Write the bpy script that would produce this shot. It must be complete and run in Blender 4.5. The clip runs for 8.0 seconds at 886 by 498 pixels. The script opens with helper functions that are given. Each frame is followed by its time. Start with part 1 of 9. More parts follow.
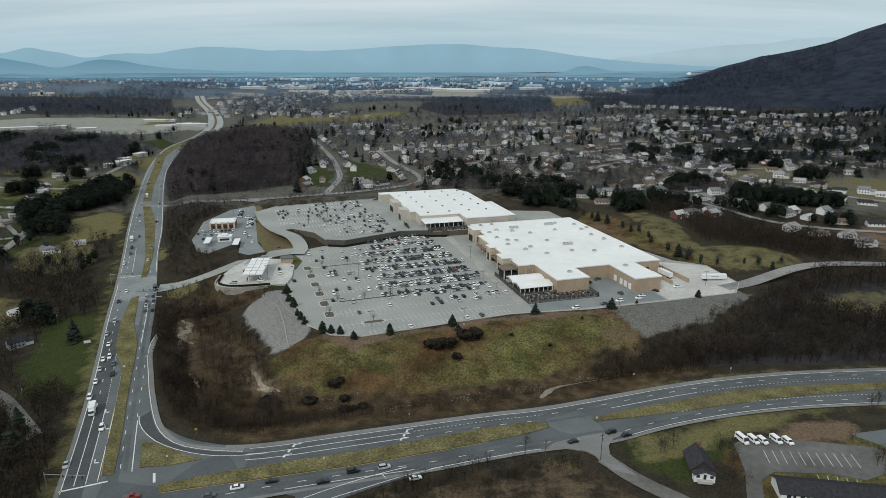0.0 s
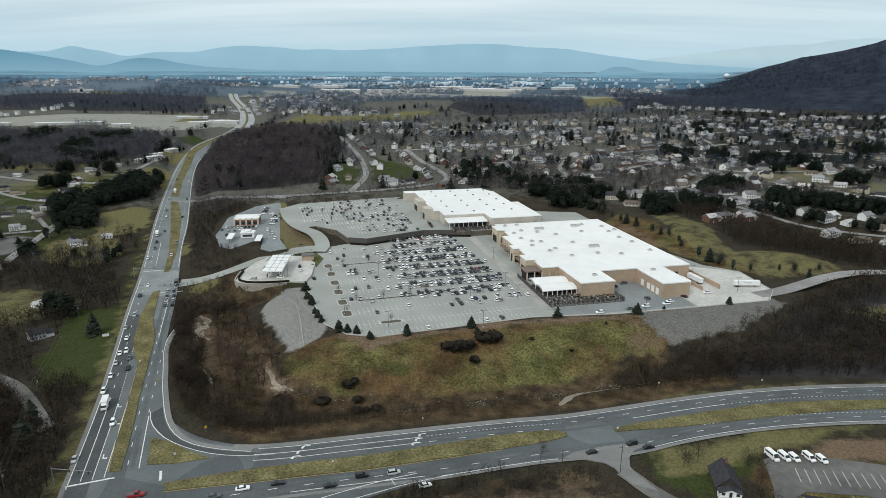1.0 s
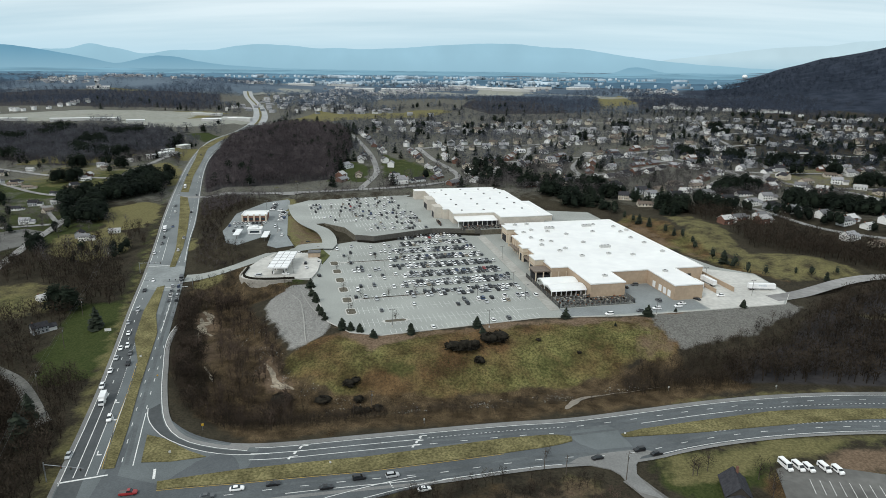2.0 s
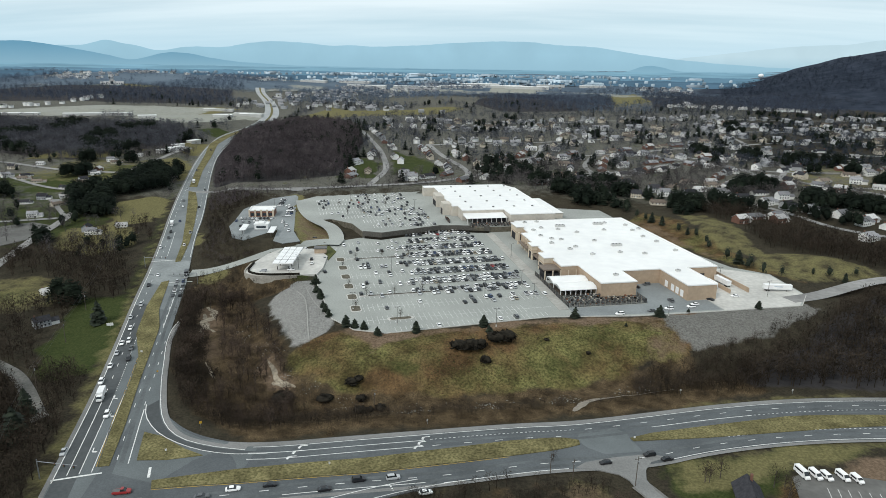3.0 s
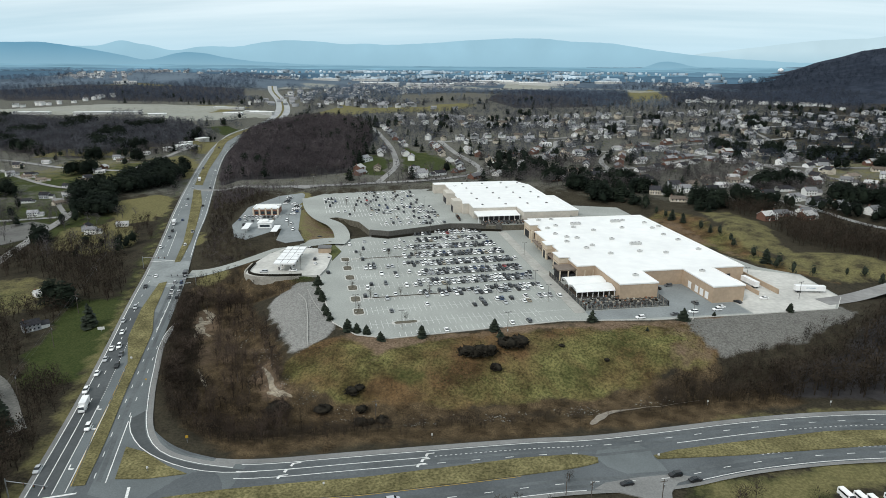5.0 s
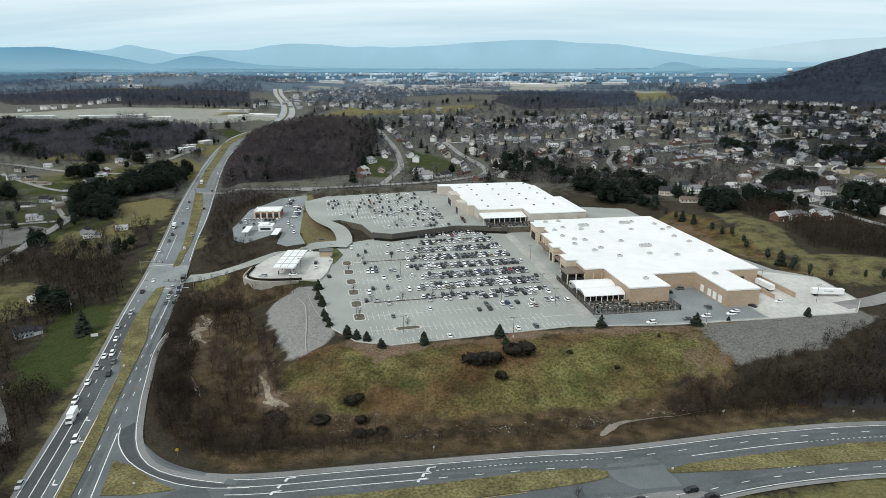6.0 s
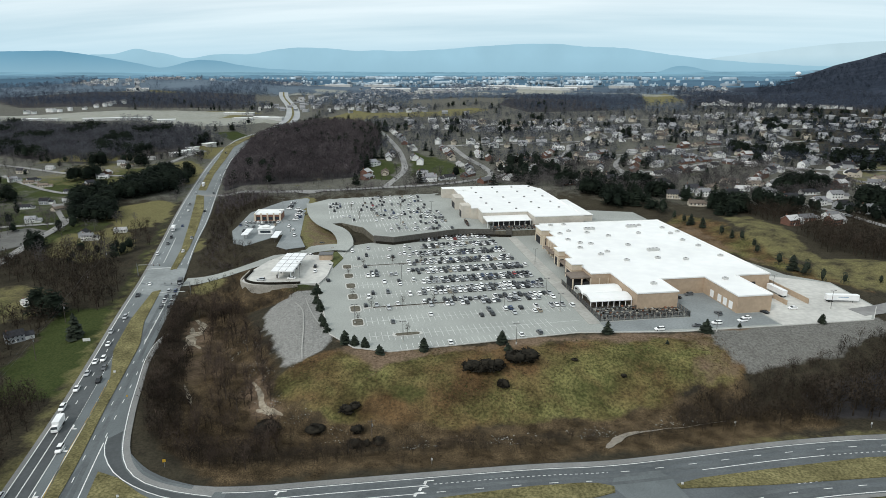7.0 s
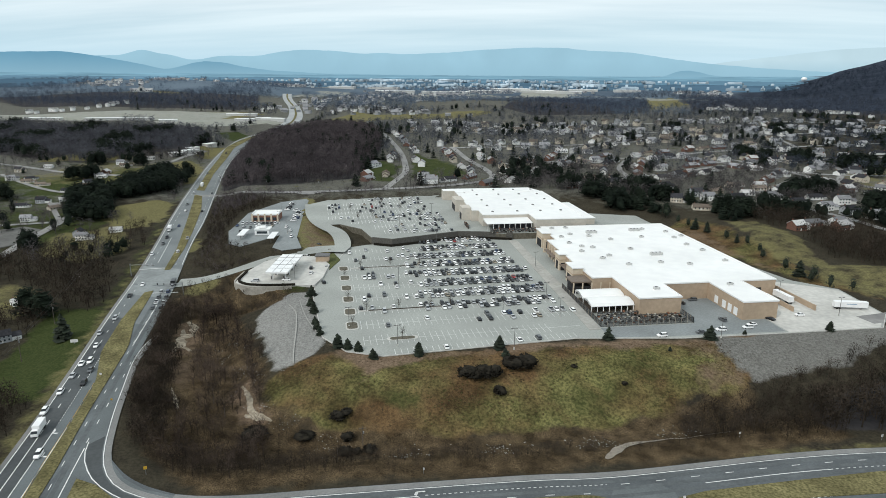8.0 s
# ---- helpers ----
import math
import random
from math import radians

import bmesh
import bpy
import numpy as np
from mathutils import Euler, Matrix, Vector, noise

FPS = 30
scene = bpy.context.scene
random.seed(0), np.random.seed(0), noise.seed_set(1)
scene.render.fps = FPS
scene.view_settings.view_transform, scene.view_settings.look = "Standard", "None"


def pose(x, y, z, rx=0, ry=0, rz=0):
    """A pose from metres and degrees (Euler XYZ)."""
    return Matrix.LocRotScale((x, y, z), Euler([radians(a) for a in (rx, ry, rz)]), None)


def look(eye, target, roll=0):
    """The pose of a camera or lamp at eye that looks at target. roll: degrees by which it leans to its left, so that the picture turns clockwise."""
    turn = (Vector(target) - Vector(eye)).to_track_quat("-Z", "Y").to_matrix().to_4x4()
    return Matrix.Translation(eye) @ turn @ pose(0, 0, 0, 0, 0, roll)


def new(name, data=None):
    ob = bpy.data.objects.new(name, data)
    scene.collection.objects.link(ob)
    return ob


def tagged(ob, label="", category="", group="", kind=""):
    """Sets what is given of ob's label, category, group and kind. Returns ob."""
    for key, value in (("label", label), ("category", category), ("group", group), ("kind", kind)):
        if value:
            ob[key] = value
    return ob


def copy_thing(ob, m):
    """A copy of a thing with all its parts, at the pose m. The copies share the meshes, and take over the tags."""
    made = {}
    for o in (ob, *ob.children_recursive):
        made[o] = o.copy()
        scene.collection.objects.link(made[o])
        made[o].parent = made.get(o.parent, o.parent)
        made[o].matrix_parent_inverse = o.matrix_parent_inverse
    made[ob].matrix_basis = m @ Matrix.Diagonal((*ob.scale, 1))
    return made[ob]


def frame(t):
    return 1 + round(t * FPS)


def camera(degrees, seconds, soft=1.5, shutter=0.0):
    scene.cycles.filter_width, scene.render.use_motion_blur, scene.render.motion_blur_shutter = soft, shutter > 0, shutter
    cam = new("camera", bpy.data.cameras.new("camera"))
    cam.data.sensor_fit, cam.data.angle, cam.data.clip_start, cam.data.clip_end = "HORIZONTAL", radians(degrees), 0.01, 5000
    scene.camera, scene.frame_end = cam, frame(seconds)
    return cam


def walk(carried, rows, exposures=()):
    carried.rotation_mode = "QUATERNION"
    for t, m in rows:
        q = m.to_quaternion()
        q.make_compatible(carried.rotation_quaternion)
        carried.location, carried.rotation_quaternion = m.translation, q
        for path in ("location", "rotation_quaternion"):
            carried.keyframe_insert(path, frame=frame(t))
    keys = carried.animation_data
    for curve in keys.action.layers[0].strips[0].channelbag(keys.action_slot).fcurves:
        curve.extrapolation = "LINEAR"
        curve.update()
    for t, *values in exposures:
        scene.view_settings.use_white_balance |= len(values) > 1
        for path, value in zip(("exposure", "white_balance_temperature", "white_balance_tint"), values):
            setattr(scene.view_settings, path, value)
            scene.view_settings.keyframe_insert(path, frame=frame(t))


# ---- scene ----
cam = camera(69.5, 8.0, 0.65)
PATH = [
    (0, (-14.275, -12.684, 132.704), (-14.286, -10.76, 132.16), 0.0),
    (0.5, (-11.513, -8.634, 131.508), (-11.586, -6.71, 130.965), 0.1),
    (1, (-9.257, -4.807, 130.371), (-9.361, -2.885, 129.827), 0.3),
    (1.5, (-7.385, -1.596, 129.057), (-7.51, 0.325, 128.514), 0.5),
    (3, (-3.95, 8.374, 124.905), (-4.131, 10.288, 124.355), 0.9),
    (3.5, (-3.435, 12.505, 123.621), (-3.629, 14.417, 123.07), 0.9),
    (4, (-2.983, 17.823, 122.034), (-3.19, 19.735, 121.481), 0.7),
    (4.5, (-2.696, 22.833, 120.974), (-2.913, 24.742, 120.418), 0.6),
    (6, (-1.776, 38.467, 117.269), (-2.025, 40.375, 116.721), 0.0),
    (6.5, (-1.097, 43.244, 115.936), (-1.359, 45.151, 115.394), -0.0),
    (7, (-0.513, 47.352, 114.597), (-0.782, 49.26, 114.061), 0.0),
    (7.5, (0.519, 51.149, 113.441), (0.243, 53.057, 112.91), 0.2),
    (8, (1.376, 54.988, 111.996), (1.096, 56.897, 111.47), 0.4),
]
STOPS = [(0, 0.11), (0.5, 0.26), (1, 0.36), (1.5, 0.43), (3, 0.52), (4, 0.54), (8, 0.53)]
walk(cam, [(t, look(eye, target, roll)) for t, eye, target, roll in PATH], STOPS)

# ---- world, sun ----
world = bpy.data.worlds.new("sky")
scene.world = world
world.use_nodes = True
SUN_EL, SUN_AZ = radians(42), radians(215)


def build_sky():
    nt = world.node_tree
    nt.nodes.clear()
    N, L = nt.nodes.new, nt.links.new
    out, bg = N("ShaderNodeOutputWorld"), N("ShaderNodeBackground")
    sky = N("ShaderNodeTexSky")
    sky.sky_type, sky.sun_disc, sky.sun_elevation, sky.sun_rotation = "NISHITA", False, SUN_EL, SUN_AZ
    sky.dust_density, sky.air_density = 2.0, 1.2
    dim = N("ShaderNodeVectorMath")
    dim.operation = "SCALE"
    dim.inputs["Scale"].default_value = 0.10
    L(sky.outputs[0], dim.inputs[0])
    tc, sep = N("ShaderNodeTexCoord"), N("ShaderNodeSeparateXYZ")
    L(tc.outputs["Generated"], sep.inputs[0])
    lift = N("ShaderNodeMath")
    lift.operation, lift.inputs[1].default_value = "ADD", 0.12
    L(sep.outputs[2], lift.inputs[0])
    flat = []
    for n in (0, 1):
        d = N("ShaderNodeMath")
        d.operation = "DIVIDE"
        L(sep.outputs[n], d.inputs[0])
        L(lift.outputs[0], d.inputs[1])
        flat.append(d)
    com = N("ShaderNodeCombineXYZ")
    L(flat[0].outputs[0], com.inputs[0])
    L(flat[1].outputs[0], com.inputs[1])
    mp = N("ShaderNodeMapping")
    mp.inputs["Scale"].default_value = (0.35, 1.5, 1.0)
    mp.inputs["Rotation"].default_value = (0, 0, radians(-12))
    L(com.outputs[0], mp.inputs[0])
    no = N("ShaderNodeTexNoise")
    no.inputs["Scale"].default_value, no.inputs["Detail"].default_value, no.inputs["Roughness"].default_value = 0.8, 5.0, 0.55
    L(mp.outputs[0], no.inputs["Vector"])
    ramp = N("ShaderNodeValToRGB")
    ramp.color_ramp.elements[0].position, ramp.color_ramp.elements[0].color = 0.34, (0.43, 0.54, 0.61, 1)
    ramp.color_ramp.elements[1].position, ramp.color_ramp.elements[1].color = 0.64, (0.63, 0.71, 0.755, 1)
    L(no.outputs["Fac"], ramp.inputs[0])
    # a paler, bluer band of haze low over the hills
    band = N("ShaderNodeMapRange")
    band.inputs["From Min"].default_value, band.inputs["From Max"].default_value = 0.02, 0.10
    band.inputs["To Min"].default_value, band.inputs["To Max"].default_value = 1.0, 0.0
    L(sep.outputs[2], band.inputs["Value"])
    low = N("ShaderNodeMixRGB")
    low.inputs[2].default_value = (0.365, 0.575, 0.70, 1)
    bm_ = N("ShaderNodeMath")
    bm_.operation, bm_.inputs[1].default_value = "MULTIPLY", 0.72
    L(band.outputs[0], bm_.inputs[0])
    L(bm_.outputs[0], low.inputs[0])
    L(ramp.outputs[0], low.inputs[1])
    mix = N("ShaderNodeMixRGB")
    mix.inputs[0].default_value = 0.85
    L(dim.outputs[0], mix.inputs[1])
    L(low.outputs[0], mix.inputs[2])
    # overhead the cloud is whiter than low over the hills
    rise, white = N("ShaderNodeMapRange"), N("ShaderNodeMixRGB")
    rise.inputs["From Min"].default_value, rise.inputs["From Max"].default_value = 0.14, 0.5
    L(sep.outputs[2], rise.inputs["Value"])
    L(rise.outputs[0], white.inputs[0])
    L(mix.outputs[0], white.inputs[1])
    white.inputs[2].default_value = (0.590, 0.658, 0.688, 1)
    L(white.outputs[0], bg.inputs[0])
    bg.inputs[1].default_value = 0.98
    L(bg.outputs[0], out.inputs[0])


build_sky()
sun = new("sun", bpy.data.lights.new("sun", "SUN"))
sun.data.energy, sun.data.angle, sun.data.color = 1.35, radians(12), (1.0, 0.97, 0.92)
sun.matrix_world = look((0, 0, 300), (math.sin(SUN_AZ) * -100, math.cos(SUN_AZ) * -100, 300 - 100 * math.tan(SUN_EL)))

# ---- materials ----
MATS = {}


def mat(name, c1, c2=None, scale=1.0, rough=0.8, metal=0.0, bump=0.0, big=0.0, bigamt=0.25, detail=4.0, island=0.0, rnd=0.0):
    """Two tones broken by noise at the given scale, with a slow large-scale drift, and relief."""
    if name in MATS:
        return MATS[name]
    m = bpy.data.materials.new(name)
    MATS[name] = m
    m.use_nodes = True
    nt = m.node_tree
    N, L = nt.nodes.new, nt.links.new
    b = nt.nodes["Principled BSDF"]
    b.inputs["Roughness"].default_value, b.inputs["Metallic"].default_value = rough, metal
    b.inputs["Specular IOR Level"].default_value = 0.5 if rough < 0.7 else 0.25 if rough < 0.95 else 0.05
    c2 = c2 or tuple(v * 0.8 for v in c1)
    geo, no = N("ShaderNodeNewGeometry"), N("ShaderNodeTexNoise")
    no.inputs["Scale"].default_value, no.inputs["Detail"].default_value = scale, detail
    L(geo.outputs["Position"], no.inputs["Vector"])
    ramp = N("ShaderNodeValToRGB")
    ramp.color_ramp.elements[0].position, ramp.color_ramp.elements[0].color = 0.35, (*c2, 1)
    ramp.color_ramp.elements[1].position, ramp.color_ramp.elements[1].color = 0.65, (*c1, 1)
    L(no.outputs["Fac"], ramp.inputs[0])
    col = ramp.outputs[0]
    if big:
        n2 = N("ShaderNodeTexNoise")
        n2.inputs["Scale"].default_value, n2.inputs["Detail"].default_value = big, 3.0
        L(geo.outputs["Position"], n2.inputs["Vector"])
        col = scaled(nt, col, n2.outputs["Fac"], 1 - bigamt, 1 + bigamt, 0.3, 0.7)
    if island:
        col = scaled(nt, col, geo.outputs["Random Per Island"], 1 - island, 1 + island, 0, 1)
    if rnd:
        oi = N("ShaderNodeObjectInfo")
        col = scaled(nt, col, oi.outputs["Random"], 1 - rnd, 1 + rnd, 0, 1)
    L(col, b.inputs["Base Color"])
    if bump:
        bp = N("ShaderNodeBump")
        bp.inputs["Strength"].default_value, bp.inputs["Distance"].default_value = 0.6, bump
        L(no.outputs["Fac"], bp.inputs["Height"])
        L(bp.outputs[0], b.inputs["Normal"])
    return m


def scaled(nt, col, fac, lo, hi, f0, f1):
    """col times a factor that runs from lo to hi as fac runs from f0 to f1."""
    r = nt.nodes.new("ShaderNodeMapRange")
    for k, v in (("From Min", f0), ("From Max", f1), ("To Min", lo), ("To Max", hi)):
        r.inputs[k].default_value = v
    nt.links.new(fac, r.inputs["Value"])
    v = nt.nodes.new("ShaderNodeVectorMath")
    v.operation = "SCALE"
    nt.links.new(col, v.inputs[0])
    nt.links.new(r.outputs[0], v.inputs["Scale"])
    return v.outputs[0]


ASPHALT = mat("asphalt", (0.130, 0.144, 0.147), (0.104, 0.116, 0.119), 2.5, 0.85, big=0.05, bigamt=0.2)
SHOULDER = mat("pale worn shoulder", (0.205, 0.205, 0.198), (0.165, 0.165, 0.16), 1.5, 0.9, big=0.08, bigamt=0.15)
ASPHALT_OLD = mat("worn asphalt", (0.315, 0.326, 0.303), (0.258, 0.268, 0.25), 1.2, 0.9, big=0.03, bigamt=0.13)
ASPHALT_STREET = mat("street asphalt", (0.25, 0.245, 0.237), (0.20, 0.196, 0.19), 0.3, 0.9, big=0.03)
CONCRETE = mat("concrete", (0.50, 0.49, 0.455), (0.42, 0.41, 0.385), 0.4, 0.85, bump=0.01, big=0.05, bigamt=0.15)
KERB = mat("kerb concrete", (0.5, 0.49, 0.46), (0.4, 0.39, 0.365), 0.7, 0.85)
PAINT = mat("white road paint", (0.75, 0.75, 0.73), (0.5, 0.5, 0.49), 1.2, 0.7)
LOTPAINT = mat("faded stall paint", (0.76, 0.76, 0.74), (0.50, 0.50, 0.49), 0.8, 0.7)
YELLOW = mat("yellow road paint", (0.5, 0.33, 0.06), (0.35, 0.24, 0.06), 1.2, 0.7)
DRY = mat("dry verge grass", (0.186, 0.163, 0.081), (0.082, 0.075, 0.035), 1.1, 1.0, bump=0.08, big=0.12, bigamt=0.35)
ROOFW = mat("white roof membrane", (0.76, 0.76, 0.74), (0.71, 0.71, 0.70), 0.15, 0.6, big=0.03, bigamt=0.05)
TAN = mat("tan block wall", (0.40, 0.305, 0.22), (0.345, 0.265, 0.19), 0.6, 0.9, big=0.08, bigamt=0.1)
TANLIGHT = mat("cream stucco", (0.55, 0.47, 0.36), (0.5, 0.42, 0.33), 0.5, 0.9)
WHITEW = mat("white painted metal", (0.78, 0.78, 0.77), (0.7, 0.7, 0.7), 0.4, 0.5)
DARK = mat("dark opening", (0.02, 0.02, 0.022), (0.03, 0.03, 0.032), 1.0, 0.7)
STEEL = mat("galvanised steel", (0.35, 0.36, 0.37), (0.27, 0.28, 0.29), 2.0, 0.45, 0.7)
BLACKM = mat("black painted steel", (0.03, 0.03, 0.032), (0.045, 0.045, 0.045), 2.0, 0.5)
GLASS = mat("dark car glass", (0.02, 0.025, 0.03), (0.015, 0.018, 0.02), 1.0, 0.08)
RUBBER = mat("tyre rubber", (0.02, 0.02, 0.02), (0.03, 0.03, 0.03), 5.0, 0.9)
WINDOW = mat("window glass", (0.04, 0.05, 0.06), (0.02, 0.03, 0.035), 0.5, 0.1)
BARK = mat("bare twigs", (0.046, 0.036, 0.027), (0.020, 0.016, 0.0125), 0.15, 1.0, island=0.3, big=0.02, bigamt=0.3)
BARKKNOLL = mat("grey-brown wood twigs", (0.096, 0.081, 0.084), (0.034, 0.029, 0.032), 0.10, 1.0, island=0.3, big=0.02, bigamt=0.25)
# blue of distance haze painted into the twig colour of far woods
BARKFAR = mat("haze-tinted far twigs", (0.094, 0.095, 0.106), (0.032, 0.033, 0.041), 0.085, 1.0, island=0.22)
BARKHAZE = mat("haze-blue far twigs", (0.112, 0.144, 0.190), (0.070, 0.092, 0.126), 0.006, 1.0, island=0.25)
BARKSUB = mat("grey-brown yard trees", (0.100, 0.092, 0.090), (0.038, 0.035, 0.036), 0.10, 1.0, island=0.3, big=0.02, bigamt=0.25)
BARKRED = mat("reddish brush twigs", (0.108, 0.072, 0.056), (0.056, 0.039, 0.032), 0.2, 1.0, island=0.3, big=0.03)
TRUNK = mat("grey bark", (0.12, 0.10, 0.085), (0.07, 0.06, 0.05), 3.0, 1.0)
NEEDLE = mat("pine needles", (0.026, 0.034, 0.021), (0.012, 0.017, 0.011), 0.6, 0.9, island=0.35)
NEEDLEFAR = mat("far evergreen", (0.016, 0.022, 0.015), (0.009, 0.013, 0.010), 0.05, 1.0, island=0.3)
BUSH = mat("dark dense shrub", (0.024, 0.021, 0.016), (0.013, 0.012, 0.010), 0.8, 1.0, island=0.3)
MULCH = mat("dark mulch", (0.07, 0.06, 0.05), (0.04, 0.036, 0.03), 0.8, 1.0)
SOD = mat("dull island turf", (0.14, 0.125, 0.10), (0.085, 0.08, 0.062), 0.6, 1.0)
STONE_E = mat("weathered brown-grey stone", (0.195, 0.19, 0.176), (0.125, 0.12, 0.11), 0.8, 0.95, island=0.3)
STONE = mat("grey riprap stone", (0.30, 0.30, 0.285), (0.22, 0.22, 0.21), 0.8, 0.95, island=0.2)


# ---- geometry helpers ----
def mesh_np(name, V, F, material, parent=None):
    """One mesh object from arrays of vertices and triangles or quads."""
    me = bpy.data.meshes.new(name)
    V, F = np.asarray(V, np.float32), np.asarray(F, np.int32)
    k = F.shape[1]
    me.vertices.add(len(V))
    me.vertices.foreach_set("co", V.ravel())
    me.loops.add(F.size)
    me.loops.foreach_set("vertex_index", F.ravel())
    me.polygons.add(len(F))
    me.polygons.foreach_set("loop_start", np.arange(0, F.size, k, dtype=np.int32))
    me.polygons.foreach_set("loop_total", np.full(len(F), k, np.int32))
    me.update(calc_edges=True)
    me.validate()
    me.materials.append(material)
    ob = new(name, me)
    ob.parent = parent
    return ob


def part(name, bm, material, parent=None, label=""):
    me = bpy.data.meshes.new(name)
    bm.to_mesh(me)
    bm.free()
    me.materials.append(material)
    ob = new(name, me)
    ob.parent = parent
    return tagged(ob, label)


def thing(name, label, category, group="", kind=""):
    return tagged(new(name), label, category, group, kind)


def box(bm, x0, x1, y0, y1, z0, z1, bevel=0.0):
    vs = [bm.verts.new(p) for p in ((x0, y0, z0), (x1, y0, z0), (x1, y1, z0), (x0, y1, z0), (x0, y0, z1), (x1, y0, z1), (x1, y1, z1), (x0, y1, z1))]
    fs = [bm.faces.new([vs[i] for i in f]) for f in ((3, 2, 1, 0), (4, 5, 6, 7), (0, 1, 5, 4), (1, 2, 6, 5), (2, 3, 7, 6), (3, 0, 4, 7))]
    if bevel:
        es = list({e for f in fs for e in f.edges})
        bmesh.ops.bevel(bm, geom=es, offset=bevel, segments=1, affect="EDGES")
    return bm


def boxes(*rows):
    bm = bmesh.new()
    for r in rows:
        box(bm, *r)
    return bm


def tube(bm, p, q, r0, r1, sides=6):
    p, q = Vector(p), Vector(q)
    m = (q - p).to_track_quat("Z", "Y").to_matrix()
    a = [bm.verts.new(p + m @ Vector((r0 * math.cos(6.2832 * k / sides), r0 * math.sin(6.2832 * k / sides), 0))) for k in range(sides)]
    b = [bm.verts.new(q + m @ Vector((r1 * math.cos(6.2832 * k / sides), r1 * math.sin(6.2832 * k / sides), 0))) for k in range(sides)]
    for k in range(sides):
        bm.faces.new((a[k], a[(k + 1) % sides], b[(k + 1) % sides], b[k]))
    bm.faces.new(b)
    bm.faces.new(a[::-1])
    return bm


def prism(bm, poly, z0, z1):
    """A solid over a plan polygon; z0 and z1 are heights or functions of x, y."""
    f0 = z0 if callable(z0) else (lambda x, y: z0)
    f1 = z1 if callable(z1) else (lambda x, y: z1)
    area = sum(a[0] * b[1] - b[0] * a[1] for a, b in zip(poly, poly[1:] + poly[:1]))
    poly = poly if area > 0 else poly[::-1]
    lo = [bm.verts.new((x, y, f0(x, y))) for x, y in poly]
    hi = [bm.verts.new((x, y, f1(x, y))) for x, y in poly]
    n = len(poly)
    for k in range(n):
        bm.faces.new((lo[k], lo[(k + 1) % n], hi[(k + 1) % n], hi[k]))
    top = bm.faces.new(hi)
    bot = bm.faces.new(lo[::-1])
    top.normal_update()
    bot.normal_update()
    bmesh.ops.triangulate(bm, faces=[top, bot])
    return bm


def resample(line, n):
    p = np.array(line, float)
    d = np.r_[0, np.cumsum(np.hypot(*np.diff(p, axis=0).T))]
    s = np.linspace(0, d[-1], n)
    return np.stack([np.interp(s, d, p[:, 0]), np.interp(s, d, p[:, 1])], 1)


def smooth(line, times=2):
    p = [tuple(q) for q in line]
    for _ in range(times):
        q = [p[0]]
        for a, b in zip(p, p[1:]):
            q += [(0.75 * a[0] + 0.25 * b[0], 0.75 * a[1] + 0.25 * b[1]), (0.25 * a[0] + 0.75 * b[0], 0.25 * a[1] + 0.75 * b[1])]
        p = q + [p[-1]]
    return p


def offset(line, d):
    """The polyline moved d metres to its right."""
    p = np.array(line, float)
    t = np.gradient(p, axis=0)
    t /= np.linalg.norm(t, axis=1)[:, None]
    return p + d * np.stack([t[:, 1], -t[:, 0]], 1)


def ss(a, b, x):
    t = np.clip((np.asarray(x, float) - a) / (b - a), 0, 1)
    return t * t * (3 - 2 * t)


def inside(px, py, poly):
    c = np.zeros(np.shape(px), bool)
    for (x0, y0), (x1, y1) in zip(poly, poly[1:] + poly[:1]):
        if y0 == y1:
            continue
        c ^= ((y0 > py) != (y1 > py)) & (px < (x1 - x0) * (py - y0) / (y1 - y0) + x0)
    return c


def line_dist(px, py, line):
    best = np.full(np.shape(px), 1e9)
    for (x0, y0), (x1, y1) in zip(line[:-1], line[1:]):
        dx, dy = x1 - x0, y1 - y0
        t = np.clip(((px - x0) * dx + (py - y0) * dy) / (dx * dx + dy * dy + 1e-9), 0, 1)
        best = np.minimum(best, np.hypot(px - x0 - t * dx, py - y0 - t * dy))
    return best


def poly_dist(px, py, poly):
    """Metres outside a polygon (minus: inside)."""
    d = line_dist(px, py, poly + poly[:1])
    return np.where(inside(px, py, poly), -d, d)


def wob(x, y, scale, seed=0.0):
    """Smooth noise of about -1 to 1 on arrays, from a few turned waves."""
    x, y = np.asarray(x, float) / scale, np.asarray(y, float) / scale
    s = 0.0
    for k, (a, f) in enumerate(((0.3, 1.0), (1.9, 1.37), (3.7, 1.9), (5.1, 2.7), (0.9, 3.9))):
        s = s + np.sin(f * (x * math.cos(a + seed) + y * math.sin(a + seed)) * 2.2 + 1.7 * np.sin(f * 0.8 * (y * math.cos(a) - x * math.sin(a)) + k) + 3 * k + seed) / (1 + 0.6 * k)
    return s / 2.2


# ---- plan ----
def road_z(x, y):
    return -7.5 - 5.5 * ss(-110, 40, x) * (1 - ss(300, 380, y)) + 0.0437 * np.clip(np.asarray(y, float) - 380, 0, 560) + 0.012 * np.clip(np.asarray(y, float) - 940, 0, 140) + 0.04 * np.clip(np.asarray(y, float) - 1080, 0, 1200)


def rz(x, y):
    return float(road_z(x, y))


LOT_U, LOT_V = Vector((0.9426, 0.3338)), Vector((-0.3338, 0.9426))
STORE_U, STORE_V = Vector((0.9588, 0.2840)), Vector((-0.2840, 0.9588))


def lot(a, b):
    return (LOT_U.x * a + LOT_V.x * b, LOT_U.y * a + LOT_V.y * b)


def sto(a, b):
    return (STORE_U.x * a + STORE_V.x * b, STORE_U.y * a + STORE_V.y * b)


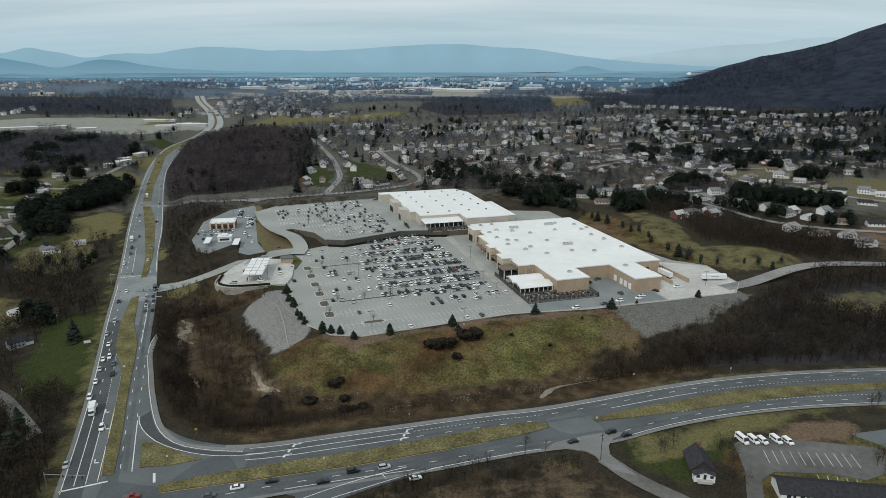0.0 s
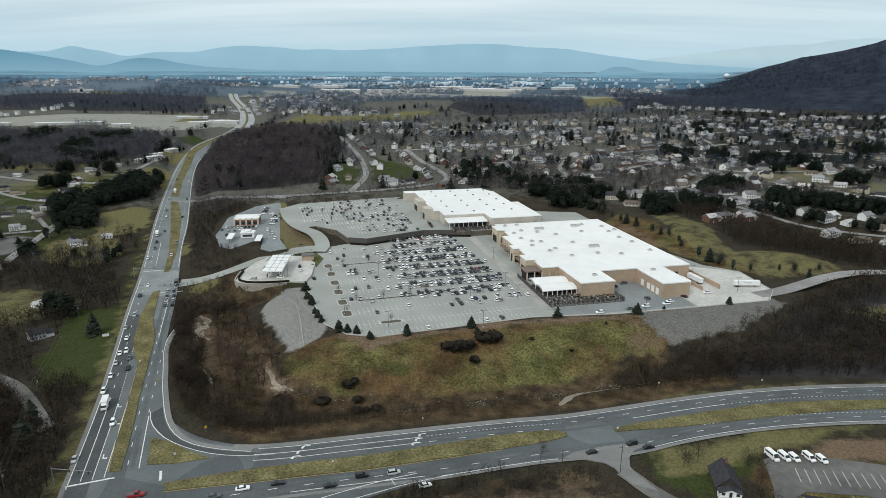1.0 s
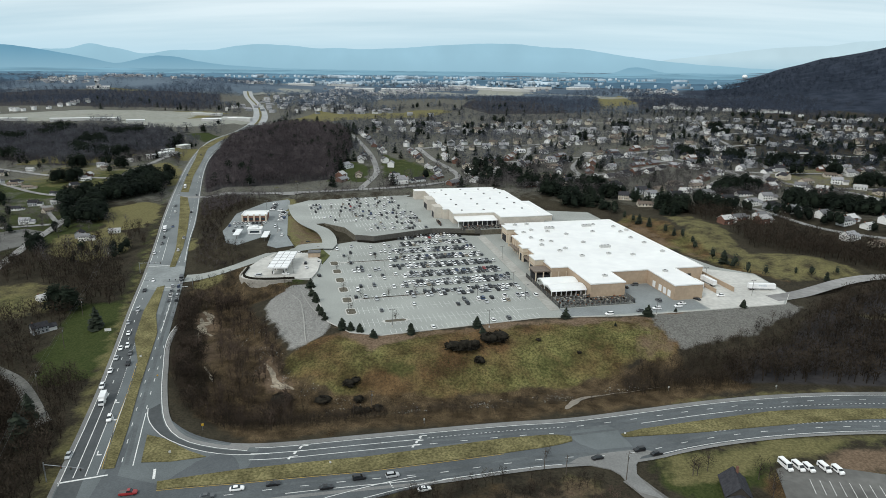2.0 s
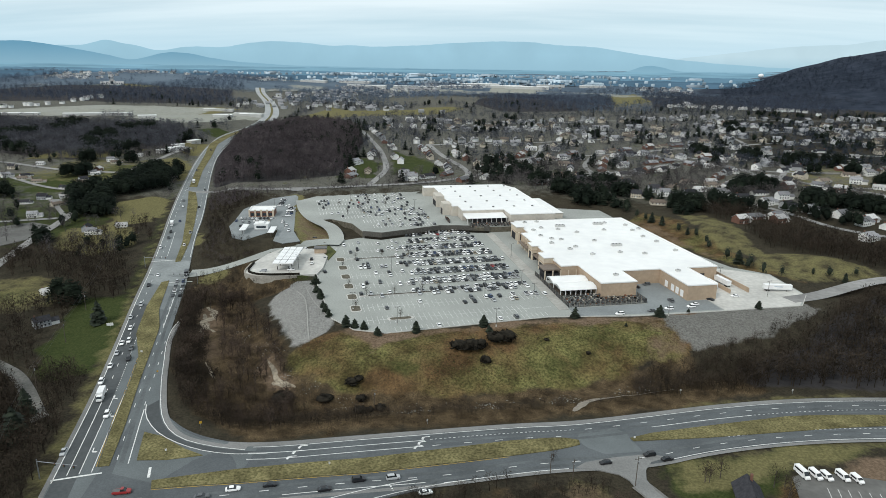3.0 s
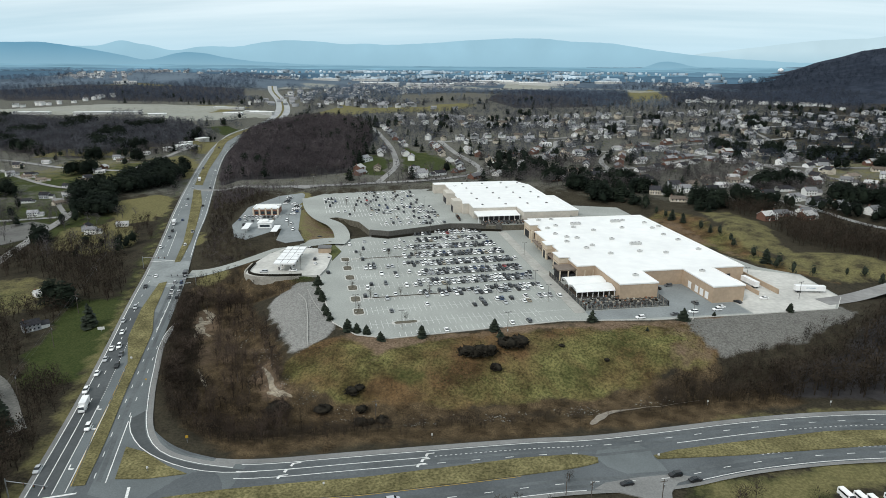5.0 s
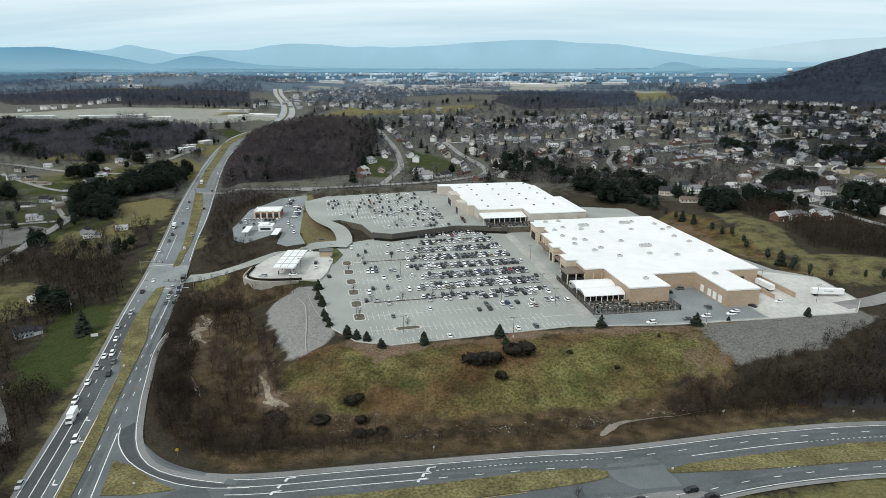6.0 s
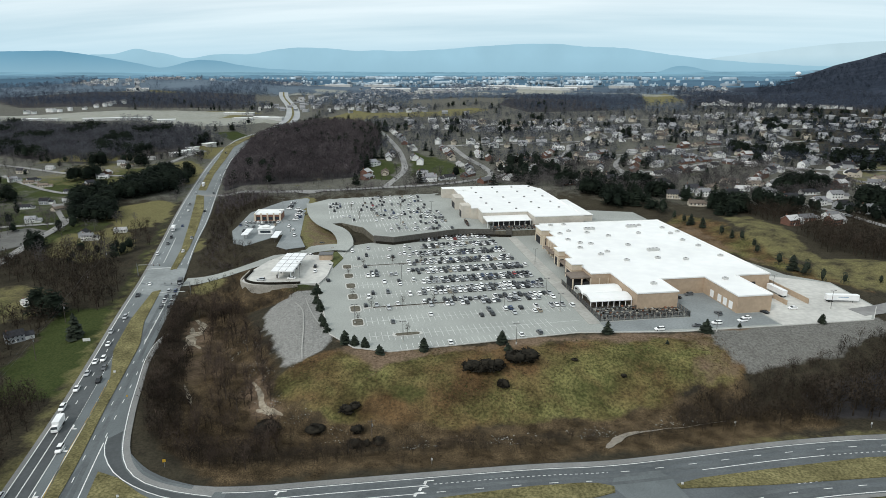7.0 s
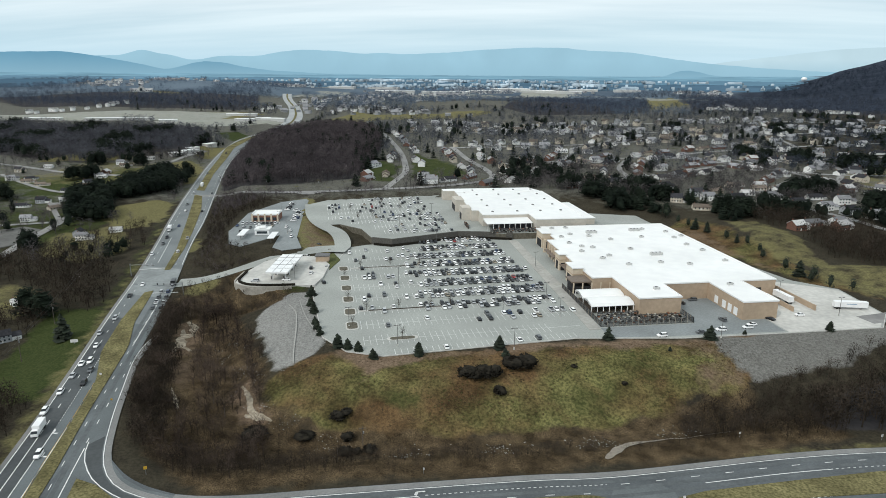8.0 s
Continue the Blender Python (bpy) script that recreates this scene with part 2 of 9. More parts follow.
SB_EDGE = smooth([(-92, 30), (-120, 100), (-147, 172), (-168, 228), (-190, 281), (-214, 337), (-243, 410), (-267, 468), (-288, 517), (-329, 619), (-382, 760), (-418, 870), (-443, 975), (-448, 1080), (-470, 1225), (-562, 1480), (-690, 1750), (-770, 1950)])
NB_EDGE = smooth([(-66, 40), (-98, 115), (-126, 184), (-142, 223), (-157, 262), (-171, 297), (-195, 360), (-217, 412), (-240, 468), (-257, 516), (-295, 607), (-341, 718), (-378, 820), (-413, 975), (-421, 1080), (-438, 1225), (-530, 1470), (-660, 1740), (-740, 1945)])
CROSS_N = smooth([(-146, 232), (-126, 214), (-112, 206), (-92, 203), (-50, 218), (3, 237), (25, 242), (55, 252), (89, 264), (126, 274), (171, 281), (240, 285), (340, 283), (480, 270)])
CROSS_S = smooth([(-128, 148), (-112, 160), (-84, 171), (-46, 184), (-18, 193), (1, 201), (24, 209), (53, 214), (78, 226), (110, 236), (140, 242), (166, 245), (240, 250), (340, 249), (480, 236)])
ENTRY = smooth([(-205, 386), (-190, 390), (-176, 400), (-160, 418), (-146, 436), (-132, 446), (-119, 446)])
SERVICE = smooth([(160, 368), (178, 376), (200, 392), (222, 408), (250, 421), (300, 420), (360, 405), (430, 400)])
DRIVE = smooth([(-245, 262), (-231, 255), (-218, 248.5), (-203, 235.8), (-188, 220.5), (-178, 211)])
SIDE = smooth([(44, 214), (46, 207), (54, 198), (64, 184), (78, 166), (100, 140), (130, 110)])

LOT_MAIN = [(-89, 306), (-74, 293), (-58, 291), (22, 323), (69, 331), (118, 345), (164, 359), (174, 378), (168, 416), (148, 428), (125, 470), (107, 535), (60, 560), (-40, 520), (-52, 500), (-93, 469), (-110, 464), (-124, 452), (-128, 436), (-118, 403), (-117, 377), (-111, 356), (-99, 329)]
LOT_UP = [(-93, 463), (-52, 493), (-38, 495), sto(122, 479.6), sto(240, 480), sto(240, 525), sto(200, 540), sto(197, 622), sto(90, 622), (-81, 635), (-180, 591), (-189, 571), (-185, 547), (-171, 521), (-153, 496), (-142, 502), (-122, 490), (-108, 466)]
GAS_PAD = [(-160, 368), (-163, 386), (-161, 410), (-156, 424), (-132, 427), (-120, 411), (-116, 386), (-116, 372), (-128, 369), (-150, 364)]
FOOD_PAD = [(-198, 438), (-214, 470), (-217, 487), (-227, 530), (-219, 579), (-203, 598), (-198, 590), (-182, 533), (-160, 462), (-147, 436), (-157, 428), (-166, 434), (-174, 466), (-187, 432)]
SE_LOT = [(102, 215), (110, 219), (126, 218), (156, 212.5), (159, 209), (150, 195), (140, 191), (129, 195), (109, 196), (102, 191), (97.5, 180), (88, 150), (83, 152), (92, 181), (98.5, 198)]
SE_LOT2 = [(153, 222), (172, 226), (190, 214), (180, 200), (162, 212.5)]
LOT_UP_CORE = [{(-93, 463): (-93, 472), (-52, 493): (-52, 501), (-38, 495): (-38, 503), (-108, 466): (-104, 474), (-122, 490): (-119, 498)}.get(q, q) for q in LOT_UP]
LOT_UP_CORE[3], LOT_UP_CORE[4] = sto(122, 487), sto(236, 487)
GAS_CORE = [{(-132, 427): (-137, 421), (-120, 411): (-128, 409), (-116, 386): (-124, 386), (-116, 372): (-124, 374)}.get(q, q) for q in GAS_PAD]
# outline, height, level margin, metres over which it meets the land
PADS = [(LOT_MAIN, 0.0, 5.0, 44.0), (FOOD_PAD, 3.5, 4.0, 14.0), (LOT_UP_CORE, 4.5, 0.0, 3.0), (GAS_CORE, 1.0, 1.0, 4.0), (SE_LOT, -13.0, 4.0, 20.0), (SE_LOT2, -13.0, 4.0, 16.0)]

STREETS = [  # centre line, width
    ([(-330, 360), (-339, 387), (-352, 436), (-361, 488), (-385, 562), (-403, 623), (-408, 688), (-414, 762), (-424, 830)], 7),
    ([(-403, 650), (-436, 650), (-477, 653), (-538, 672), (-600, 690)], 5),
    ([(-548, 640), (-500, 610), (-455, 585), (-420, 575), (-392, 585)], 4.5),
    ([(-430, 470), (-395, 478), (-361, 490)], 5),
    ([(-361, 488), (-392, 520), (-415, 545), (-440, 560)], 4),
    ([(-139, 632), (-136, 690), (-139, 740), (-172, 860), (-215, 966), (-235, 1010)], 7),
    ([(-311, 600), (-268, 606), (-196, 612), (-139, 632), (-85, 652), (-37, 692), (-55, 765), (-81, 826), (-113, 911)], 7),
    ([(-37, 692), (-28, 728), (-5, 767), (30, 830), (46, 900), (46, 960), (85, 967), (107, 1038)], 6),
    ([(60, 700), (99, 727), (89, 792), (110, 860)], 6),
    ([(229, 900), (251, 850), (272, 771), (299, 727), (329, 692), (362, 672), (380, 640), (421, 612), (490, 590)], 7),
    ([(228, 618), (244, 594), (261, 545), (283, 525), (316, 509), (349, 501), (410, 490)], 6),
    ([(150, 650), (203, 672), (255, 738), (290, 765), (304, 730), (320, 690), (400, 690)], 6),
    ([(203, 880), (240, 813), (290, 770), (380, 765), (520, 790), (680, 800)], 7),
    ([(60, 720), (130, 760), (210, 830), (330, 880), (460, 900), (640, 910)], 7),
    ([(-40, 800), (60, 840), (140, 900), (260, 960), (420, 1000), (640, 1010)], 7),
    ([(-120, 900), (-20, 940), (100, 1000), (240, 1070), (420, 1110), (700, 1120)], 7),
    ([(-200, 1060), (-60, 1080), (100, 1130), (260, 1190), (500, 1230), (800, 1240)], 7),
    ([(-220, 1180), (0, 1230), (200, 1310), (440, 1370), (760, 1400)], 7),
    ([(107, 1038), (90, 1130), (60, 1230)], 6),
    ([(290, 720), (330, 800), (330, 880), (350, 1000), (330, 1100), (380, 1200), (400, 1360)], 6),
    ([(520, 790), (500, 900), (530, 1010), (520, 1110), (560, 1230), (560, 1380)], 6),
]
STREETS = [(smooth(p), w) for p, w in STREETS]


def entry_z(x, y):
    return -7.4 + 8.6 * ss(-206, -150, x) + 0.0 * np.asarray(y, float)


# centre line, half width, height, reach of its banks
CORRIDORS = [([tuple(q) for q in (resample(SB_EDGE, 110) + resample(NB_EDGE, 110)) / 2], 17.0, road_z, 21.0),
             ([tuple(q) for q in (resample(CROSS_N, 70) + resample(CROSS_S, 70)) / 2], 21.0, road_z, 21.0),
             ([tuple(q) for q in resample(SIDE, 16)], 6.0, road_z, 15.0),
             ([tuple(q) for q in resample(ENTRY, 16)], 8.5, entry_z, 7.0)]


def land_z(x, y):
    """The natural lie of the land, without roads and pads."""
    x, y = np.asarray(x, float), np.asarray(y, float)
    r = np.hypot(x, y)
    z = -11 + 21 * ss(250, 750, y) + 0.030 * np.clip(r - 750, 0, 1650) + 0.021 * np.clip(r - 2400, 0, 3000)
    z = z + 2.5 * wob(x, y, 160) * ss(430, 700, r) + 5 * wob(x, y, 420, 1.0) * ss(700, 1200, r)
    z = z - 4.5 * np.exp(-(((y - 0.30 * x - 262) / 22) ** 2)) * ss(-150, -110, x) * (1 - ss(150, 240, x))
    z = z + 15 * np.exp(-(((x + 290) / 95) ** 2 + ((y - 850) / 190) ** 2))
    z = z + 7 * np.exp(-(((x - 160) / 30) ** 2 + ((y - 512) / 50) ** 2)) + 7 * np.exp(-(((x - 208) / 36) ** 2 + ((y - 440) / 24) ** 2))
    z = z + 5 * np.exp(-(((x - 320) / 120) ** 2 + ((y - 400) / 90) ** 2))
    # the long dark ridge on the east, and the low wooded rises on the north-west
    bearing = np.degrees(np.arctan2(x, np.maximum(y, 1)))
    crest = np.interp(bearing, [15, 17.5, 19, 20.3, 22, 23.7, 25, 26, 27.2, 29.9, 31.2, 32.8, 34.8, 38, 44, 60], [0, 0, 5, 21, 57, 80, 102, 112, 122, 163, 189, 217, 245, 292, 380, 450])
    z = z + (crest + 6 * wob(x, y, 260, 2.0) * ss(20, 27, bearing)) * ss(1650, 2950, r) * (1 - 0.7 * ss(3050, 4300, r)) * ss(200, 600, y)
    z = z + 28 * np.exp(-(((x + 1250) / 420) ** 2 + ((y - 2150) / 260) ** 2)) + 14 * np.exp(-(((x + 60) / 300) ** 2 + ((y - 1620) / 120) ** 2))
    return z


def ground_z(x, y):
    x, y = np.asarray(x, float), np.asarray(y, float)
    z = land_z(x, y)
    near = [poly_dist(x, y, poly) for poly, *_ in PADS]
    for d, (poly, h, level, blend) in zip(near, PADS):
        z = z + (h - 0.25 - z) * (1 - ss(level, level + blend, d))
    z = z - 4.8 * np.exp(-(((x + 152) / 17) ** 2 + ((y - 356) / 9) ** 2)) * ss(0.5, 4, near[3])
    for line, half, height, reach in CORRIDORS:
        d = line_dist(x, y, line) - half
        z = z + (height(x, y) - 0.3 - z) * (1 - ss(3, 3 + reach, d))
    for d, (poly, h, level, blend) in zip(near, PADS):
        z = np.where(d < 0.8, h - 0.25, z)
    return z


def gz(x, y):
    return float(ground_z(np.array([x]), np.array([y]))[0])

# ---- ground ----
def axis(lo, hi, fine0, fine1, step, mid0, mid1, step2, grow=1.055):
    c = list(np.arange(fine0, fine1, step))
    for sign, edge, mid, end in ((-1, fine0, mid0, lo), (1, fine1, mid1, hi)):
        v, s = edge, step2
        side = []
        while (v - end) * sign < 0:
            side.append(v)
            if (v - mid) * sign > 0:
                s *= grow
            v += sign * s
        side.append(end)
        c = side[::-1] + c if sign < 0 else c + side
    return np.array(sorted(set(np.round(c, 2))))


MEADOWS = [  # outline, weight, kind of cover
    ([(-98, 281), (-81, 293), (-66, 286), (-7, 309), (84, 331), (92, 309), (74, 299), (60, 288), (33, 279), (12, 268), (-45, 256), (-75, 256), (-94, 261), (-101, 270)], 0.75, "field"),
    ([(-54, 272), (-34, 277), (-36, 265), (-56, 261)], 0.42, "grass"),
    ([(12, 312), (46, 318), (41, 300), (5, 285), (20, 280), (60, 300), (62, 320)], 0.36, "grass"),
    ([(-88, 289), (-74, 291), (-58, 289), (22, 321), (69, 329), (118, 343), (117, 340), (70, 325), (24, 316), (-10, 303), (-58, 283), (-61, 275), (-66, 283)], 0.7, "dirt"),
    ([(-171, 328), (-166, 335), (-156, 324), (-153, 308), (-147, 303), (-154, 294), (-161, 312)], 0.62, "dirt"),
    ([(-151, 290), (-145, 294), (-134, 272), (-126, 255), (-130, 253), (-140, 269)], 0.5, "dirt"),
    ([(-85.5, 302.6), (-77.6, 300), (-64, 290), (-54.8, 287), (-60, 281), (-62.5, 276), (-67, 285), (-77, 293.4)], 1.0, "dirt"),
    ([(-112, 274), (-110, 275), (-105, 267), (-102, 261.6), (-93.7, 257.4), (-92, 254), (-95, 252), (-100, 254.8), (-105, 256.5), (-104, 261)], 0.8, "dirt"),
    ([(-172, 335), (-150, 285), (-128, 250), (-96, 250), (-104, 285), (-140, 330)], 0.24, "dirt"),
    ([(-100, 250), (-60, 236), (0, 250), (60, 272), (95, 296), (60, 284), (0, 262), (-60, 250)], 0.22, "dirt"),
    ([(60, 288), (92, 309), (87, 318), (84, 331), (72, 326), (66, 305)], 0.36, "dirt"),
    ([(-207, 598), (-199, 599), (-180, 560), (-161, 506), (-137, 484), (-126, 449), (-135, 434), (-147, 436), (-160, 462), (-183, 533)], 1.0, "dry"),
    ([(-190, 575), (-172, 540), (-155, 505), (-135, 482), (-127, 452), (-146, 440), (-158, 466), (-181, 533)], 0.42, "dirt"),
    ([(-240, 470), (-232, 470), (-226, 440), (-234, 440)], 0.8, "dry"),
    ([(-196, 372), (-186, 384), (-178, 383), (-186, 368)], 0.8, "dry"),
    ([(-128, 380), (-119, 380), (-117, 360), (-128, 366)], 0.7, "grass"),
    ([(-60, 170), (30, 203), (60, 175), (20, 120), (-70, 130)], 0.35, "dirt"),
    ([(-246, 338), (-220, 342), (-192, 276), (-180, 246), (-205, 248), (-224, 270)], 0.9, "grass"),
    ([(146, 565), (170, 570), (186, 520), (182, 458), (158, 462), (148, 500)], 0.47, "dry"),
    ([(172, 462), (205, 464), (230, 440), (244, 416), (183, 406), (164, 420)], 0.47, "dry"),
    ([(104, 552), (110, 525), (127, 472), (150, 430), (172, 412), (185, 404), (162, 456), (152, 500), (142, 560), (118, 578)], 0.62, "field"),
    ([(106, 548), (111, 525), (128, 473), (150, 433), (160, 425), (140, 470), (124, 530), (116, 560)], 0.42, "dirt"),
    ([(199, 363), (275, 380), (262, 330), (225, 345)], 0.42, "dry"),
    ([(56, 219), (110, 236), (172, 243), (131, 232), (108, 226), (95, 205), (73, 190), (57, 200)], 0.62, "grass"),
    ([(58, 219), (110, 236), (172, 243), (131, 232), (108, 222), (84, 206), (62, 205)], 0.58, "dry"),
    ([(127, 224), (136, 232), (158, 232), (158, 223), (148, 214), (126, 214)], 0.62, "dirt"),
    ([(-60, 172), (0, 198), (30, 206), (50, 190), (70, 150), (-30, 130)], 0.3, "field"),
    ([(90, 214), (170, 222), (230, 222), (230, 150), (96, 150)], 0.6, "field"),
    ([(-339, 512), (-349, 541), (-339, 560), (-327, 573), (-311, 555), (-296, 514), (-300, 486), (-318, 483)], 0.95, "dry"),
    ([(-323, 414), (-346, 456), (-334, 472), (-294, 478), (-270, 439), (-288, 412)], 0.62, "dry"),
    ([(-392, 660), (-404, 707), (-398, 757), (-372, 734), (-341, 658), (-353, 626)], 0.7, "dry"),
    ([(-430, 655), (-412, 655), (-414, 690), (-440, 680)], 0.9, "grass"),
    ([(-560, 560), (-470, 570), (-440, 610), (-480, 640), (-560, 630)], 0.5, "grass"),
    ([(-470, 400), (-330, 440), (-320, 500), (-420, 520), (-500, 470)], 0.5, "grass"),
    ([(-332, 345), (-300, 374), (-262, 352), (-250, 322), (-285, 308), (-320, 322)], 0.42, "dry"),
    ([(-318, 340), (-290, 352), (-270, 330), (-300, 318)], 0.5, "grass"),
    ([(-420, 400), (-345, 420), (-360, 520), (-470, 600), (-560, 640), (-600, 520)], 0.42, "grass"),
    ([(-520, 620), (-400, 600), (-390, 720), (-500, 720)], 0.38, "dry"),
    ([(-460, 560), (-360, 590), (-380, 680), (-480, 660)], 0.7, "grass"),
    ([(-420, 780), (-395, 790), (-420, 880), (-450, 860)], 0.8, "dry"),
    ([(-560, 700), (-470, 730), (-460, 800), (-560, 800)], 0.7, "dry"),
    ([(-395, 1010), (-340, 1060), (-380, 1120), (-415, 1090)], 0.8, "grass"),
    ([(-1250, 960), (-904, 1068), (-813, 1090), (-676, 1140), (-600, 1180), (-613, 1332), (-756, 1322), (-835, 1268), (-957, 1150), (-1300, 1000)], 1.0, "tan"),
    ([(-700, 1240), (-590, 1215), (-560, 1330), (-613, 1345), (-740, 1318)], 0.95, "dry"),
    ([(-660, 1090), (-590, 1050), (-500, 1100), (-455, 1230), (-510, 1300), (-600, 1230), (-680, 1170)], 0.7, "tan"),
    ([(-1200, 1775), (-1150, 1812), (-1090, 1838), (-1004, 1848), (-1060, 1868), (-1160, 1850)], 0.95, "dry"),
    ([(-486, 980), (-472, 1012), (-436, 1017), (-413, 940), (-428, 930)], 0.9, "grass"),
    ([(-405, 1156), (-390, 1279), (-392, 1440), (-277, 1289), (-295, 1221), (-352, 1153)], 0.85, "dry"),
    ([(-217, 1272), (-198, 1463), (-137, 1483), (-97, 1466), (-136, 1350)], 0.8, "dry"),
    ([(-473, 2117), (-342, 1909), (-97, 1960), (-10, 2123), (-233, 2160)], 0.9, "tan"),
    ([(-97, 1990), (89, 2053), (82, 2340), (-60, 2380), (-60, 2100)], 0.9, "tan"),
    ([(258, 1600), (295, 2012), (392, 2114), (375, 1788)], 1.0, "dry"),
    ([(290, 700), (320, 790), (390, 810), (440, 660), (425, 596), (388, 640), (330, 690)], 0.40, "dry"),
    ([(310, 505), (372, 540), (430, 500), (390, 440), (316, 440)], 0.5, "dirt"),
    ([(400, 620), (480, 600), (520, 680), (440, 720)], 0.45, "dry"),
    ([(-330, 1180), (-200, 1300), (-150, 1420), (-260, 1400), (-380, 1290)], 0.8, "dry"),
    ([(-180, 670), (-142, 670), (-150, 760), (-200, 800)], 0.8, "grass"),
    ([(-125, 690), (-60, 710), (-100, 800), (-150, 850)], 0.7, "grass"),
]
ROCKS = [[(-131, 346), (-125, 361), (-117, 362), (-103, 338), (-86, 304), (-87, 293), (-97, 280), (-105, 289), (-129, 327)],
         [(82, 333), (100, 338), (166, 361), (172, 356), (158, 343), (135, 326), (114, 317), (92, 308), (87, 316)]]
WOODS = [  # outline, spacing of the trees
    [(-298, 622), (-378, 800), (-404, 900), (-402, 1060), (-360, 1120), (-283, 1090), (-222, 960), (-190, 820), (-178, 680), (-225, 640)],
]

FOREST_FLOORS = [
    [(-960, 985), (-850, 1016), (-693, 1001), (-542, 990), (-454, 910), (-440, 830), (-500, 700), (-622, 740), (-900, 800)],
    [(-1095, 1310), (-850, 1338), (-640, 1405), (-690, 1600), (-765, 1770), (-1004, 1845), (-1150, 1808), (-1290, 1750), (-1400, 1500)],
    [(-84, 1539), (-23, 1851), (105, 1936), (285, 1911), (245, 1570), (102, 1440), (-17, 1430)],
    [(335, 1575), (370, 1760), (400, 2050), (560, 2100), (800, 1800), (746, 1500), (572, 1500), (516, 1640), (420, 1660)],
    [(112, 284), (300, 291), (480, 290), (480, 385), (300, 400), (240, 402), (216, 390), (177, 350), (150, 322), (112, 302)],
]

HOLLOW = [(-186, 345), (-150, 258), (-138, 236), (-95, 207), (-40, 225), (25, 246), (60, 257), (120, 278), (112, 298), (86, 288), (40, 263), (-10, 246), (-60, 240), (-98, 262), (-112, 296), (-134, 322), (-152, 352), (-170, 362)]


def build_ground():
    xs = axis(-4400, 4400, -430, 340, 5.0, -700, 760, 9.0)
    ys = axis(-500, 4600, 110, 730, 5.0, 60, 1450, 9.0)
    X, Y = np.meshgrid(xs, ys)
    x, y = X.ravel(), Y.ravel()
    keep_r = np.hypot(x, y)
    z = ground_z(x, y)
    nx, ny = len(xs), len(ys)
    i = np.arange(nx * ny).reshape(ny, nx)
    F = np.stack([i[:-1, :-1], i[:-1, 1:], i[1:, 1:], i[1:, :-1]], -1).reshape(-1, 4)
    r = keep_r[F].max(1)
    F = F[r < 4780]
    ob = mesh_np("ground", np.stack([x, y, z], 1), F, GROUND)
    tagged(ob, "rolling land of winter grass, brush and leaf litter", "ground", kind="structure")
    cover = {k: np.zeros(len(x)) for k in ("grass", "dry", "field", "tan", "rock", "wood", "dirt", "ridge", "plain", "scree", "yard", "litter")}
    for poly, amount, kind in MEADOWS:
        d = poly_dist(x, y, poly) + 4 * wob(x, y, 18, 3.0)
        cover[kind] = np.maximum(cover[kind], amount * (1 - ss(-4, 5, d)))
    for poly, kind in zip(ROCKS, ("rock", "scree")):
        d = poly_dist(x, y, poly) + 2 * wob(x, y, 9, 4.0)
        cover[kind] = np.maximum(cover[kind], 1 - ss(-2, 2.5, d))
    # mown verges beside the roads
    edge = np.minimum(line_dist(x, y, CORRIDORS[0][0]) - 16, line_dist(x, y, CORRIDORS[1][0]) - 19)
    cover["dry"] = np.maximum(cover["dry"], 0.34 * (1 - ss(0.5, 4.5, edge)) * (1 - ss(-150, -90, -x - 0.2 * y)))
    cover["grass"] = np.maximum(cover["grass"], 0.4 * (1 - ss(2, 12, edge)) * ss(0, 12, -0.43 * y - 60 - x) * ss(220, 260, y))
    cover["dry"] = np.maximum(cover["dry"], 0.45 * (1 - ss(-2, 8, edge)) * ss(0, 12, -0.43 * y - 60 - x))
    # leaf litter over the hollow, thinner along the highway
    hol = 1 - ss(-3, 6, poly_dist(x, y, HOLLOW) + 3 * wob(x, y, 12, 2.0))
    cover["litter"] = hol * (0.30 + 0.34 * ss(20, 38, line_dist(x, y, CORRIDORS[0][0])))
    bank = [(-205, 395), (-186, 345), (-152, 352), (-131, 346), (-118, 362), (-128, 369), (-160, 366), (-163, 386), (-166, 410), (-190, 402)]
    cover["litter"] = np.maximum(cover["litter"], 0.5 * (1 - ss(-2, 5, poly_dist(x, y, bank))))
    toe = [(-98, 262), (-60, 240), (-10, 246), (40, 263), (86, 288), (92, 309), (60, 292), (12, 270), (-45, 258), (-75, 258)]
    cover["litter"] = np.maximum(cover["litter"], 0.58 * (1 - ss(-2, 5, poly_dist(x, y, toe) + 3 * wob(x, y, 10, 7.0))))
    # yards: patchy grass among the houses
    yard = ss(-0.2, 0.5, wob(x, y, 45, 5.0)) * ss(560, 680, y + 0.2 * np.abs(x)) * (1 - ss(1500, 2300, y))
    cover["grass"] = np.maximum(cover["grass"], 0.30 * yard * (1 - 0.6 * ss(900, 1200, y)))
    soil = ss(-0.3, 0.4, wob(x, y, 38, 9.0)) * ss(600, 700, y + 0.2 * np.abs(x)) * (1 - ss(1500, 2000, y))
    cover["dry"] = np.maximum(cover["dry"], 0.20 * soil * (1 - 0.7 * ss(900, 1200, y)))
    cover["yard"] = 0.62 * ss(590, 680, y + 0.2 * np.abs(x)) * (1 - ss(1700, 2000, y)) * (1 - 0.8 * ss(0.26, 0.45, x / np.maximum(y, 1)) * ss(760, 860, y)) + 0.42 * ss(300, 340, -x - 0.1 * y) * (1 - ss(800, 900, y))
    far_tan = ss(0.45, 0.75, wob(x, y, 260, 6.0)) * ss(1500, 1900, y)
    cover["tan"] = np.maximum(cover["tan"], 0.5 * far_tan)
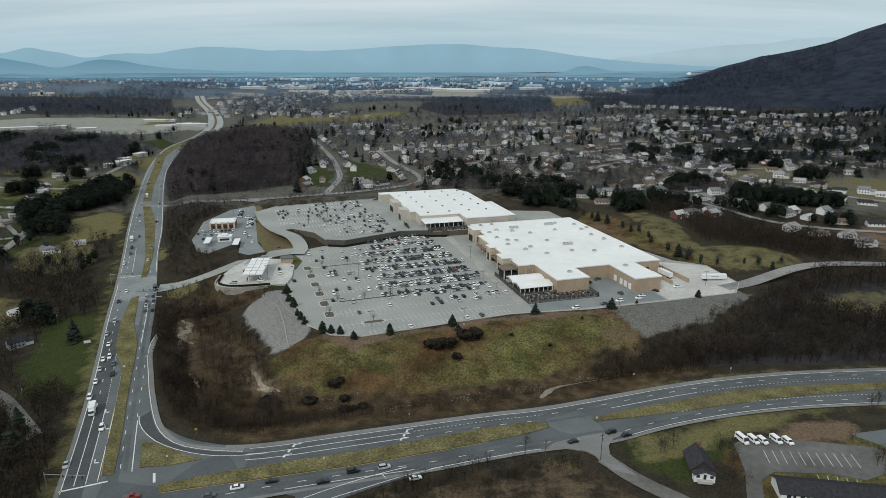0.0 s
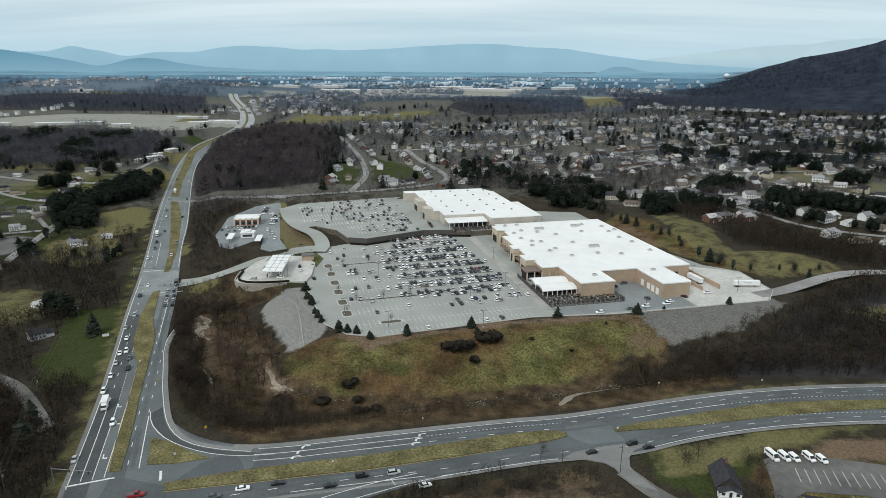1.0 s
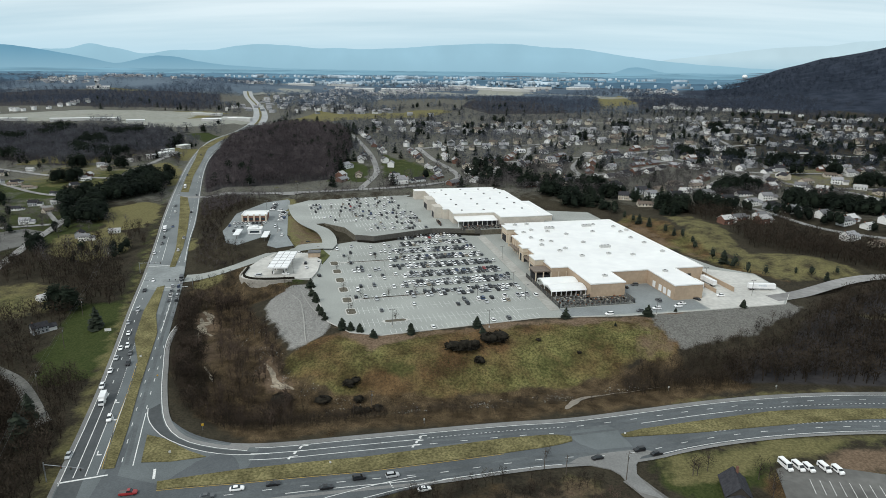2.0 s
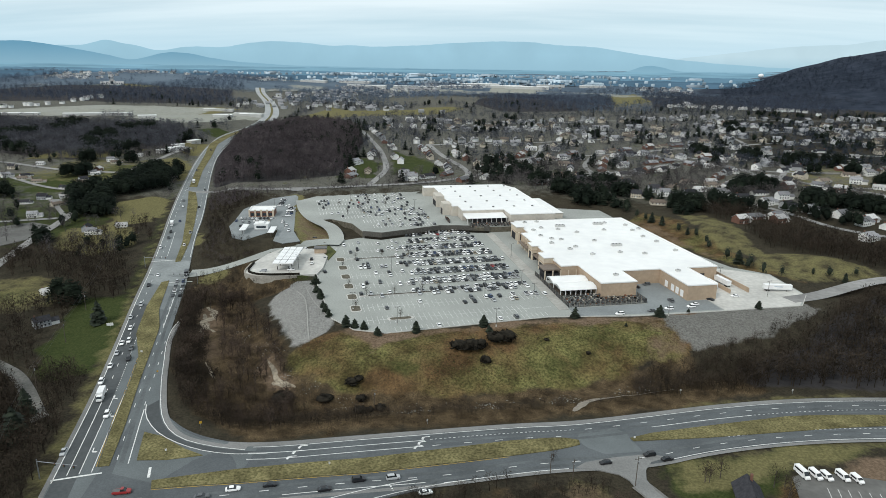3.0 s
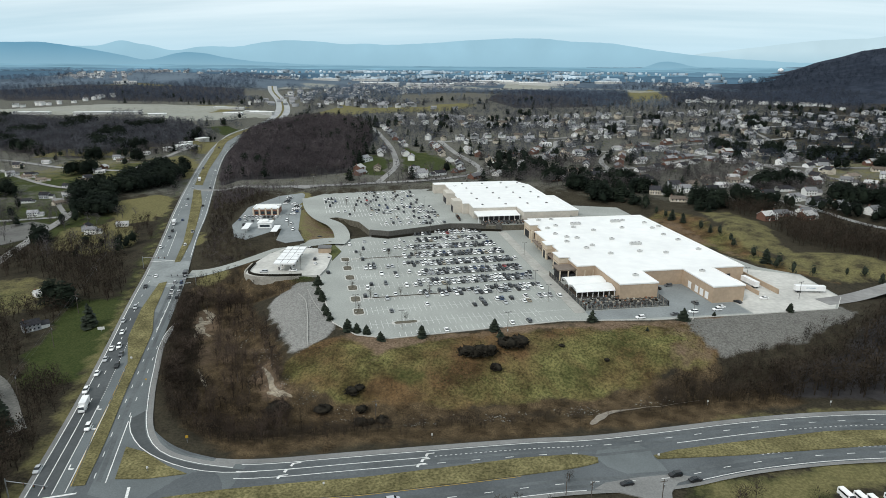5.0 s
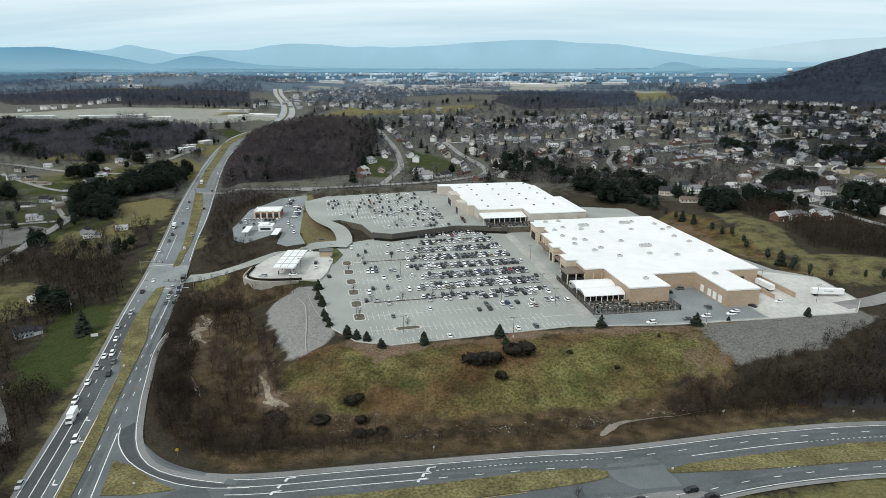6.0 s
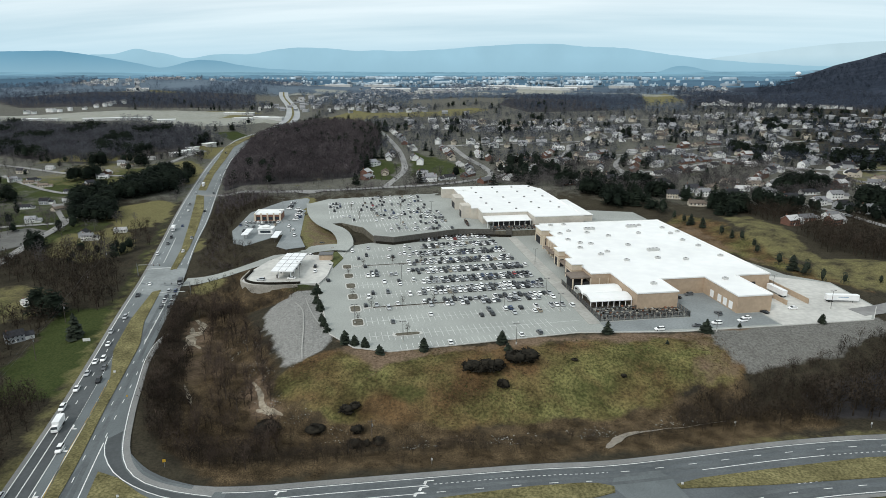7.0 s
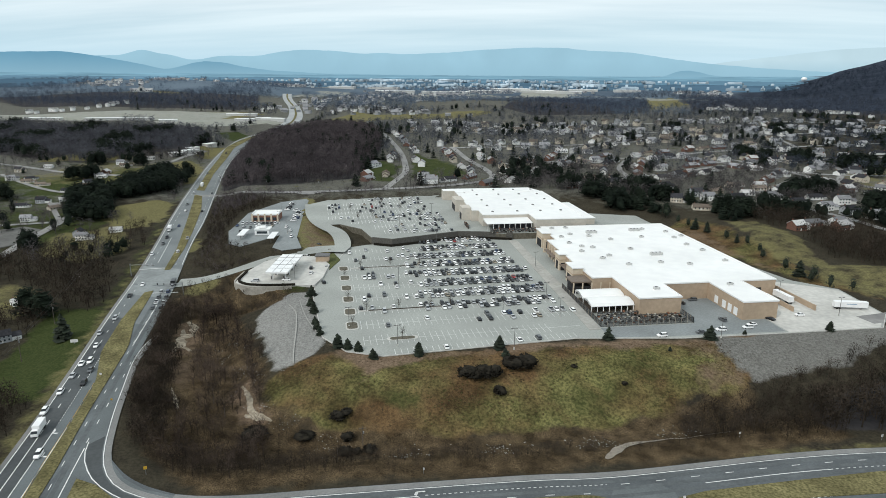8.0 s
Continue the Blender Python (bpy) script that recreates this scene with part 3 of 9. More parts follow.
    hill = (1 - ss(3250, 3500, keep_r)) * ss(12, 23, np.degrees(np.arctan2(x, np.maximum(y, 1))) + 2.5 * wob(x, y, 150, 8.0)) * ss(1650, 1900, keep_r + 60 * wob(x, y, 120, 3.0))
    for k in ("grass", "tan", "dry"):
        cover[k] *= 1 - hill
    # covers whose colours hold painted haze: ridge, and plain from 1700 m out
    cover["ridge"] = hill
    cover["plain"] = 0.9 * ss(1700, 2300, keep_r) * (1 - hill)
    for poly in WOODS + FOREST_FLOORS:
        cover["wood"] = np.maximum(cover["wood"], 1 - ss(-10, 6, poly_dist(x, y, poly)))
    for k, v in cover.items():
        at = ob.data.attributes.new(k, "FLOAT", "POINT")
        at.data.foreach_set("value", v.astype(np.float32))
    for p in ob.data.polygons:
        p.use_smooth = True
    return ob


def ground_material():
    m = bpy.data.materials.new("winter land")
    m.use_nodes = True
    nt = m.node_tree
    N, L = nt.nodes.new, nt.links.new
    b = nt.nodes["Principled BSDF"]
    b.inputs["Roughness"].default_value = 1.0
    b.inputs["Specular IOR Level"].default_value = 0.05
    geo = N("ShaderNodeNewGeometry")

    def noise_at(scale, detail=5.0):
        n = N("ShaderNodeTexNoise")
        n.inputs["Scale"].default_value, n.inputs["Detail"].default_value, n.inputs["Roughness"].default_value = scale, detail, 0.62
        L(geo.outputs["Position"], n.inputs["Vector"])
        return n.outputs["Fac"]

    def two(fac, a, c, lo=0.38, hi=0.62):
        r = N("ShaderNodeValToRGB")
        r.color_ramp.elements[0].position, r.color_ramp.elements[0].color = lo, (*a, 1)
        r.color_ramp.elements[1].position, r.color_ramp.elements[1].color = hi, (*c, 1)
        L(fac, r.inputs[0])
        return r.outputs[0]

    def mixed(fac, a, c):
        x = N("ShaderNodeMixRGB")
        L(fac, x.inputs[0])
        L(a, x.inputs[1])
        L(c, x.inputs[2])
        return x.outputs[0]

    def cover(name, edge):
        a = N("ShaderNodeAttribute")
        a.attribute_name = name
        # ragged outlines: the cover's weight is broken by noise
        s = N("ShaderNodeMath")
        s.operation = "ADD"
        L(a.outputs["Fac"], s.inputs[0])
        L(edge, s.inputs[1])
        r = N("ShaderNodeMapRange")
        for k, v in (("From Min", 0.75), ("From Max", 1.05), ("To Min", 0), ("To Max", 1)):
            r.inputs[k].default_value = v
        L(s.outputs[0], r.inputs["Value"])
        return r.outputs[0]

    fine, mid, large, grain = noise_at(0.9), noise_at(0.11), noise_at(0.018, 4.0), noise_at(2.4, 4.0)
    brush = mixed(mid, two(fine, (0.021, 0.017, 0.013), (0.052, 0.043, 0.031)), two(fine, (0.030, 0.027, 0.018), (0.074, 0.062, 0.042)))
    col = mixed(large, brush, two(mid, (0.022, 0.020, 0.015), (0.046, 0.042, 0.029)))
    patch = two_fac(nt, noise_at(0.028, 3.0))
    field = mixed(patch, mixed(mid, two(fine, (0.064, 0.039, 0.019), (0.170, 0.100, 0.044), 0.36, 0.64), two(grain, (0.034, 0.025, 0.016), (0.110, 0.078, 0.042), 0.4, 0.6)), mixed(mid, two(fine, (0.048, 0.052, 0.019), (0.110, 0.112, 0.044), 0.4, 0.6), two(fine, (0.07, 0.064, 0.027), (0.165, 0.142, 0.056), 0.4, 0.6)))
    blotch = noise_at(0.075, 4.0)
    field = scaled(nt, field, blotch, 0.55, 1.32, 0.36, 0.62)
    green = mixed(mid, two(fine, (0.022, 0.035, 0.0100), (0.040, 0.054, 0.0175)), two(fine, (0.034, 0.044, 0.0145), (0.060, 0.065, 0.025)))
    dry = mixed(mid, two(fine, (0.122, 0.108, 0.050), (0.195, 0.170, 0.083)), two(fine, (0.084, 0.082, 0.035), (0.142, 0.129, 0.060)))
    tan = mixed(large, mixed(mid, two(fine, (0.26, 0.275, 0.265), (0.35, 0.365, 0.35)), two(fine, (0.22, 0.225, 0.195), (0.30, 0.30, 0.265))), two(mid, (0.17, 0.165, 0.125), (0.27, 0.265, 0.225)))
    # far plain: distance haze painted as a paler blue
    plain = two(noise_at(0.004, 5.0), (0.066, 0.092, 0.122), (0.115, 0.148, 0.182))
    litter = mixed(fine, mixed(mid, two(grain, (0.044, 0.030, 0.019), (0.152, 0.105, 0.060)), two(grain, (0.028, 0.021, 0.013), (0.088, 0.065, 0.037))), mixed(mid, two(grain, (0.034, 0.025, 0.016), (0.105, 0.076, 0.043)), two(grain, (0.05, 0.037, 0.022), (0.15, 0.110, 0.063))))
    litter = scaled(nt, litter, noise_at(0.14, 3.0), 0.45, 1.2, 0.36, 0.64)
    yard = mixed(mid, two(fine, (0.062, 0.060, 0.056), (0.165, 0.158, 0.145)), two(fine, (0.058, 0.060, 0.046), (0.13, 0.128, 0.10)))
    scree = mixed(mid, two(fine, (0.13, 0.128, 0.118), (0.21, 0.206, 0.193)), two(fine, (0.085, 0.081, 0.072), (0.145, 0.139, 0.127)))
    rock = mixed(mid, two(fine, (0.20, 0.197, 0.186), (0.31, 0.306, 0.29)), two(fine, (0.165, 0.162, 0.152), (0.255, 0.25, 0.237)))
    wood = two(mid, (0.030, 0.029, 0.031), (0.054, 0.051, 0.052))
    # ridge: distance haze painted into its dark tones as blue
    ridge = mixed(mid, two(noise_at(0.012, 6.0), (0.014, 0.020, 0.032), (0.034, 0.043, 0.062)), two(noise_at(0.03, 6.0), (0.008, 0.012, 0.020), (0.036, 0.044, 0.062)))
    dirt = mixed(mid, two(fine, (0.13, 0.09, 0.06), (0.21, 0.155, 0.11)), two(fine, (0.09, 0.065, 0.045), (0.15, 0.105, 0.07)))
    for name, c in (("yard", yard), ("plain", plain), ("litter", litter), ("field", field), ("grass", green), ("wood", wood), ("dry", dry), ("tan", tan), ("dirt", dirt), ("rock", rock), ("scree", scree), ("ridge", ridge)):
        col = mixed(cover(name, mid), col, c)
    L(col, b.inputs["Base Color"])
    bp = N("ShaderNodeBump")
    bp.inputs["Strength"].default_value, bp.inputs["Distance"].default_value = 0.8, 0.5
    L(fine, bp.inputs["Height"])
    L(bp.outputs[0], b.inputs["Normal"])
    return m


def two_fac(nt, fac):
    r = nt.nodes.new("ShaderNodeMapRange")
    for k, v in (("From Min", 0.40), ("From Max", 0.60), ("To Min", 0), ("To Max", 1)):
        r.inputs[k].default_value = v
    nt.links.new(fac, r.inputs["Value"])
    return r.outputs[0]


GROUND = ground_material()
build_ground()


# ---- roads and pads ----
ASPHALT_DARK = mat("dark resurfaced asphalt", (0.074, 0.080, 0.082), (0.060, 0.066, 0.068), 0.9, 0.85, big=0.06, bigamt=0.2)
ASPHALT_SIDE = mat("grey-brown lane asphalt", (0.155, 0.15, 0.14), (0.12, 0.116, 0.108), 0.5, 0.9, big=0.06)
ASPHALT_NEW = mat("newer dark asphalt", (0.098, 0.108, 0.113), (0.078, 0.086, 0.091), 1.8, 0.85, big=0.05, bigamt=0.2)
ASPHALT_MID = mat("blue-grey asphalt", (0.225, 0.242, 0.243), (0.18, 0.195, 0.197), 1.0, 0.9, big=0.05, bigamt=0.15)
ASPHALT_SE = mat("brown-grey asphalt", (0.125, 0.122, 0.115), (0.10, 0.098, 0.092), 0.4, 0.9, big=0.06)
def strip(name, left, right, n, height, material, label, category="road"):
    a, b = resample(left, n), resample(right, n)
    m = 5
    P = np.stack([a + (b - a) * k / m for k in range(m + 1)], 1).reshape(-1, 2)
    V = np.c_[P, height(P[:, 0], P[:, 1])]
    i = np.arange(n * (m + 1)).reshape(n, m + 1)
    F = np.stack([i[:-1, :-1], i[:-1, 1:], i[1:, 1:], i[1:, :-1]], -1).reshape(-1, 4)
    return tagged(mesh_np(name, V, F, material), label, category, kind="structure")


def pad(name, poly, z0, z1, material, label, category):
    return tagged(part(name, prism(bmesh.new(), poly, z0, z1), material), label, category, kind="structure")


strip("highway", SB_EDGE, NB_EDGE, 400, lambda x, y: road_z(x, y), ASPHALT, "divided dark asphalt highway", "road")
FAR_W, FAR_E = [q for q in SB_EDGE if q[1] > 1150], [q for q in NB_EDGE if q[1] > 1150]
strip("highway_far", FAR_W, FAR_E, 60, lambda x, y: road_z(x, y) + 0.4, mat("pale far carriageway", (0.34, 0.35, 0.35), (0.27, 0.28, 0.285), 0.05, 0.9), "pale far stretch of the highway", "road")
FAR_C = (resample(FAR_W, 60) + resample(FAR_E, 60)) / 2
strip("median_far", offset(FAR_C, -2.2), offset(FAR_C, 2.2), 60, lambda x, y: road_z(x, y) + 0.9, DRY, "far strip of tan grass between carriageways", "median")
strip("cross_road", CROSS_N, CROSS_S, 200, lambda x, y: road_z(x, y) + 0.03, ASPHALT_NEW, "divided asphalt cross road with a grass median", "road")
pad("slip_road", [(-174, 318), (-163, 281), (-155, 264), (-145, 243.5), (-136, 226.3), (-127.6, 215.2), (-119.2, 208.6), (-110, 204.6), (-100, 203.4), (-88, 203), (-88, 190), (-115, 178), (-130, 181), (-146, 225), (-160, 268)], lambda x, y: rz(x, y) - 0.4, lambda x, y: rz(x, y) + 0.06, ASPHALT, "curved asphalt slip lane", "road")
pad("side_road_mouth", [(26, 211), (33, 211), (41, 209), (44, 206), (45.5, 201.5), (48.5, 196.5), (57, 193), (52, 201), (50, 207), (51, 213), (54, 218), (61, 222), (54, 223), (40, 219), (30, 215)], lambda x, y: rz(x, y) - 0.4, lambda x, y: rz(x, y) + 0.12, SHOULDER, "pale worn asphalt junction mouth", "road")
pad("junction_patch", [(38, 237.5), (44, 239.5), (48.5, 236.5), (49, 231.5), (51, 228), (52, 224.5), (38, 221), (32, 224), (28, 229.5), (30, 235)], lambda x, y: rz(x, y) - 0.4, lambda x, y: rz(x, y) + 0.06, ASPHALT, "paler worn asphalt in a median gap", "road")
NORTH_EDGE = [q for q in CROSS_N if q[0] > -104]
SB_NEAR = np.array([q for q in resample(SB_EDGE, 500) if 60 < q[1] < 330])
WORN = mat("paler worn asphalt", (0.172, 0.188, 0.190), (0.138, 0.151, 0.153), 1.5, 0.88, big=0.04, bigamt=0.18)
for nm_, y0_, y1_, m_, lift_ in (("highway_worn", 325, 1160, WORN, 0.02), ("junction_worn", 364, 413, mat("pale scuffed asphalt", (0.235, 0.252, 0.25), (0.19, 0.204, 0.203), 0.6, 0.9, big=0.08, bigamt=0.15), 0.04)):
    strip(nm_, [q for q in resample(SB_EDGE, 700) if y0_ < q[1] < y1_], [q for q in resample(NB_EDGE, 700) if y0_ - 4 < q[1] < y1_ - 4], 220, lambda x, y, h=lift_: road_z(x, y) + h, m_, "paler worn stretch of a divided highway", "road")
# darker wheel tracks down the lanes
TRACKED = mat("darker wheel track", (0.104, 0.114, 0.117), (0.082, 0.090, 0.093), 0.9, 0.85, big=0.07, bigamt=0.25)
for ln_, offs_, lo_, hi_, ax_ in ((NB_EDGE, (-2.9, -6.5), 186, 362, 1), (CROSS_N, (5.1, 8.8, 12.4), -88, 300, 0), (CROSS_S, (-3.7, -7.4), -95, 300, 0)):
    base_ = np.array([q for q in resample(ln_, 900) if lo_ < q[ax_] < hi_])
    for o_ in offs_:
        strip("wheel_track", offset(base_, o_ - 0.75), offset(base_, o_ + 0.75), 160, lambda x, y: road_z(x, y) + 0.075, TRACKED, "darker worn wheel track along a lane", "road")
strip("resurfaced_lanes", offset(SB_NEAR, 1.3), offset(SB_NEAR, 8.4), 120, lambda x, y: road_z(x, y) + 0.05, ASPHALT_DARK, "darker resurfaced lanes of the highway", "road")
SLIP_OUT = smooth([(-173.1, 311.4), (-171.2, 298), (-164.5, 280.1), (-156, 262.7), (-148.8, 247.2), (-141.6, 233.4), (-135.9, 222.9), (-130.1, 214.1), (-123.4, 207.2), (-116.2, 203), (-108.9, 201), (-101, 199.9), (-91.8, 199.9)])
SLIP_IN = smooth([(-143, 225), (-139.7, 218.1), (-135.1, 212.6), (-128.5, 206.5), (-121.2, 202.3), (-111.9, 198.6), (-102.5, 196.6), (-92.6, 196.9), (-83.3, 199.2)])
SLIP_FAR = [q for q in SLIP_OUT if q[1] < 230]
strip("shoulder_slip", offset(SLIP_OUT, -0.35), offset(SLIP_OUT, -2.3), 120, lambda x, y: road_z(x, y) + 0.075, SHOULDER, "pale worn shoulder round a slip lane", "shoulder")
strip("resurfaced_slip", offset(SLIP_FAR, 0.5), offset(SLIP_IN[2:], -0.4), 80, lambda x, y: road_z(x, y) + 0.085, ASPHALT_DARK, "darker worn track round a slip lane", "road")
strip("shoulder", offset(NORTH_EDGE, 0.2), offset(NORTH_EDGE, 2.7), 150, lambda x, y: road_z(x, y) + 0.09, SHOULDER, "pale worn road shoulder", "shoulder")
for nm, ln, a, b_ in (("shoulder_west", SB_EDGE, -0.6, 0.9), ("shoulder_south", CROSS_S, -1.4, 0.2)):
    strip(nm, offset(ln, a), offset(ln, b_), 200, lambda x, y: road_z(x, y) + 0.07, SHOULDER, "pale worn road shoulder", "shoulder")
SIDE_IN = smooth([(47, 204), (50.5, 199), (53, 194.5), (60, 186.5), (67.5, 180), (80, 166), (100, 141), (130, 110)])
strip("side_road", offset(SIDE_IN, 3.6), offset(SIDE_IN, -3.6), 30, lambda x, y: road_z(x, y) + 0.1, ASPHALT_SIDE, "narrow grey asphalt side road", "road")


pad("gravel_lot", [(-399, 461), (-381, 475), (-357, 468), (-351, 442), (-366, 418)], lambda x, y: gz(x, y) - 0.6, lambda x, y: gz(x, y) + 0.45, ASPHALT_SE, "worn grey gravel lot beside a street", "parking lot")
strip("entry_road", offset(ENTRY, -8), offset(ENTRY, 8), 40, lambda x, y: entry_z(x, y) + 0.05, ASPHALT_OLD, "asphalt entry road to the shopping centre", "road")
pad("parking_lot", LOT_MAIN, -1.0, 0.0, ASPHALT_OLD, "large worn grey asphalt car park", "parking lot")
pad("terrace_bank", LOT_UP, -0.6, 4.2, SOD, "dull turfed bank under the upper car park", "bank")
pad("parking_lot_upper", LOT_UP, 4.2, 4.5, ASPHALT_OLD, "upper grey asphalt car park on a terrace", "parking lot")
pad("gas_station_forecourt", GAS_PAD, -4.0, 1.0, CONCRETE, "pale concrete filling station forecourt", "forecourt")
pad("restaurant_bank", FOOD_PAD, 0.6, 3.25, MULCH, "dark mulched bank under a small car park", "bank")
pad("restaurant_lot", FOOD_PAD, 3.25, 3.5, ASPHALT_MID, "grey asphalt lot round a restaurant", "parking lot")
pad("rental_lot", SE_LOT, -14.5, -13.0, ASPHALT_SE, "worn brown-grey asphalt lot", "parking lot")
pad("rental_lot_side", SE_LOT2, -14.5, -13.0, ASPHALT, "dark asphalt corner of a lot", "parking lot")
pad("service_yard", [sto(128, 302.5), sto(150, 301), sto(180, 299.5), sto(211, 299.5), sto(211, 314.5), sto(199, 314.5), sto(199, 345.6), sto(174.6, 345.6), sto(174.6, 313.6), sto(128, 313.6)], -0.5, 0.016, ASPHALT_MID, "blue-grey asphalt service yard", "yard")
pad("concrete_apron", [(111, 371), (118.5, 346), (163, 359.5), (173, 378), (167, 415), (136, 424)], -0.5, 0.03, CONCRETE, "pale concrete delivery apron", "apron")


def service_z(x, y):
    return np.maximum(ground_z(x, y) + 0.35, 0.02)


pad("merge_lane", [(-66, 169), (-62, 168), (-53, 173), (-44, 179), (-33, 186), (-17, 194.5), (1, 202), (-16, 200), (-29, 194), (-45, 187), (-58, 181.5), (-72, 176.5), (-66, 175)], lambda x, y: rz(x, y) - 0.5, lambda x, y: rz(x, y) + 0.055, ASPHALT_NEW, "merging asphalt lane beside the cross road", "road")
strip("service_road", offset(SERVICE, -5), offset(SERVICE, 5), 60, service_z, ASPHALT_STREET, "worn grey service road", "road")
for line, w in STREETS:
    strip("street", offset(line, -w / 2), offset(line, w / 2), max(12, int(len(line) * 4)), lambda x, y: ground_z(x, y) + 0.5, ASPHALT_STREET, "narrow grey residential street", "street")

RING = smooth([(-112, 392), (-121, 415), (-125, 436), (-124, 455), (-136, 480), (-153, 494), (-172, 527), (-188, 570)])
strip("ring_drive", offset(RING, -5.5), offset(RING, 5.5), 50, lambda x, y: np.maximum(0.05 + 4.5 * ss(438, 492, y), 0.04), ASPHALT_OLD, "grey asphalt ring drive", "road")
CORNER = smooth([(-150, 434), (-141, 440), (-132, 442), (-122, 442)])
strip("link_drive", offset(CORNER, -5), offset(CORNER, 5), 16, lambda x, y: 0.08 + 1.6 * (1 - ss(-150, -126, x)), ASPHALT_OLD, "grey asphalt link drive", "road")


def median(L_, R_):
    poly = [tuple(p) for p in resample(L_, 30)] + [tuple(p) for p in resample(R_, 30)[::-1]]
    ob = pad("median", poly, lambda x, y: rz(x, y) - 0.3, lambda x, y: rz(x, y) + 0.30, DRY, "strip of tan winter grass between carriageways", "median")
    return ob


median([(-137, 184), (-149, 213), (-160, 242), (-169, 264), (-186, 291), (-201, 327), (-214, 367)], [(-133.5, 185), (-142, 208), (-156, 242), (-166, 268), (-178, 299), (-192, 324), (-211, 371)])
median([(-225, 405), (-241, 447), (-271, 513), (-300, 575), (-314, 604)], [(-222, 407), (-236, 448), (-254, 493), (-280, 553), (-304, 599)])
median([(-322, 622), (-353, 700), (-389, 800), (-420, 880), (-436, 975), (-444, 1080)], [(-314, 622), (-345, 700), (-379, 800), (-408, 880), (-424, 975), (-432, 1080)])
median([(-115, 179), (-89, 189), (-48, 203), (2, 224), (22, 230), (29, 229)], [(-113, 175), (-86, 182), (-47, 194.5), (2, 214), (22, 222), (29, 226)])
median([(49, 233), (56, 237), (85, 247), (120, 258.5), (150, 263), (176, 265.5), (240, 270), (340, 268)], [(50, 231), (79, 237), (115, 246), (135, 251), (155, 255), (189, 260), (240, 264), (340, 262)])
pad("traffic_island", [(-133, 206), (-126, 189), (-116, 190.5), (-105, 194.5), (-113, 197.5), (-125, 204)], lambda x, y: rz(x, y) - 0.3, lambda x, y: rz(x, y) + 0.30, DRY, "triangular traffic island of tan grass", "island")


# ---- road markings ----
def dash(P, line, width, on=0.0, off=0.0, height=road_z, lift=0.13):
    """Appends painted quads along a line; on and off: the lengths of strokes and gaps."""
    p = np.array(line, float)
    d = np.r_[0, np.cumsum(np.hypot(*np.diff(p, axis=0).T))]
    spans = [(s, min(s + on, d[-1])) for s in np.arange(0, d[-1], on + off)] if on else [(s, min(s + 6, d[-1])) for s in np.arange(0, d[-1], 6)]
    for s0, s1 in spans:
        if s1 - s0 < 0.3:
            continue
        q = np.array([(np.interp(s, d, p[:, 0]), np.interp(s, d, p[:, 1])) for s in (s0, s1)])
        t = (q[1] - q[0]) / (np.linalg.norm(q[1] - q[0]) + 1e-9)
        nrm = np.array([-t[1], t[0]]) * width / 2
        for c in (q[0] - nrm, q[1] - nrm, q[1] + nrm, q[0] + nrm):
            P.append((c[0], c[1], float(height(c[0], c[1])) + lift))


def paint(name, P, material, label):
    if P:
        tagged(mesh_np(name, P, np.arange(len(P)).reshape(-1, 4), material), label, "road marking", kind="structure")


def cut(line, y0, y1, ax=1):
    q = resample(line, 600)
    return q[(q[:, ax] > y0) & (q[:, ax] < y1)]


W = []
for y0, y1 in ((172, 392), (412, 1900)):
    dash(W, offset(cut(SB_EDGE, y0, y1), 1.2), 0.35)
for y0, y1 in ((230, 380), (410, 1900)):
    dash(W, offset(cut(SB_EDGE, y0, y1), 4.9), 0.28, 3.05, 9.15)
for k in (8.6,):
    dash(W, offset(cut(SB_EDGE, 262, 300), k), 0.25, 1.0, 1.0)
    dash(W, offset(cut(SB_EDGE, 412, 470), k), 0.28)
for k in (4.9, 8.6, 12.3):
    dash(W, offset(cut(SB_EDGE, 176, 228), k), 0.30)
dash(W, offset(cut(SB_EDGE, 228, 262), 8.6), 0.25, 0.9, 0.9)
dash(W, offset(cut(SB_EDGE, 228, 262), 12.3), 0.28, 3.05, 9.15)
dash(W, [(-147.5, 175), (-133.5, 181)], 0.8)
dash(W, offset(cut(NB_EDGE, 187, 224), -0.6), 0.35)
for y0, y1 in ((190, 366), (414, 1900)):
    dash(W, offset(cut(NB_EDGE, y0, y1), -4.6), 0.28, 3.05, 9.15)
dash(W, offset(cut(NB_EDGE, 224, 290), -0.9), 0.28, 3.05, 9.15)
dash(W, offset(cut(NB_EDGE, 415, 1900), -0.8), 0.35)
dash(W, offset(cut(NB_EDGE, 300, 352), -4.2), 0.3)
dash(W, [(-213, 366), (-196, 371)], 0.7)
dash(W, [(-241, 404), (-227, 409)], 0.7)
for x0, x1, d, on, off in ((-91, 470, 3.2, 0, 0), (-92, -31, 6.9, 0, 0), (30, 470, 6.9, 3.05, 9.15), (-30, 26, 6.6, 0.9, 0.9), (-92, -32, 10.6, 0, 0), (-30, 20, 10.6, 3.05, 9.15), (55, 100, 10.6, 0, 0), (100, 190, 10.6, 0.9, 1.2)):
    dash(W, offset(cut(CROSS_N, x0, x1, 0), d), 0.32 if not on else 0.28, on, off)
for x0, x1, d, on, off in ((-20, 24, -1.6, 0, 0), (60, 470, -2.0, 0, 0), (-100, 470, -5.6, 3.05, 9.15), (-70, -25, -2.6, 0, 0), (90, 470, -9.3, 0.9, 1.2)):
    dash(W, offset(cut(CROSS_S, x0, x1, 0), d), 0.32 if not on else 0.28, on, off)
dash(W, SLIP_OUT, 0.32)
dash(W, SLIP_IN, 0.32)
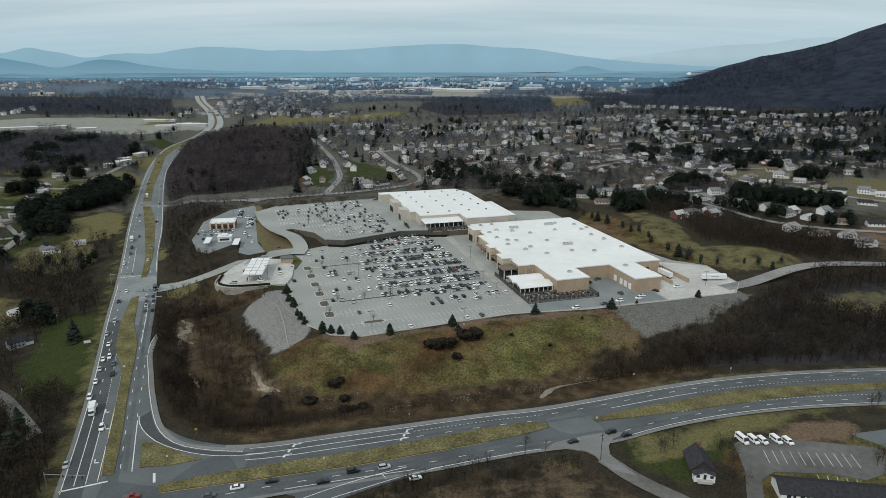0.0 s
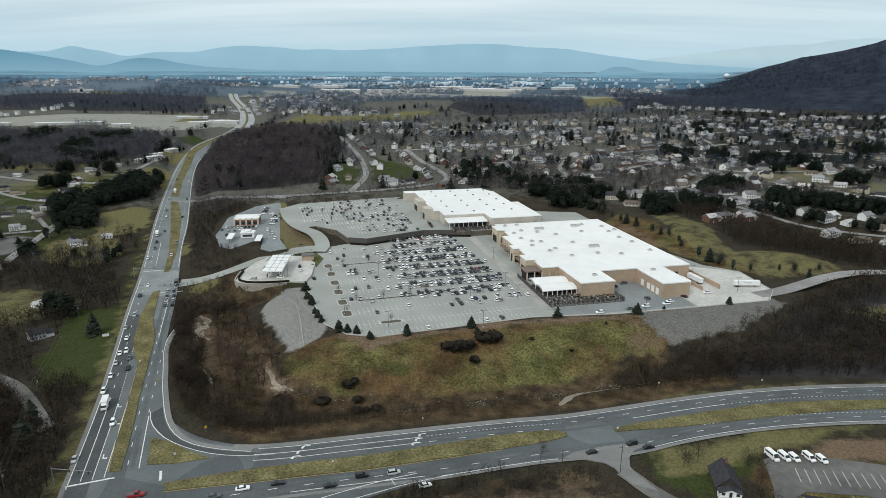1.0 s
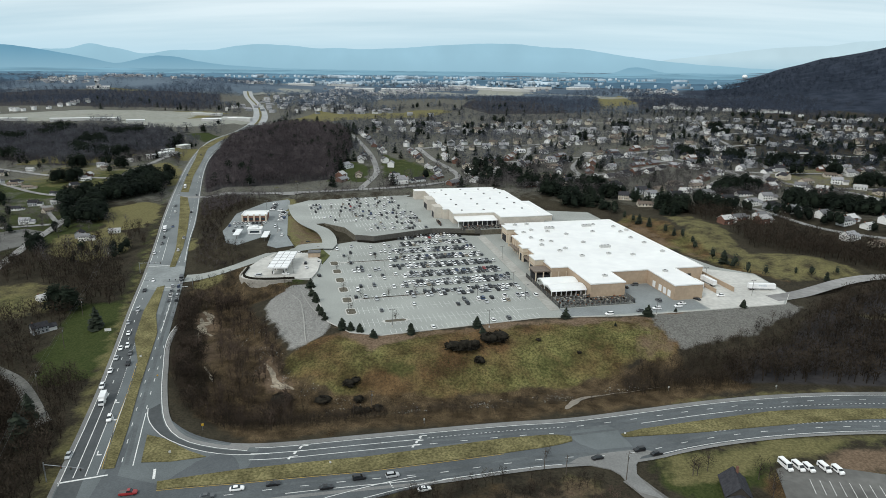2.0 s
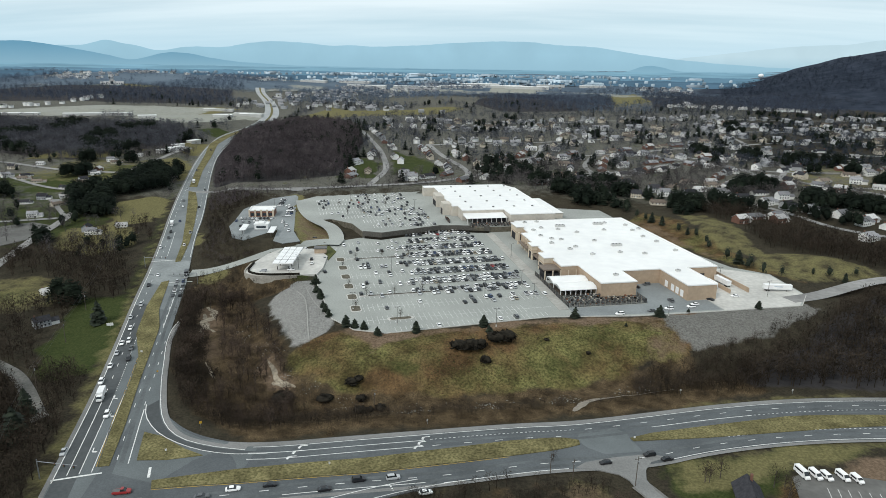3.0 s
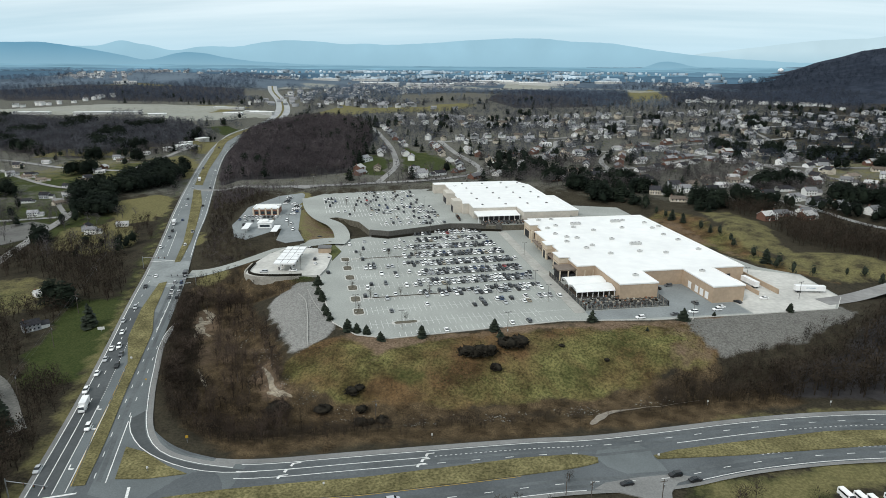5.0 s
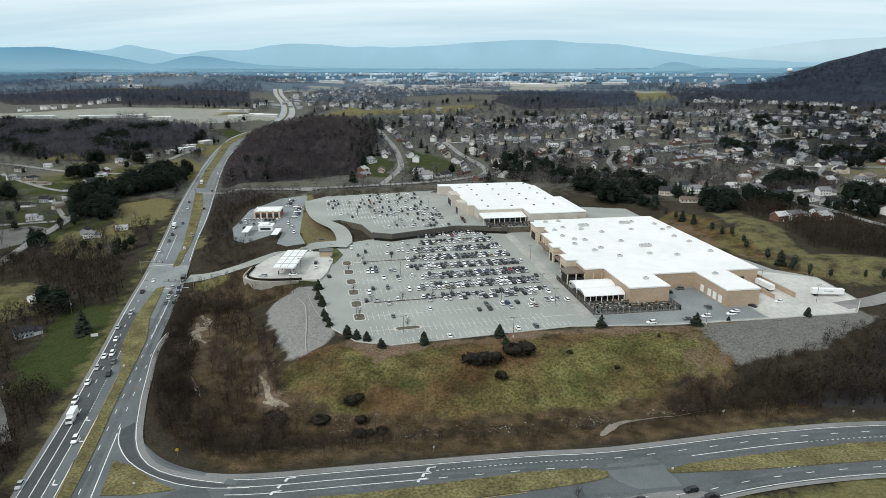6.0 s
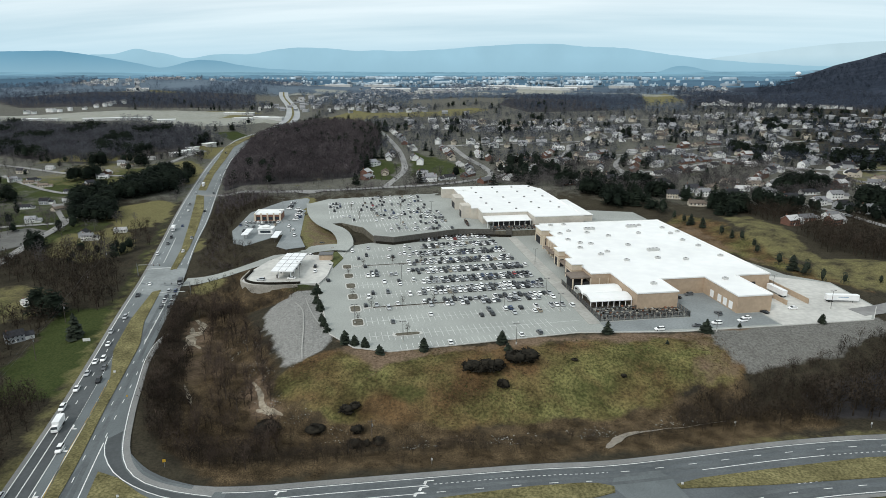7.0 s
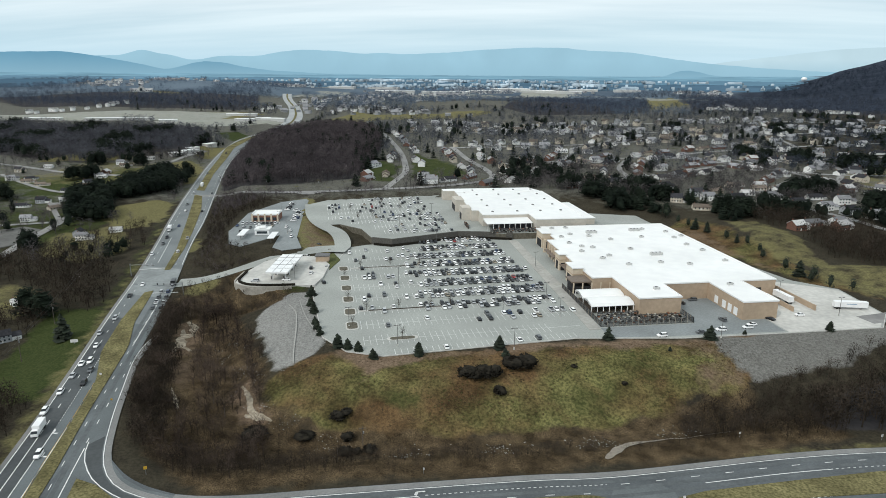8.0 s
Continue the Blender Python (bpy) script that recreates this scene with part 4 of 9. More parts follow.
dash(W, [(-119.3, 185.8), (-116.9, 180.4)], 0.9)
dash(W, [(-66, 172), (-56, 179), (-45, 186), (-38, 190), (-29, 194.5)], 0.3)
dash(W, [(-60, 170.5), (-54, 174.5), (-44, 180.5), (-33, 187.3), (-17, 195.4), (-4, 200.6)], 0.3)
dash(W, [(-38, 190), (-36, 187)], 0.5, 0.6, 0.5)
for cx, cy, a in ((-74, 199, 0.35), (-73, 202.5, 0.35), (-72, 206, 0.35), (-31, 214, 0.38), (-30, 217, 0.38), (-29, 220.5, 0.38)):
    # turn arrows: shaft, and a head bent to one side
    u, v = np.array([math.cos(a), math.sin(a)]), np.array([-math.sin(a), math.cos(a)])
    c = np.array([cx, cy])
    dash(W, [c - 1.6 * u, c + 1.2 * u], 0.45)
    dash(W, [c - 1.4 * u - 0.1 * v, c - 2.2 * u - 1.5 * v], 0.9)
for cx, cy in ((-152.5, 216), (-155.5, 231), (-159, 229), (-140, 195), (-144.5, 193)):
    a = 1.95
    u, v = np.array([math.cos(a), math.sin(a)]), np.array([-math.sin(a), math.cos(a)])
    c = np.array([cx, cy])
    dash(W, [c - 1.4 * u, c + 1.4 * u], 0.4)
    dash(W, [c - 1.2 * u, c - 1.6 * u - 1.5 * v], 0.8)
paint("road_markings", W, PAINT, "white painted lane lines, stop bars and arrows")
YL = []
dash(YL, offset(np.array([(-137, 184), (-149, 213), (-160, 242), (-169, 264)]), -0.5), 0.2)
dash(YL, offset(np.array([(-113, 175), (-86, 182), (-47, 194.5), (2, 214)]), 0.5), 0.2)
paint("median_edge_lines", YL, YELLOW, "yellow painted lines along the median")

# ---- distance: far blue hills, self-lit, with haze painted in ----
# unlit emission; its blue stands in for the haze of distance
def painted_haze_material(name, color, strength, low, high, veil, rough=1.0):
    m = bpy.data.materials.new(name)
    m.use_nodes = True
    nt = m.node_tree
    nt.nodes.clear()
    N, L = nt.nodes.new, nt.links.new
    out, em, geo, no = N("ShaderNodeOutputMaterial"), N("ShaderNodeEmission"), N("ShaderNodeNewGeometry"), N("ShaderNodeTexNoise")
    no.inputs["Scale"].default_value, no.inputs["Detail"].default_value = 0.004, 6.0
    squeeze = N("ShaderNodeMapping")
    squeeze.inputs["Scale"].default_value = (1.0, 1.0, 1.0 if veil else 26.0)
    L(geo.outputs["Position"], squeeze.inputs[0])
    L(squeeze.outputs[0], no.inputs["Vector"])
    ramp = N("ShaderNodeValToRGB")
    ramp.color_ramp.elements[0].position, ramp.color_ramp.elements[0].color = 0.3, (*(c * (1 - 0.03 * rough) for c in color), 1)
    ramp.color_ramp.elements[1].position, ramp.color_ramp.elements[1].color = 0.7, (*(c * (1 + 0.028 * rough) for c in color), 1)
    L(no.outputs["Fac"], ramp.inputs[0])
    # painted haze: a paler blue mixed in towards the feet of the hills
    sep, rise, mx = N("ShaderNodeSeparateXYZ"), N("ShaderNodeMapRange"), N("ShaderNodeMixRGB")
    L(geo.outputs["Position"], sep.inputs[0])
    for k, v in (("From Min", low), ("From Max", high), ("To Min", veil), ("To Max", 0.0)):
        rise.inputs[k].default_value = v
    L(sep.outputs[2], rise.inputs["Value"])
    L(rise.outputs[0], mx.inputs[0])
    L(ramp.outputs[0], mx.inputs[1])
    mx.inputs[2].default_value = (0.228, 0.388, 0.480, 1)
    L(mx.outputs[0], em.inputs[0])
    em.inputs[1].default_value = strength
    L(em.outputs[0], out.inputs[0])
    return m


def hills(name, reach, crest, color, strength, label, low=40.0):
    """A range of hills on an arc round the plain. crest: bearing in degrees (east of ahead) and height of its skyline."""
    az = np.linspace(-60, 60, 700)
    c = np.array(crest, float)
    h = np.interp(az, c[:, 0], c[:, 1])
    h = np.convolve(np.pad(h, 3, "edge"), np.ones(7) / 7, "valid")
    h = h + 1.6 * wob(az * 30, az * 7, 22, reach) + 0.7 * wob(az * 30, az * 9, 6, reach)
    rows = []
    for f, back in ((0.0, -60), (0.55, -25), (1.0, 0), (0.9, 40)):
        rr = reach + back
        rows.append(np.stack([rr * np.sin(np.radians(az)), rr * np.cos(np.radians(az)), low + (h - low) * f], 1))
    n = len(az)
    i = np.arange(4 * n).reshape(4, n)
    F = np.stack([i[:-1, :-1], i[:-1, 1:], i[1:, 1:], i[1:, :-1]], -1).reshape(-1, 4)
    ob = mesh_np(name, np.concatenate(rows), F, painted_haze_material(name + " haze", color, strength, 105, 215, 0.75 if reach > 4000 else 0.0, 1.6 if reach > 4000 else 7.0))
    for p in ob.data.polygons:
        p.use_smooth = True
    return tagged(ob, label, "hills", kind="structure")


hills("backdrop_pale", 4760, [(-60, 150), (9.9, 150), (14.5, 205), (18.9, 248), (21, 270), (23.1, 282), (25.5, 287), (27, 309), (29.2, 319), (30.7, 312), (33, 334), (40, 345), (49.5, 325), (60, 300)], (0.40, 0.535, 0.595), 0.95, "mountain range faded very pale blue by painted haze")
hills("backdrop_far", 4680, [(-60, 230), (-41.8, 195), (-37.7, 210), (-34.1, 217), (-33.6, 224), (-32.3, 261), (-31.5, 236), (-30.2, 227), (-29.4, 201), (-28.4, 195), (-27.3, 216), (-26.5, 224), (-23.6, 226), (-21.9, 255), (-20.4, 271), (-17.2, 266), (-15.4, 247), (-13.6, 257), (-12, 247), (-8.4, 259), (-4.6, 283), (-0.7, 298), (1.7, 295), (4.1, 275), (7, 267), (9.4, 236), (11.3, 213), (13.6, 190), (16.8, 167), (21.2, 145), (30, 120), (60, 120)], (0.262, 0.437, 0.535), 0.92, "horizon mountain range faded pale blue by painted haze")
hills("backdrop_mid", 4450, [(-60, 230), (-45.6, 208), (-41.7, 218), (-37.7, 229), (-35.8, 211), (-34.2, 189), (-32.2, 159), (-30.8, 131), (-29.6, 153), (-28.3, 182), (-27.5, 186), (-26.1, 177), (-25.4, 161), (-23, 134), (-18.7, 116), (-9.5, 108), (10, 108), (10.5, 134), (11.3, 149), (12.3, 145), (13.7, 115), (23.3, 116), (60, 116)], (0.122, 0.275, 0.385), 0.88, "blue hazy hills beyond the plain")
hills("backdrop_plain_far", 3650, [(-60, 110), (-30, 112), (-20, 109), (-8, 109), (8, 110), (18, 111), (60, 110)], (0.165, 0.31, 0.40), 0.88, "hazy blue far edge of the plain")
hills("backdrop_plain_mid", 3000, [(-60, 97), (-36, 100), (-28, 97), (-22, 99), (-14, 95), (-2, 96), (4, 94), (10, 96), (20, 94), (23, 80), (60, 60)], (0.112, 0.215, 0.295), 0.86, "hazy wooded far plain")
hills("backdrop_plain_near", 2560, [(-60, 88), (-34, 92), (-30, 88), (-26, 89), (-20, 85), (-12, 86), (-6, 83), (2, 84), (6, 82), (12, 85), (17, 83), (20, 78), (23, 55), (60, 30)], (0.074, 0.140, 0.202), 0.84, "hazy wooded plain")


def far_town(name, reach, n, seed, z0, z1, spread, material):
    """Scattered pale roofs of a distant town, low boxes with a hipped top."""
    r = np.random.default_rng(seed)
    bear = np.radians(np.r_[r.normal(-9, 7, n // 2), r.normal(4, 6, n // 4), r.uniform(*spread, n - n // 2 - n // 4)])
    V, F = [], []
    for k, a in enumerate(bear):
        w, h, d = r.uniform(2, 7) * (1 if k % 9 else 4.5), r.uniform(1.5, 3.6), 8.0
        c = np.array((math.sin(a), math.cos(a))) * (reach - r.uniform(5, 50))
        u = np.array((math.cos(a), -math.sin(a)))
        v = np.array((math.sin(a), math.cos(a)))
        z = r.uniform(z0, z1)
        i = len(V)
        for zz in (z - 6, z + h * 0.55):
            for su, sv in ((-1, -1), (1, -1), (1, 1), (-1, 1)):
                V.append((*(c + su * w * u + sv * d * v), zz))
        V.extend([(*(c - 0.7 * w * u), z + h), (*(c + 0.7 * w * u), z + h)])
        F.extend([(i, i + 1, i + 5), (i, i + 5, i + 4), (i + 1, i + 2, i + 6), (i + 1, i + 6, i + 5), (i + 3, i, i + 4), (i + 3, i + 4, i + 7), (i + 4, i + 5, i + 9), (i + 4, i + 9, i + 8), (i + 5, i + 6, i + 9), (i + 6, i + 7, i + 8), (i + 6, i + 8, i + 9), (i + 7, i + 4, i + 8)])
    tagged(mesh_np(name, V, F, material), "pale scattered roofs of a distant town", "town", kind="stuff")


# distance haze painted into the roof colour as grey-blue
TOWNROOF = mat("haze-tinted distant roofs", (0.42, 0.50, 0.56), (0.19, 0.25, 0.30), 0.01, 0.9, island=0.4)
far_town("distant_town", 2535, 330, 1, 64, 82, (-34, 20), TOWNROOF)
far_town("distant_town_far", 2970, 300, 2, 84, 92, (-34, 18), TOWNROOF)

# ---- large store ----
def sbox(bm, a0, a1, b0, b1, z0, z1):
    return prism(bm, [sto(a0, b0), sto(a1, b0), sto(a1, b1), sto(a0, b1)], z0, z1)


def spoly(bm, pts, z0, z1):
    return prism(bm, [sto(*p) for p in pts], z0, z1)


def rim(pts, w, z0, z1):
    """A parapet along a plan outline."""
    bm = bmesh.new()
    n = len(pts)
    for k in range(n):
        (a0, b0), (a1, b1) = pts[k], pts[(k + 1) % n]
        if a0 == a1:
            lo, hi = sorted((b0, b1))
            sbox(bm, a0 - w / 2, a0 + w / 2, lo - w / 2, hi + w / 2, z0, z1)
        else:
            lo, hi = sorted((a0, a1))
            sbox(bm, lo + w / 2, hi - w / 2, b0 - w / 2, b0 + w / 2, z0, z1)
    return bm


STORE = [(141, 372), (141, 360), (152, 360), (152, 326), (173.5, 326), (173.5, 346), (199, 346), (199, 315), (217, 315), (217, 346), (237, 346), (237, 477), (147, 477), (147, 440), (141, 440)]


AWNING = mat("brown standing-seam metal", (0.17, 0.13, 0.10), (0.125, 0.097, 0.077), 0.7, 0.6)


def large_store():
    st = thing("store", "large tan block store with a flat white membrane roof", "store")
    part("wall", spoly(bmesh.new(), STORE, -0.5, 8.6), TAN, st)
    part("roof", spoly(bmesh.new(), STORE, 8.604, 8.9), ROOFW, st, "flat white roof membrane")
    part("parapet", rim(STORE, 0.5, 8.6, 9.3), ROOFW, st, "pale parapet coping")
    # entrance porticoes on the west front
    for a0, a1, b0, b1, h in ((135.2, 141.3, 374, 385, 9.9), (137, 141.3, 403, 411, 9.5), (141.5, 147.3, 453, 467, 10.1)):
        p = part("portico", sbox(bmesh.new(), a0, a1, b0, b1, 0, h), TANLIGHT, st, "cream stucco entrance block")
        part("opening", sbox(bmesh.new(), a0 - 0.06, a0 + 0.3, b0 + 2.2, b1 - 2.2, 0, 5.2), DARK, p, "dark glazed entrance")
        part("side_opening", sbox(bmesh.new(), a0 + 1.0, a1 - 0.9, b0 - 0.05, b0 + 0.1, 0, 4.6), DARK, p, "dark side arch")
        part("band", sbox(bmesh.new(), a0 - 0.12, a1, b0 - 0.12, b1 + 0.12, 6.2, 6.6), TAN, p, "tan string course")
        part("cornice", sbox(bmesh.new(), a0 - 0.5, a1 + 0.2, b0 - 0.5, b1 + 0.5, h, h + 0.5), ROOFW, p, "white cornice")
    for b0 in (388, 393, 416, 421, 426, 431, 443):
        part("pier", sbox(bmesh.new(), 139.6, 141.2, b0, b0 + 1.1, 0, 8.8), TANLIGHT, st, "cream pier")
    part("awning", sbox(bmesh.new(), 136.5, 141.2, 388, 401, 4.2, 4.6), AWNING, st, "dark brown flat awning")
    part("awning", sbox(bmesh.new(), 137, 141.2, 415, 434, 4.2, 4.6), AWNING, st, "dark brown flat awning")
    for b0, b1 in ((388, 400), (415, 434)):
        part("shopfront", sbox(bmesh.new(), 140.86, 141.1, b0, b1, 0, 4.0), WINDOW, st, "dark shop windows")
    # lumber canopy beside the garden yard
    part("canopy_roof", sbox(bmesh.new(), 130, 152, 360.3, 371, 6.2, 6.9), AWNING, st, "low tan canopy roof")
    # solid black block in place of the shade under the canopy
    part("canopy_recess", sbox(bmesh.new(), 131, 151, 361, 370, 0.2, 3.8), DARK, st, "black block for the shade in an open loading bay")
    for a in (131, 136, 141, 146, 151):
        part("canopy_post", sbox(bmesh.new(), a - 0.3, a + 0.3, 359.9, 360.5, 0, 6.2), TANLIGHT, st)
    # loading doors
    for k, b in enumerate((319, 324, 329, 336)):
        part("loading_door", sbox(bmesh.new(), 198.9, 199.05, b, b + 3.2, 0.6, 4.4), WHITEW, st, "white roller loading door")
    for b in (350, 355, 360):
        part("dock_door", sbox(bmesh.new(), 236.95, 237.12, b, b + 3.2, 1.0, 4.4), WHITEW, st)
    for a0, a1, b in ((220, 229, 345.9),):
        part("recess", sbox(bmesh.new(), a0, a1, b - 0.05, b + 0.1, 0.4, 4.8), DARK, st)
    return st


large_store()


def roof_unit(a, b, z, L_=2.6, Wd=1.8, h=1.4, big=False):
    rt = thing("rooftop_unit", "pale grey metal air handling unit on a flat roof", "air conditioner", "rooftop units")
    bm = boxes((-L_ / 2, L_ / 2, -Wd / 2, Wd / 2, 0.25, h, 0.06))
    part("casing", bm, STEELPALE, rt)
    part("curb", boxes((-L_ / 2 - 0.15, L_ / 2 + 0.15, -Wd / 2 - 0.15, Wd / 2 + 0.15, 0, 0.25)), ROOFW, rt)
    n = 3 if big else 1
    for k in range(n):
        c = (k - (n - 1) / 2) * L_ / max(n, 1)
        fan = bmesh.new()
        tube(fan, (c, 0, h), (c, 0, h + 0.14), 0.62, 0.6, 10)
        part("fan_cowl", fan, BLACKM, rt, "dark fan cowl")
    part("hood", boxes((L_ / 2, L_ / 2 + 0.5, -Wd / 3, Wd / 3, 0.5, h - 0.2)), STEELPALE, rt)
    rt.matrix_world = pose(*sto(a, b), z, 0, 0, 16.5)
    return rt


STEELPALE = mat("pale grey metal casing", (0.5, 0.5, 0.48), (0.38, 0.38, 0.37), 0.8, 0.5)

# roof units of the large store: positions in the store's own grid
for a, b in ((153, 470), (163, 471), (160, 452), (152, 446), (171, 446), (152, 430), (157, 421), (163, 418), (153, 410), (182, 436), (166, 399), (160, 394), (185, 412), (205, 440), (215, 461), (228, 452), (226, 436), (233, 440), (225, 418), (228, 404), (190, 382), (205, 377), (166, 338), (207, 340), (229, 381), (170, 380)):
    roof_unit(a, b, 8.9)
for a, b in ((176, 455), (208, 458), (195, 398)):
    roof_unit(a, b, 8.9, 7.0, 2.6, 1.9, True)


# ---- second store on the upper terrace ----
def second_store():
    st = thing("store", "wide pale store with a flat white roof on the upper terrace", "store")
    P2 = [(106, 520), (111, 520), (111, 503), (146, 503), (146, 484), (183, 484), (183, 596), (176, 616), (96, 616), (96, 606), (106, 606)]
    part("wall", spoly(bmesh.new(), P2, 4.0, 12.6), TANPALE, st)
    part("roof", spoly(bmesh.new(), P2, 12.604, 12.9), ROOFW, st, "flat white roof membrane")
    part("parapet", rim([(106, 520), (111, 520), (111, 503), (146, 503), (146, 484), (183, 484), (183, 596)], 0.5, 12.6, 13.2), ROOFW, st)
    for b0, b1 in ((524, 536), (556, 574)):
        p = part("portico", sbox(bmesh.new(), 99, 106.2, b0, b1, 4.5, 14.2), TANPALE, st, "pale stucco entrance block")
        part("opening", sbox(bmesh.new(), 98.9, 99.2, b0 + 2, b1 - 2, 4.5, 9.5), DARK, p)
    for b0 in (540, 545, 550, 578, 583, 588):
        part("shopfront", sbox(bmesh.new(), 105.85, 106.1, b0, b0 + 3.5, 4.6, 8.2), WINDOW, st)
    # white garden canopy, dark open front, posts
    c = part("garden_canopy", prism(bmesh.new(), [sto(111.3, 489), sto(145, 489), sto(145, 502.7), sto(111.3, 502.7)], 9.0, lambda x, y: 9.3 + 0.09 * (-0.284 * x + 0.9588 * y - 489)), ROOFW, st, "white sloped canopy roof")
    # shade beneath the garden canopy, put in as a black block
    part("shade", sbox(bmesh.new(), 118, 145, 492, 501, 4.6, 8.6), DARK, c, "black block for the shade of a stocked interior")
    for a in range(112, 147, 4):
        part("post", sbox(bmesh.new(), a - 0.15, a + 0.15, 488.9, 489.2, 4.5, 9.0), WHITEW, st)
    part("back_wing", sbox(bmesh.new(), 183.3, 196, 500, 560, 4.0, 9.0), TANPALE, st)
    part("back_wing_roof", sbox(bmesh.new(), 183.2, 196.4, 499.6, 560.4, 9.0, 9.4), ROOFW, st)
    return st


TANPALE = mat("pale beige block", (0.5, 0.46, 0.4), (0.44, 0.41, 0.36), 0.5, 0.9, big=0.1, bigamt=0.1)
second_store()


def roof_hatch(a, b, z):
    rt = thing("roof_vent", "small dark square vent on a white roof", "roof vent", "roof vents")
    part("curb", boxes((-0.9, 0.9, -0.9, 0.9, 0, 0.35)), ROOFW, rt)
    part("cap", boxes((-0.8, 0.8, -0.8, 0.8, 0.35, 0.95, 0.1)), STEELDARK, rt)
    rt.matrix_world = pose(*sto(a, b), z, 0, 0, 16.5)


STEELDARK = mat("dark weathered metal", (0.12, 0.115, 0.11), (0.08, 0.08, 0.08), 1.0, 0.6)
for b in (512, 535, 558, 582, 604):
    for a in (121, 140, 158, 174):
        roof_hatch(a + (b - 555) * 0.02, b, 12.9)


# ---- racks, fences, walls ----
def stock_rack(n, seed):
    """A low pallet rack with mixed garden stock."""
    rnd = random.Random(seed)
    rk = thing("stock_rack", "dark steel rack loaded with mixed garden stock", "rack", "stock racks")
    fr = bmesh.new()
    for x in np.linspace(0, n * 2.4, n + 1):
        box(fr, x - 0.08, x + 0.08, -0.55, -0.4, 0, 2.6)
        box(fr, x - 0.08, x + 0.08, 0.4, 0.55, 0, 2.6)
    for z in (0.9, 2.0):
        box(fr, 0, n * 2.4, -0.55, 0.55, z, z + 0.1)
    part("rack_frame", fr, BLACKM, rk)
    for k in range(n * 2):
        x, z = 1.2 * k + 0.1, (0.02, 1.02, 2.12)[k % 3]
        part("bundle", boxes((x, x + rnd.uniform(0.7, 1.05), -0.5, 0.5, z, z + rnd.uniform(0.4, 0.8), 0.05)), rnd.choice((STOCKA, STOCKB, STOCKC, BUSH)), rk)
    return rk


STOCKA = mat("terracotta stock", (0.25, 0.12, 0.07), (0.16, 0.08, 0.05), 1.0, 0.9)
STOCKB = mat("pale bagged stock", (0.45, 0.42, 0.36), (0.25, 0.22, 0.18), 1.0, 0.9)
STOCKC = mat("dark mulch bags", (0.05, 0.045, 0.04), (0.09, 0.07, 0.05), 1.0, 0.9)
for k in range(4):
    for j in range(3):
        rk = stock_rack(4, k * 7 + j)
        rk.matrix_world = pose(*sto(131.5 + 10.2 * k, 317.5 + 4.6 * j), 0.0, 0, 0, 16.5)
for k in range(7):
    for j in range(2):
        rk = stock_rack(4, 50 + k * 3 + j)
        rk.matrix_world = pose(*sto(113 + 10 * k, 481.5 + 3.2 * j) if k < 4 else sto(113 + 10 * k, 481.3), 4.5, 0, 0, 16.5) if not (k >= 4 and j) else pose(*sto(99, 484 + 3 * k), 4.5, 0, 0, 106.5)


def fence_run(p, q, h=3.0, step=3.0, z=0.0, base=0.0):
    d = Vector(q) - Vector(p)
    n = max(2, round(d.length / step))
    fe = thing("fence", "dark steel fence with pale masonry piers", "fence", "yard fences")
    for k in range(n + 1):
        c = Vector(p) + d * k / n
        part("post", boxes((c.x - 0.15, c.x + 0.15, c.y - 0.15, c.y + 0.15, z, z + h)), FENCEPOST, fe)
    ang = math.atan2(d.y, d.x)
    for k in range(n):
        bm = boxes((0.22, d.length / n - 0.22, -0.03, 0.03, 0.3, 0.4), (0.22, d.length / n - 0.22, -0.03, 0.03, h - 0.35, h - 0.25))
        for s in np.arange(0.4, d.length / n - 0.2, 0.22):
            box(bm, s, s + 0.09, -0.02, 0.02, 0.1, h - 0.15)
        ob = tagged(part("panel", bm, BLACKM, fe), kind="stuff")
        c = Vector(p) + d * k / n
        ob.matrix_world = pose(c.x, c.y, z, 0, 0, math.degrees(ang))
    return fe


FENCEPOST = mat("grey masonry pier", (0.24, 0.22, 0.19), (0.19, 0.175, 0.15), 1.0, 0.9)
fence_run(sto(128.5, 314.5), sto(174, 314.5))
fence_run(sto(128.5, 314.5), sto(128.5, 371), step=4.0)
fence_run(sto(174, 314.5), sto(174, 325.5))


